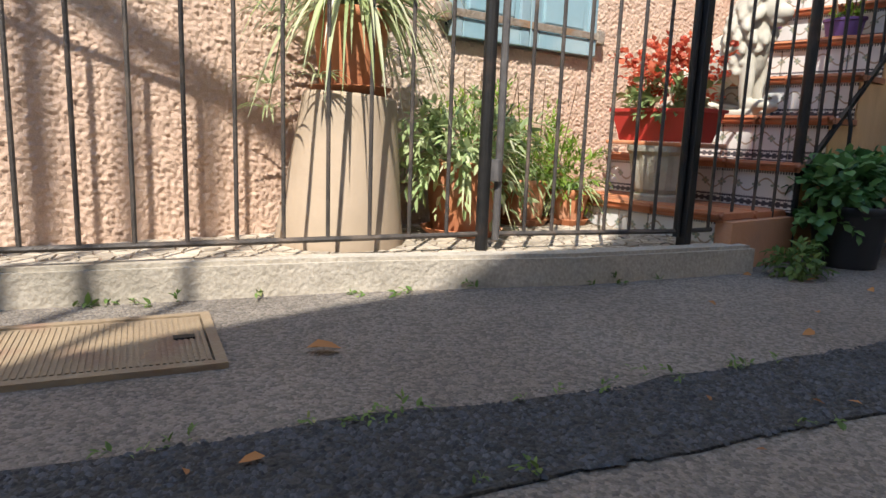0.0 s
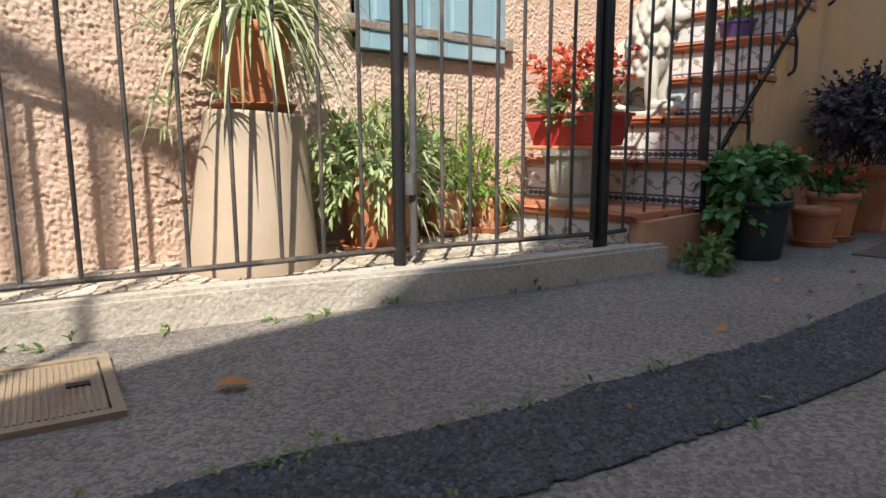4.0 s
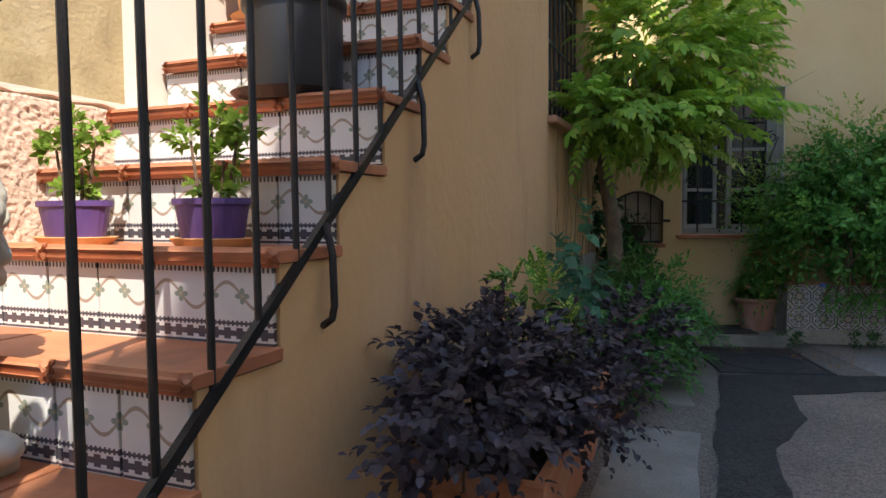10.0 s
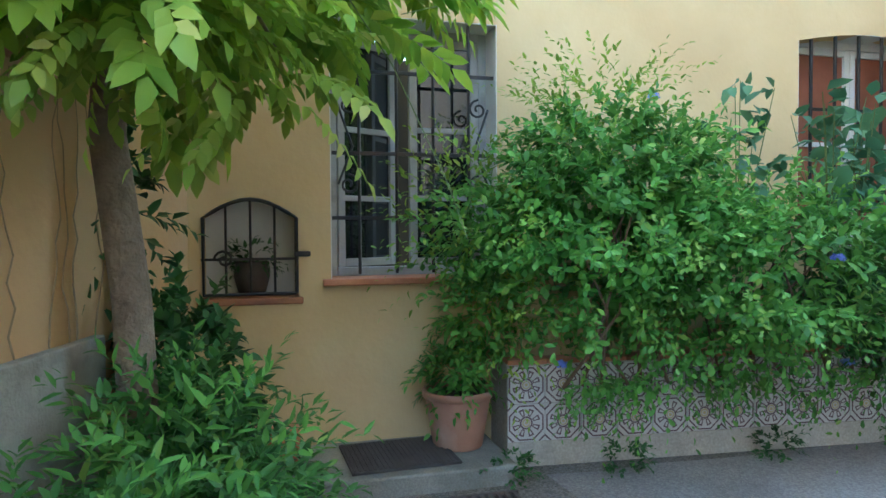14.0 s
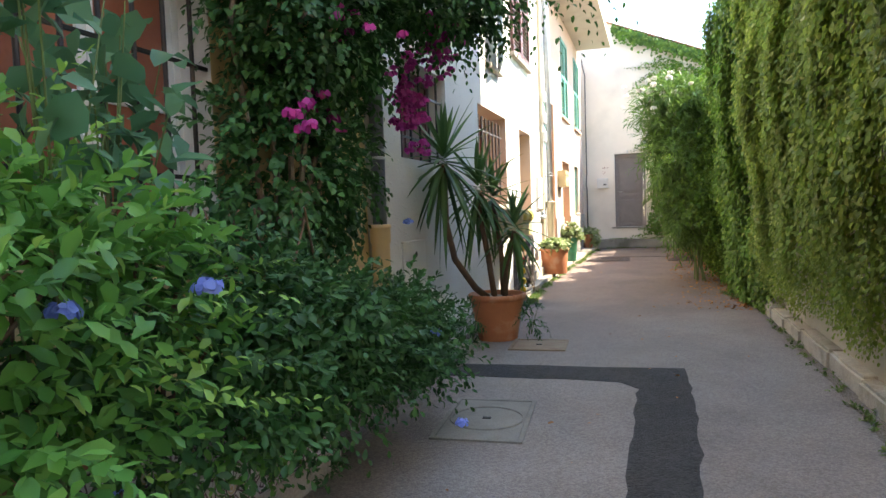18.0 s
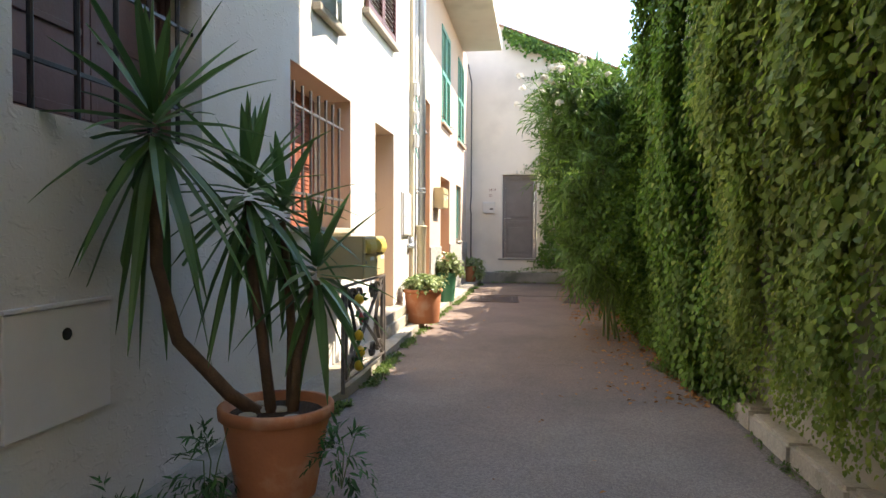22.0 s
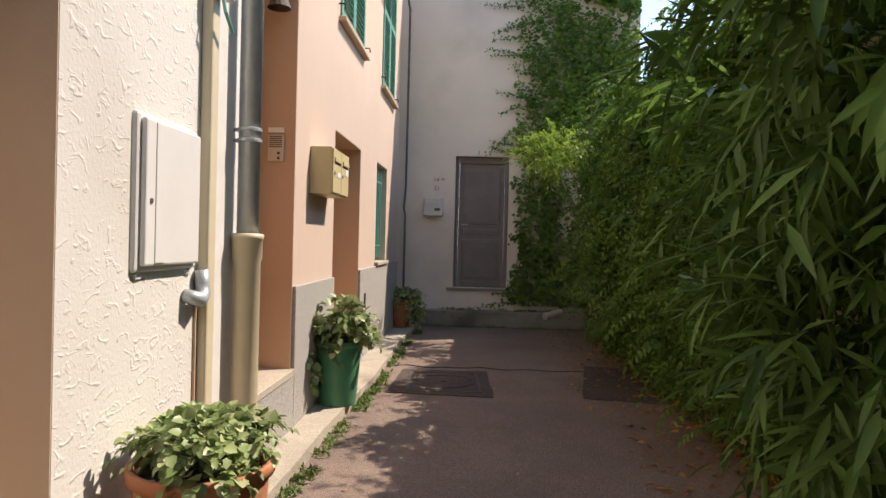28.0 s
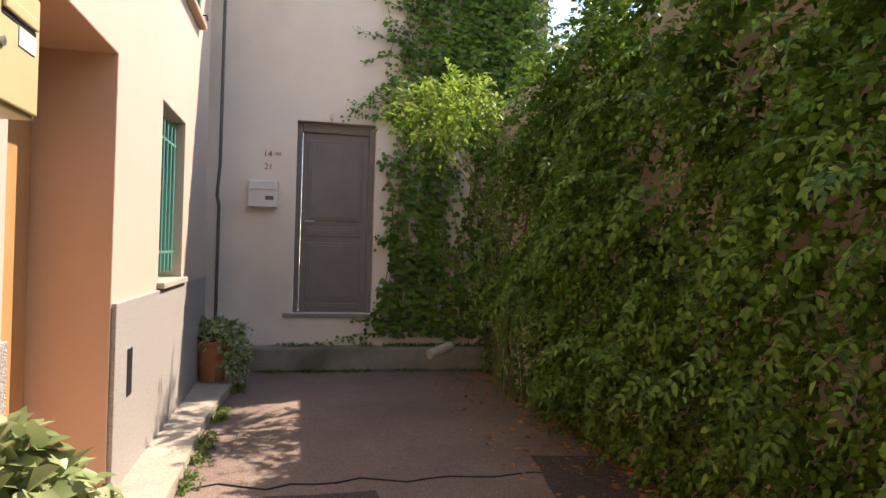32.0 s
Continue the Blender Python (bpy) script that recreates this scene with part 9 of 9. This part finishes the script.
# ---------- yucca in a terracotta pot ----------
m = pose(-8.50, 6.75, 0.0)
pot("terracotta_pot", m, 0.165, 0.235, 0.40, M_TERRA, "large terracotta pot on the asphalt", saucer=False, rim=0.035, soil=0.9)
yu = plant("yucca", m, "tall yucca with three bare trunks and spiky rosettes", "plant")
heads = [((-0.31, -0.42, 1.50), 0.56), ((-0.14, 0.03, 1.28), 0.48), ((0.15, 0.09, 0.93), 0.38), ((-0.07, 0.24, 1.20), 0.40)]
paths = [[(-0.05, -0.02, 0.34), (-0.16, -0.12, 0.46), (-0.27, -0.33, 0.72), (-0.31, -0.41, 1.02), (-0.31, -0.42, 1.50)],
         [(-0.01, -0.03, 0.34), (-0.06, -0.02, 0.7), (-0.12, 0.01, 1.0), (-0.14, 0.03, 1.28)],
         [(0.07, 0.0, 0.34), (0.08, 0.03, 0.62), (0.15, 0.09, 0.93)],
         [(0.05, 0.04, 0.34), (0.03, 0.10, 0.7), (-0.02, 0.18, 0.95), (-0.07, 0.24, 1.20)]]
for p_, r_ in zip(paths, (0.026, 0.022, 0.022, 0.02)):
    bm = B()
    tube(bm, p_, r_ * 1.2, 10, r_ * 0.85)
    part("trunk", bm, M_STEM, yu, "", None, True)


def spikes(c, L, count, rng):
    """Stiff sword leaves in a rosette; the lower ones hang."""
    co, faces = [], []
    for k in range(count):
        a = k * 2.39996 + rng.uniform(-0.2, 0.2)
        e = math.radians(85 - 165 * (k / count) ** 0.9 + rng.uniform(-8, 8))
        l = L * rng.uniform(0.75, 1.1) * (0.8 if e > 1.1 else 1.0)
        d_ = Vector((math.cos(a) * math.cos(e), math.sin(a) * math.cos(e), math.sin(e)))
        sd = Vector((-math.sin(a), math.cos(a), 0))
        up_ = sd.cross(d_) * -1
        w = 0.052 * rng.uniform(0.8, 1.15)
        base = Vector(c) + Vector((0, 0, 0.10 - 0.16 * k / count)) + d_ * 0.02
        n0 = len(co)
        for i, (f, q) in enumerate(((0, 0.6), (0.25, 1.0), (0.6, 0.8), (0.85, 0.4), (1.0, 0.04))):
            p_ = base + d_ * (l * f) - Vector((0, 0, 0.20 * l * f * f * (1.2 - math.sin(e))))
            co += [p_ + sd * w * q / 2 + up_ * w * q * 0.18, p_, p_ - sd * w * q / 2 + up_ * w * q * 0.18]
        for i in range(4):
            b = n0 + 3 * i
            faces += [(b, b + 3, b + 4, b + 1), (b + 1, b + 4, b + 5, b + 2)]
    me = bpy.data.meshes.new("leaf_rosette")
    me.from_pydata([tuple(v) for v in co], [], faces)
    return me


for (c, L), k in zip(heads, (52, 44, 34, 24)):
    put_mesh("leaf_rosette", spikes(c, L, k, rng), L_YUCCA, yu)
for k in range(7):
    bm = B()
    bmesh.ops.create_icosphere(bm, subdivisions=2, radius=0.03, matrix=Matrix.Translation((rng.uniform(-0.12, 0.15), rng.uniform(-0.16, 0.1), 0.372)) @ Matrix.Diagonal((1.4, 1.1, 0.5, 1)))
    part("stone", bm, M_STONE, yu)
for x, y, hgt in ((-8.62, 6.35, 0.42), (-8.72, 5.95, 0.35), (-8.20, 6.72, 0.32), (-8.66, 5.30, 0.42)):
    wd = plant("weed_clump", pose(x, y, 0.05), "tall thin weeds growing from a crack")
    stems(wd, [[(0, 0, 0), (0.03 * k, 0.04, hgt * 0.5), (0.06 * k, 0.06 * k, hgt * (0.7 + 0.1 * k))] for k in (-1, 0, 1)], 0.003, 0.002, M_GREENSTEM)
    bush(wd, rng, [((0, 0, hgt * 0.5), (0.10, 0.10, hgt * 0.5), 1.0)], 26, 0.10, 7, 0.055, 0.24, L_DARKGREEN, 0.6, 0.4, 0.1)

# ---------- creepers on the right ----------
rng = np.random.default_rng(91)


def n1(*a):
    return noise.noise(Vector(a))


def curtain(name, label, count, y0, y1, top, bottom, out, spacing, leaf, material, lw=0.85):
    """Strands of leaves hanging down a wall that faces the lane on the right."""
    P, D, N, L = [], [], [], []
    # every third tress is a rope that hangs low, the others end at breast height
    k = int((y1 - y0) * 9)
    tress = [(y0 + (y1 - y0) * (j + rng.uniform(0, 1)) / k, rng.uniform(0.35, 1.2), rng.uniform(0, 0.18) if j % 3 == 0 else rng.uniform(0.7, 1.7)) for j in range(k)]
    ropes = tress[::3]
    for _ in range(count):
        cy, co_, cb = ropes[rng.integers(0, len(ropes))] if rng.uniform() < 0.42 else tress[rng.integers(0, k)]
        y = cy + rng.normal() * (0.040 if cb < 0.4 else 0.09)
        z = top(y) + rng.uniform(-0.3, 0.1)
        zb = bottom(y) + cb + rng.uniform(0, 1) ** 2 * (0.35 if cb < 0.4 else 0.8)
        depth = out(y) * co_ * rng.uniform(0.75, 1.05)
        sgn = 1
        while z > max(zb, 0.03):
            sgn = -sgn
            tail = min(1.0, 0.55 + (z - zb) * 0.5)
            bulge = 0.14 * n1(y * 1.7, z * 1.3, 3.0)
            x = -6.05 - depth * (0.45 + 0.55 * min(1.0, z / 2.4))
            P.append((x - bulge * min(1.0, 0.3 + z * 0.5) + rng.uniform(-0.03, 0.03), y + rng.uniform(-0.03, 0.03), z))
            D.append((-0.35 + rng.uniform(-0.35, 0.35), 0.55 * sgn + rng.uniform(-0.4, 0.4), -0.75 + rng.uniform(-0.3, 0.35)))
            N.append((-0.85 + rng.uniform(-0.35, 0.35), rng.uniform(-0.6, 0.6), 0.55 + rng.uniform(-0.35, 0.35)))
            L.append(leaf * rng.uniform(0.6, 1.25) * tail)
            z -= spacing * rng.uniform(0.6, 1.4)
            y += rng.uniform(-0.015, 0.015)
            depth += rng.uniform(-0.010, 0.010)
    L = np.array(L)
    pl_ = plant(name, pose(-6.12, (y0 + y1) / 2, 0), label, "climbing plant")
    P = np.array(P) - np.array([-6.12, (y0 + y1) / 2, 0])
    foliage(pl_, (P, D, N, L, L * lw), material)
    return pl_


def top_a(y):
    return 3.9 + 0.5 * n1(y * 0.9, 0, 1) if y < 9.2 else (3.5 if y < 9.9 else 2.85) + 0.2 * n1(y, 0, 2)


def low_a(y):
    # the curtain thins out and ends higher near its start
    if y < 6.2:
        return 0.12 + 0.15 * abs(n1(y * 3, 4, 1)) + max(0.0, 5.2 - y) * 0.8
    if y < 8.6:
        return 0.12 + 0.2 * abs(n1(y * 3.1, 7, 1))
    return 0.05


# The light difference between both curtains is put into their leaf colours.
ivy = curtain("ivy_curtain", "thick curtain of green ivy hanging down the wall", 1450, 4.4, 8.6, top_a, low_a, lambda y: 0.14 + 0.16 * max(0.0, min(1.0, (y - 5.6) / 3.0)), 0.040, 0.050, L_IVYLIT)
curtain("ivy_curtain", "dense green ivy over the wall beside the lane, tinted darker for shade", 1000, 8.3, 11.6, top_a, lambda y: -1.4, lambda y: 0.26 + 0.20 * max(0.0, min(1.0, (y - 8.3) / 1.8)), 0.042, 0.050, L_IVYSHADE)


def hedge(name, label, y0, y1, count, top, face, length, per, leaf, lw, material, droop=0.6, category="hedge"):
    y = rng.uniform(y0, y1, count)
    zt = np.array([top(v) for v in y])
    f = rng.uniform(0, 1, count) ** 0.85
    z = f * zt
    roll = np.clip((f - 0.72) / 0.28, 0, 1)
    x = np.array([-6.15 - (0.12 + 0.88 * min(1.0, b / 1.1)) * (face(a) * (1 - 0.4 * r_ ** 2) + 0.36 * n1(a * 1.6, b * 1.6, 8.0) + 0.20 * n1(a * 3.7, b * 3.7, 2.0)) for a, b, r_ in zip(y, z, roll)]) + rng.uniform(0, 0.22, count) + roll * rng.uniform(0, 0.18, count)
    d_ = np.stack([-0.8 + 0.6 * roll, rng.normal(size=count) * 0.6, -0.35 + 1.2 * roll + rng.normal(size=count) * 0.4], 1)
    c0 = np.array([-6.15, (y0 + y1) / 2, 0])
    C_ = np.stack([x, y, z], 1) - c0
    pl_ = plant(name, pose(*c0), label, category)
    for k in range(6):
        yy = y0 - c0[1] + (y1 - y0) * (k + 0.5) / 6
        stems(pl_, [[(-0.05, yy, 0.0), (-0.12, yy + 0.1, 0.9), (-0.10, yy - 0.15, 1.7), (-0.05, yy + 0.1, 2.3)]], 0.016, 0.006, M_STEM, "branch")
    foliage(pl_, sprigs(rng, C_, d_, length, per, leaf, lw, droop, 1.0, 0.34), material)
    return pl_


hedge("creeper_hedge", "mass of creeper leaves bulging over the garden wall", 10.0, 13.6, 3600, lambda y: 2.82 + 0.22 * n1(y, 1, 1), lambda y: 0.36, 0.18, 11, 0.044, 0.80, L_CREEPER)
hedge("creeper_hedge", "mass of broad creeper leaves bulging over the garden wall", 13.2, 17.4, 5200, lambda y: 2.84 + 0.2 * n1(y, 3, 1), lambda y: 0.34, 0.18, 11, 0.042, 0.82, L_CREEPER)
hedge("creeper_hedge", "creeper leaves piled up in the corner of the end wall", 17.0, 19.25, 950, lambda y: 2.9 + 0.2 * n1(y, 5, 1), lambda y: 0.08, 0.20, 10, 0.048, 0.8, L_CREEPER)
# feathered sprays that hang out of the hedge
sprays = plant("ash_sprays", pose(-6.6, 15.2, 0), "feathery green sprays hanging out of the creeper", "climbing plant")
C_ = np.stack([rng.uniform(-0.22, 0.05, 330), rng.uniform(-2.0, 2.2, 330), rng.uniform(0.25, 2.75, 330)], 1)
C_[:, 0] += 0.25 * (C_[:, 2] < 0.7)
D_ = np.stack([rng.uniform(-1.0, -0.4, 330), rng.normal(size=330) * 0.5, rng.uniform(-0.3, 0.5, 330)], 1)
foliage(sprays, pinnate(rng, C_, D_, 0.24, 14, 0.040, 0.42, 0.55), L_CREEPER)
stems(sprays, [[tuple(c), tuple(c + d_ * 0.12 + [0, 0, -0.03])] for c, d_ in zip(C_[:60], D_[:60])], 0.003, 0.0015, M_GREENSTEM, "twig")
# oleander standing in front of the hedge
ol = plant("oleander", pose(-6.60, 11.35, 0), "tall oleander with long narrow leaves and white flowers", "shrub")
stems(ol, [[(rng.uniform(-0.1, 0.1), dy * 0.4, 0), (rng.uniform(-0.2, 0.1), dy * 0.8, 1.2), (rng.uniform(-0.2, 0.15), dy, 2.1)] for dy in np.linspace(-0.5, 0.6, 6)], 0.012, 0.004, M_GREENSTEM)
bush(ol, rng, [((-0.22, -0.1, 1.95), (0.50, 0.95, 0.75), 0.5), ((-0.15, 0.1, 1.1), (0.34, 0.95, 0.62), 0.40), ((-0.30, -0.2, 2.5), (0.48, 0.7, 0.36), 0.35)], 860, 0.28, 10, 0.15, 0.16, L_OLEANDER, 0.45, 0.4, 0.3)
blossoms(ol, rng, [(-0.45 + rng.normal() * 0.22, -0.3 + rng.normal() * 0.35, 2.62 + rng.normal() * 0.16) for _ in range(44)], 0.045, 18, 0.045, P_WHITE)
# yellow-green shoots sticking out by the end wall
ys = plant("jasmine_shoots", pose(-6.9, 17.9, 0), "bright yellow-green jasmine shoots beside the end wall", "climbing plant")
bush(ys, rng, [((0.0, 0.0, 2.36), (0.42, 0.5, 0.30), 1.0)], 190, 0.28, 12, 0.055, 0.45, L_YELLOWGREEN, 0.45, 0.4, 0.2)

stems(ys, [[(rng.uniform(0.45, 0.6), rng.uniform(-0.2, 0.2), 0.0), (rng.uniform(0.4, 0.6), rng.uniform(-0.2, 0.2), 1.3), (rng.uniform(-0.3, 0.3), rng.uniform(-0.3, 0.3), 2.3)] for _ in range(9)], 0.007, 0.003, M_GREENSTEM)

# creeper on the end wall
ew = plant("wall_creeper", pose(-7.0, YE - 0.02, 0), "virginia creeper climbing the end wall", "climbing plant")
P, D, N, L = [], [], [], []
lines = []


def vine(x, z, a, steps, size, sway, keep, edge=-7.3, hop=0.055):
    """A shoot that creeps over the wall with leaves to both sides."""
    line = [(x + 7.0, -0.012, z)]
    for k in range(steps):
        a += rng.normal() * sway + (0.10 * (math.pi / 2 - a) if edge > -8 else 0.0)
        x += hop * math.cos(a)
        z += hop * math.sin(a)
        if x < edge or x > -5.55 or z > 5.0 - (x + 7.2) * 0.40 or z < 0.26 or (DG[0] - 0.02 < x < DG[1] + 0.02 and DG[2] < z < DG[3] + 0.03):
            break
        line.append((x + 7.0, -0.012, z))
        for sg_ in (1, -1):
            if rng.uniform() > keep:
                continue
            lf = size * rng.uniform(0.6, 1.25) * (1.0 - 0.45 * k / steps)
            P.append((x + 7.0 + rng.normal() * 0.02, rng.uniform(-0.09, -0.02), z + rng.normal() * 0.02))
            D.append((math.cos(a + sg_ * 1.1) * 0.8, -0.35, math.sin(a + sg_ * 1.1) * 0.5 - 0.45))
            N.append((rng.uniform(-0.4, 0.4), -1.0, 0.45 + rng.uniform(-0.3, 0.3)))
            L.append(lf)
    if len(line) > 3:
        lines.append(line[::2] if len(line) > 6 else line)
    return x, z


for k in range(52):
    x = -7.28 + 1.7 * (k / 51) ** 1.1 + rng.normal() * 0.05
    vine(x, 0.32, math.pi / 2 + rng.normal() * 0.12, 86, 0.075, 0.16, 0.7)
for k in range(60):
    vine(rng.uniform(-6.75, -5.6), rng.uniform(2.2, 3.2), math.pi / 2 + rng.normal() * 0.3, 46, 0.085, 0.2, 0.85)
for z in (0.42, 0.5, 0.62, 1.3, 2.05, 2.56, 2.62, 2.9, 3.3, 3.7, 3.95, 4.2, 4.45, 4.7):
    for k in range(2):
        vine(-7.05 + rng.normal() * 0.08, z + rng.normal() * 0.06, math.pi - rng.uniform(-0.25, 0.35), 14 + int(rng.integers(0, 12)), 0.055, 0.07, 0.95, -9.0, 0.03)
L = np.array(L)
foliage(ew, (P, D, N, L, L * 0.8), L_CREEPER)
stems(ew, lines[:52] + lines[-28:], 0.0045, 0.002, M_STEM, "runner")
# fringe under the gable tiles
P, D, N, L = [], [], [], []
for _ in range(1500):
    f = rng.uniform(0, 1)
    x = -8.15 + 2.55 * f
    zt = 5.86 - (x + 8.165) * 0.41
    z = zt - abs(rng.normal()) * (0.14 + 0.10 * n1(x * 3, 1, 1)) - rng.uniform(0, 0.08)
    P.append((x + 7.0, rng.uniform(-0.16, -0.02), z))
    D.append((rng.uniform(-0.8, 0.8), -0.3, -0.7))
    N.append((rng.uniform(-0.4, 0.4), -1.0, 0.4))
    L.append(rng.uniform(0.05, 0.10))
L = np.array(L)
fr = plant("gable_creeper", pose(-7.0, YE - 0.02, 0), "creeper fringe hanging under the gable tiles", "climbing plant")
foliage(fr, (P, D, N, L, L * 0.85), L_CREEPER)

# weeds on the step of the end wall and along both kerbs
def weed_strip(name, label, points, count, leaf, spread, material=L_WEED):
    wd_ = plant(name, pose(0, 0, 0), label, "weeds", "stuff")
    C_, D_ = [], []
    for _ in range(count):
        k = rng.integers(0, len(points) - 1)
        f = rng.uniform()
        a, b = np.array(points[k]), np.array(points[k + 1])
        p_ = a * (1 - f) + b * f
        if n1(p_[0] * 2.3, p_[1] * 2.3, 4) < -0.12:
            continue
        C_.append(p_ + rng.normal(size=3) * [spread, spread, 0])
        D_.append(rng.normal(size=3) * [0.7, 0.7, 0.2] + [0, 0, 0.8])
    foliage(wd_, sprigs(rng, np.array(C_), np.array(D_), 0.05, 6, leaf, 0.42, 0.4, 0.9), material)


weed_strip("kerb_weeds", "green weeds in the joint between pavement and lane", [(-8.66, 8.0, 0), (-8.60, 8.7, 0), (-8.66, 9.85, 0), (-8.69, 11.3, 0), (-8.68, 13.6, 0), (-8.62, 15.2, 0), (-8.64, 17.2, 0), (-8.58, 18.5, 0)], 1700, 0.032, 0.028)
weed_strip("kerb_weeds", "green weeds along the step of the end wall", [(-8.5, 19.15, 0.0), (-5.8, 19.15, 0.0)], 260, 0.03, 0.03)
weed_strip("kerb_weeds", "low weeds on the step under the end wall", [(-8.3, 19.27, 0.24), (-5.8, 19.27, 0.24)], 220, 0.03, 0.025)
weed_strip("kerb_weeds", "weeds along the mossy kerb of the wall", [(-6.19, 3.2, 0), (-6.18, 5.0, 0), (-6.17, 8.7, 0), (-6.4, 10.0, 0)], 300, 0.028, 0.025)
weed_strip("kerb_weeds", "small weeds growing along the terrace kerb", [tuple(hp(-3.0, -0.58, 0)), tuple(hp(-2.26, -0.36, 0)), tuple(hp(-1.55, -0.09, 0)), tuple(hp(-0.8, 0.09, 0))], 26, 0.026, 0.015)
weed_strip("strip_weeds", "tufts of moss and weeds along the asphalt strip", [(-0.86, -2.24, 0.005), (-1.28, -2.05, 0.005), (-1.64, -1.83, 0.005), (-2.47, -1.44, 0.005), (-3.66, -1.05, 0.005), (-2.75, -1.06, 0.005), (-2.02, -1.36, 0.005), (-1.2, -1.79, 0.005)], 60, 0.018, 0.012)


def litter(name, label, x0, x1, y0, y1, count, size, z=0.006, material=L_DRY, bias=0.0):
    wd_ = plant(name, pose(0, 0, 0), label, "leaf litter", "stuff")
    x = x1 - (x1 - x0) * rng.uniform(0, 1, count) ** (1 + bias)
    p_ = np.stack([x, rng.uniform(y0, y1, count), np.full(count, z + 0.006)], 1)
    d_ = rng.normal(size=(count, 3)) * [1, 1, 0.12]
    L_ = size * rng.uniform(0.5, 1.3, count)
    foliage(wd_, (p_, d_, np.tile([0, 0, 1.0], (count, 1)) + rng.normal(size=(count, 3)) * 0.35, L_, L_ * 0.55), material)


litter("leaf_litter", "dry brown leaves along the foot of the creepers", -6.95, -6.25, 8.5, 19.0, 2200, 0.045, 0.006, L_DRY, 3.5)
litter("leaf_litter", "scattered dry leaves on the lane", -8.5, -6.4, 2.5, 19.0, 150, 0.03)
litter("leaf_litter", "dry leaves near the doorstep", -8.3, -7.8, 0.6, 1.1, 110, 0.022)
litter("leaf_litter", "a few dry leaves on the asphalt by the kerb", -4.5, -0.9, -2.2, -0.5, 26, 0.035)
dl = plant("fallen_leaf", pose(-1.47, -2.35, 0.0), "single orange-brown dry leaf on the asphalt", "leaf")
foliage(dl, (np.array([[0, 0, 0.012]]), np.array([[-0.7, 0.7, 0.1]]), np.array([[0, 0, 1.0]]), [0.075], [0.05]), L_DRY)
# crack line across the red asphalt
ck = thing("asphalt_crack", pose(0, 0, 0), "jagged dark crack across the lane", "crack", "", "structure")
bm = B()
pts = [(-8.6 + 0.12 * k, 16.05 + 0.10 * n1(k * 0.5, 0, 0) + 0.03 * n1(k * 2.1, 0, 0), 0.005) for k in range(19)]
tube(bm, pts, 0.007, 5, 0.004)
part("crack_line", bm, M_DARK, ck)
# fallen roll by the corner
rl = thing("cement_pipe", pose(-6.75, 18.85, 0.26, 0, 78, 30), "short pale pipe lying on the step", "pipe")
bm = B()
tube(bm, [(0, 0, -0.14), (0, 0, 0.14)], 0.05, 14)
part("pipe", bm, M_STONE, rl)


# ---------- pieces ----------
stair_pieces()
verge_pieces()
planter_pieces()
kerb_pieces()
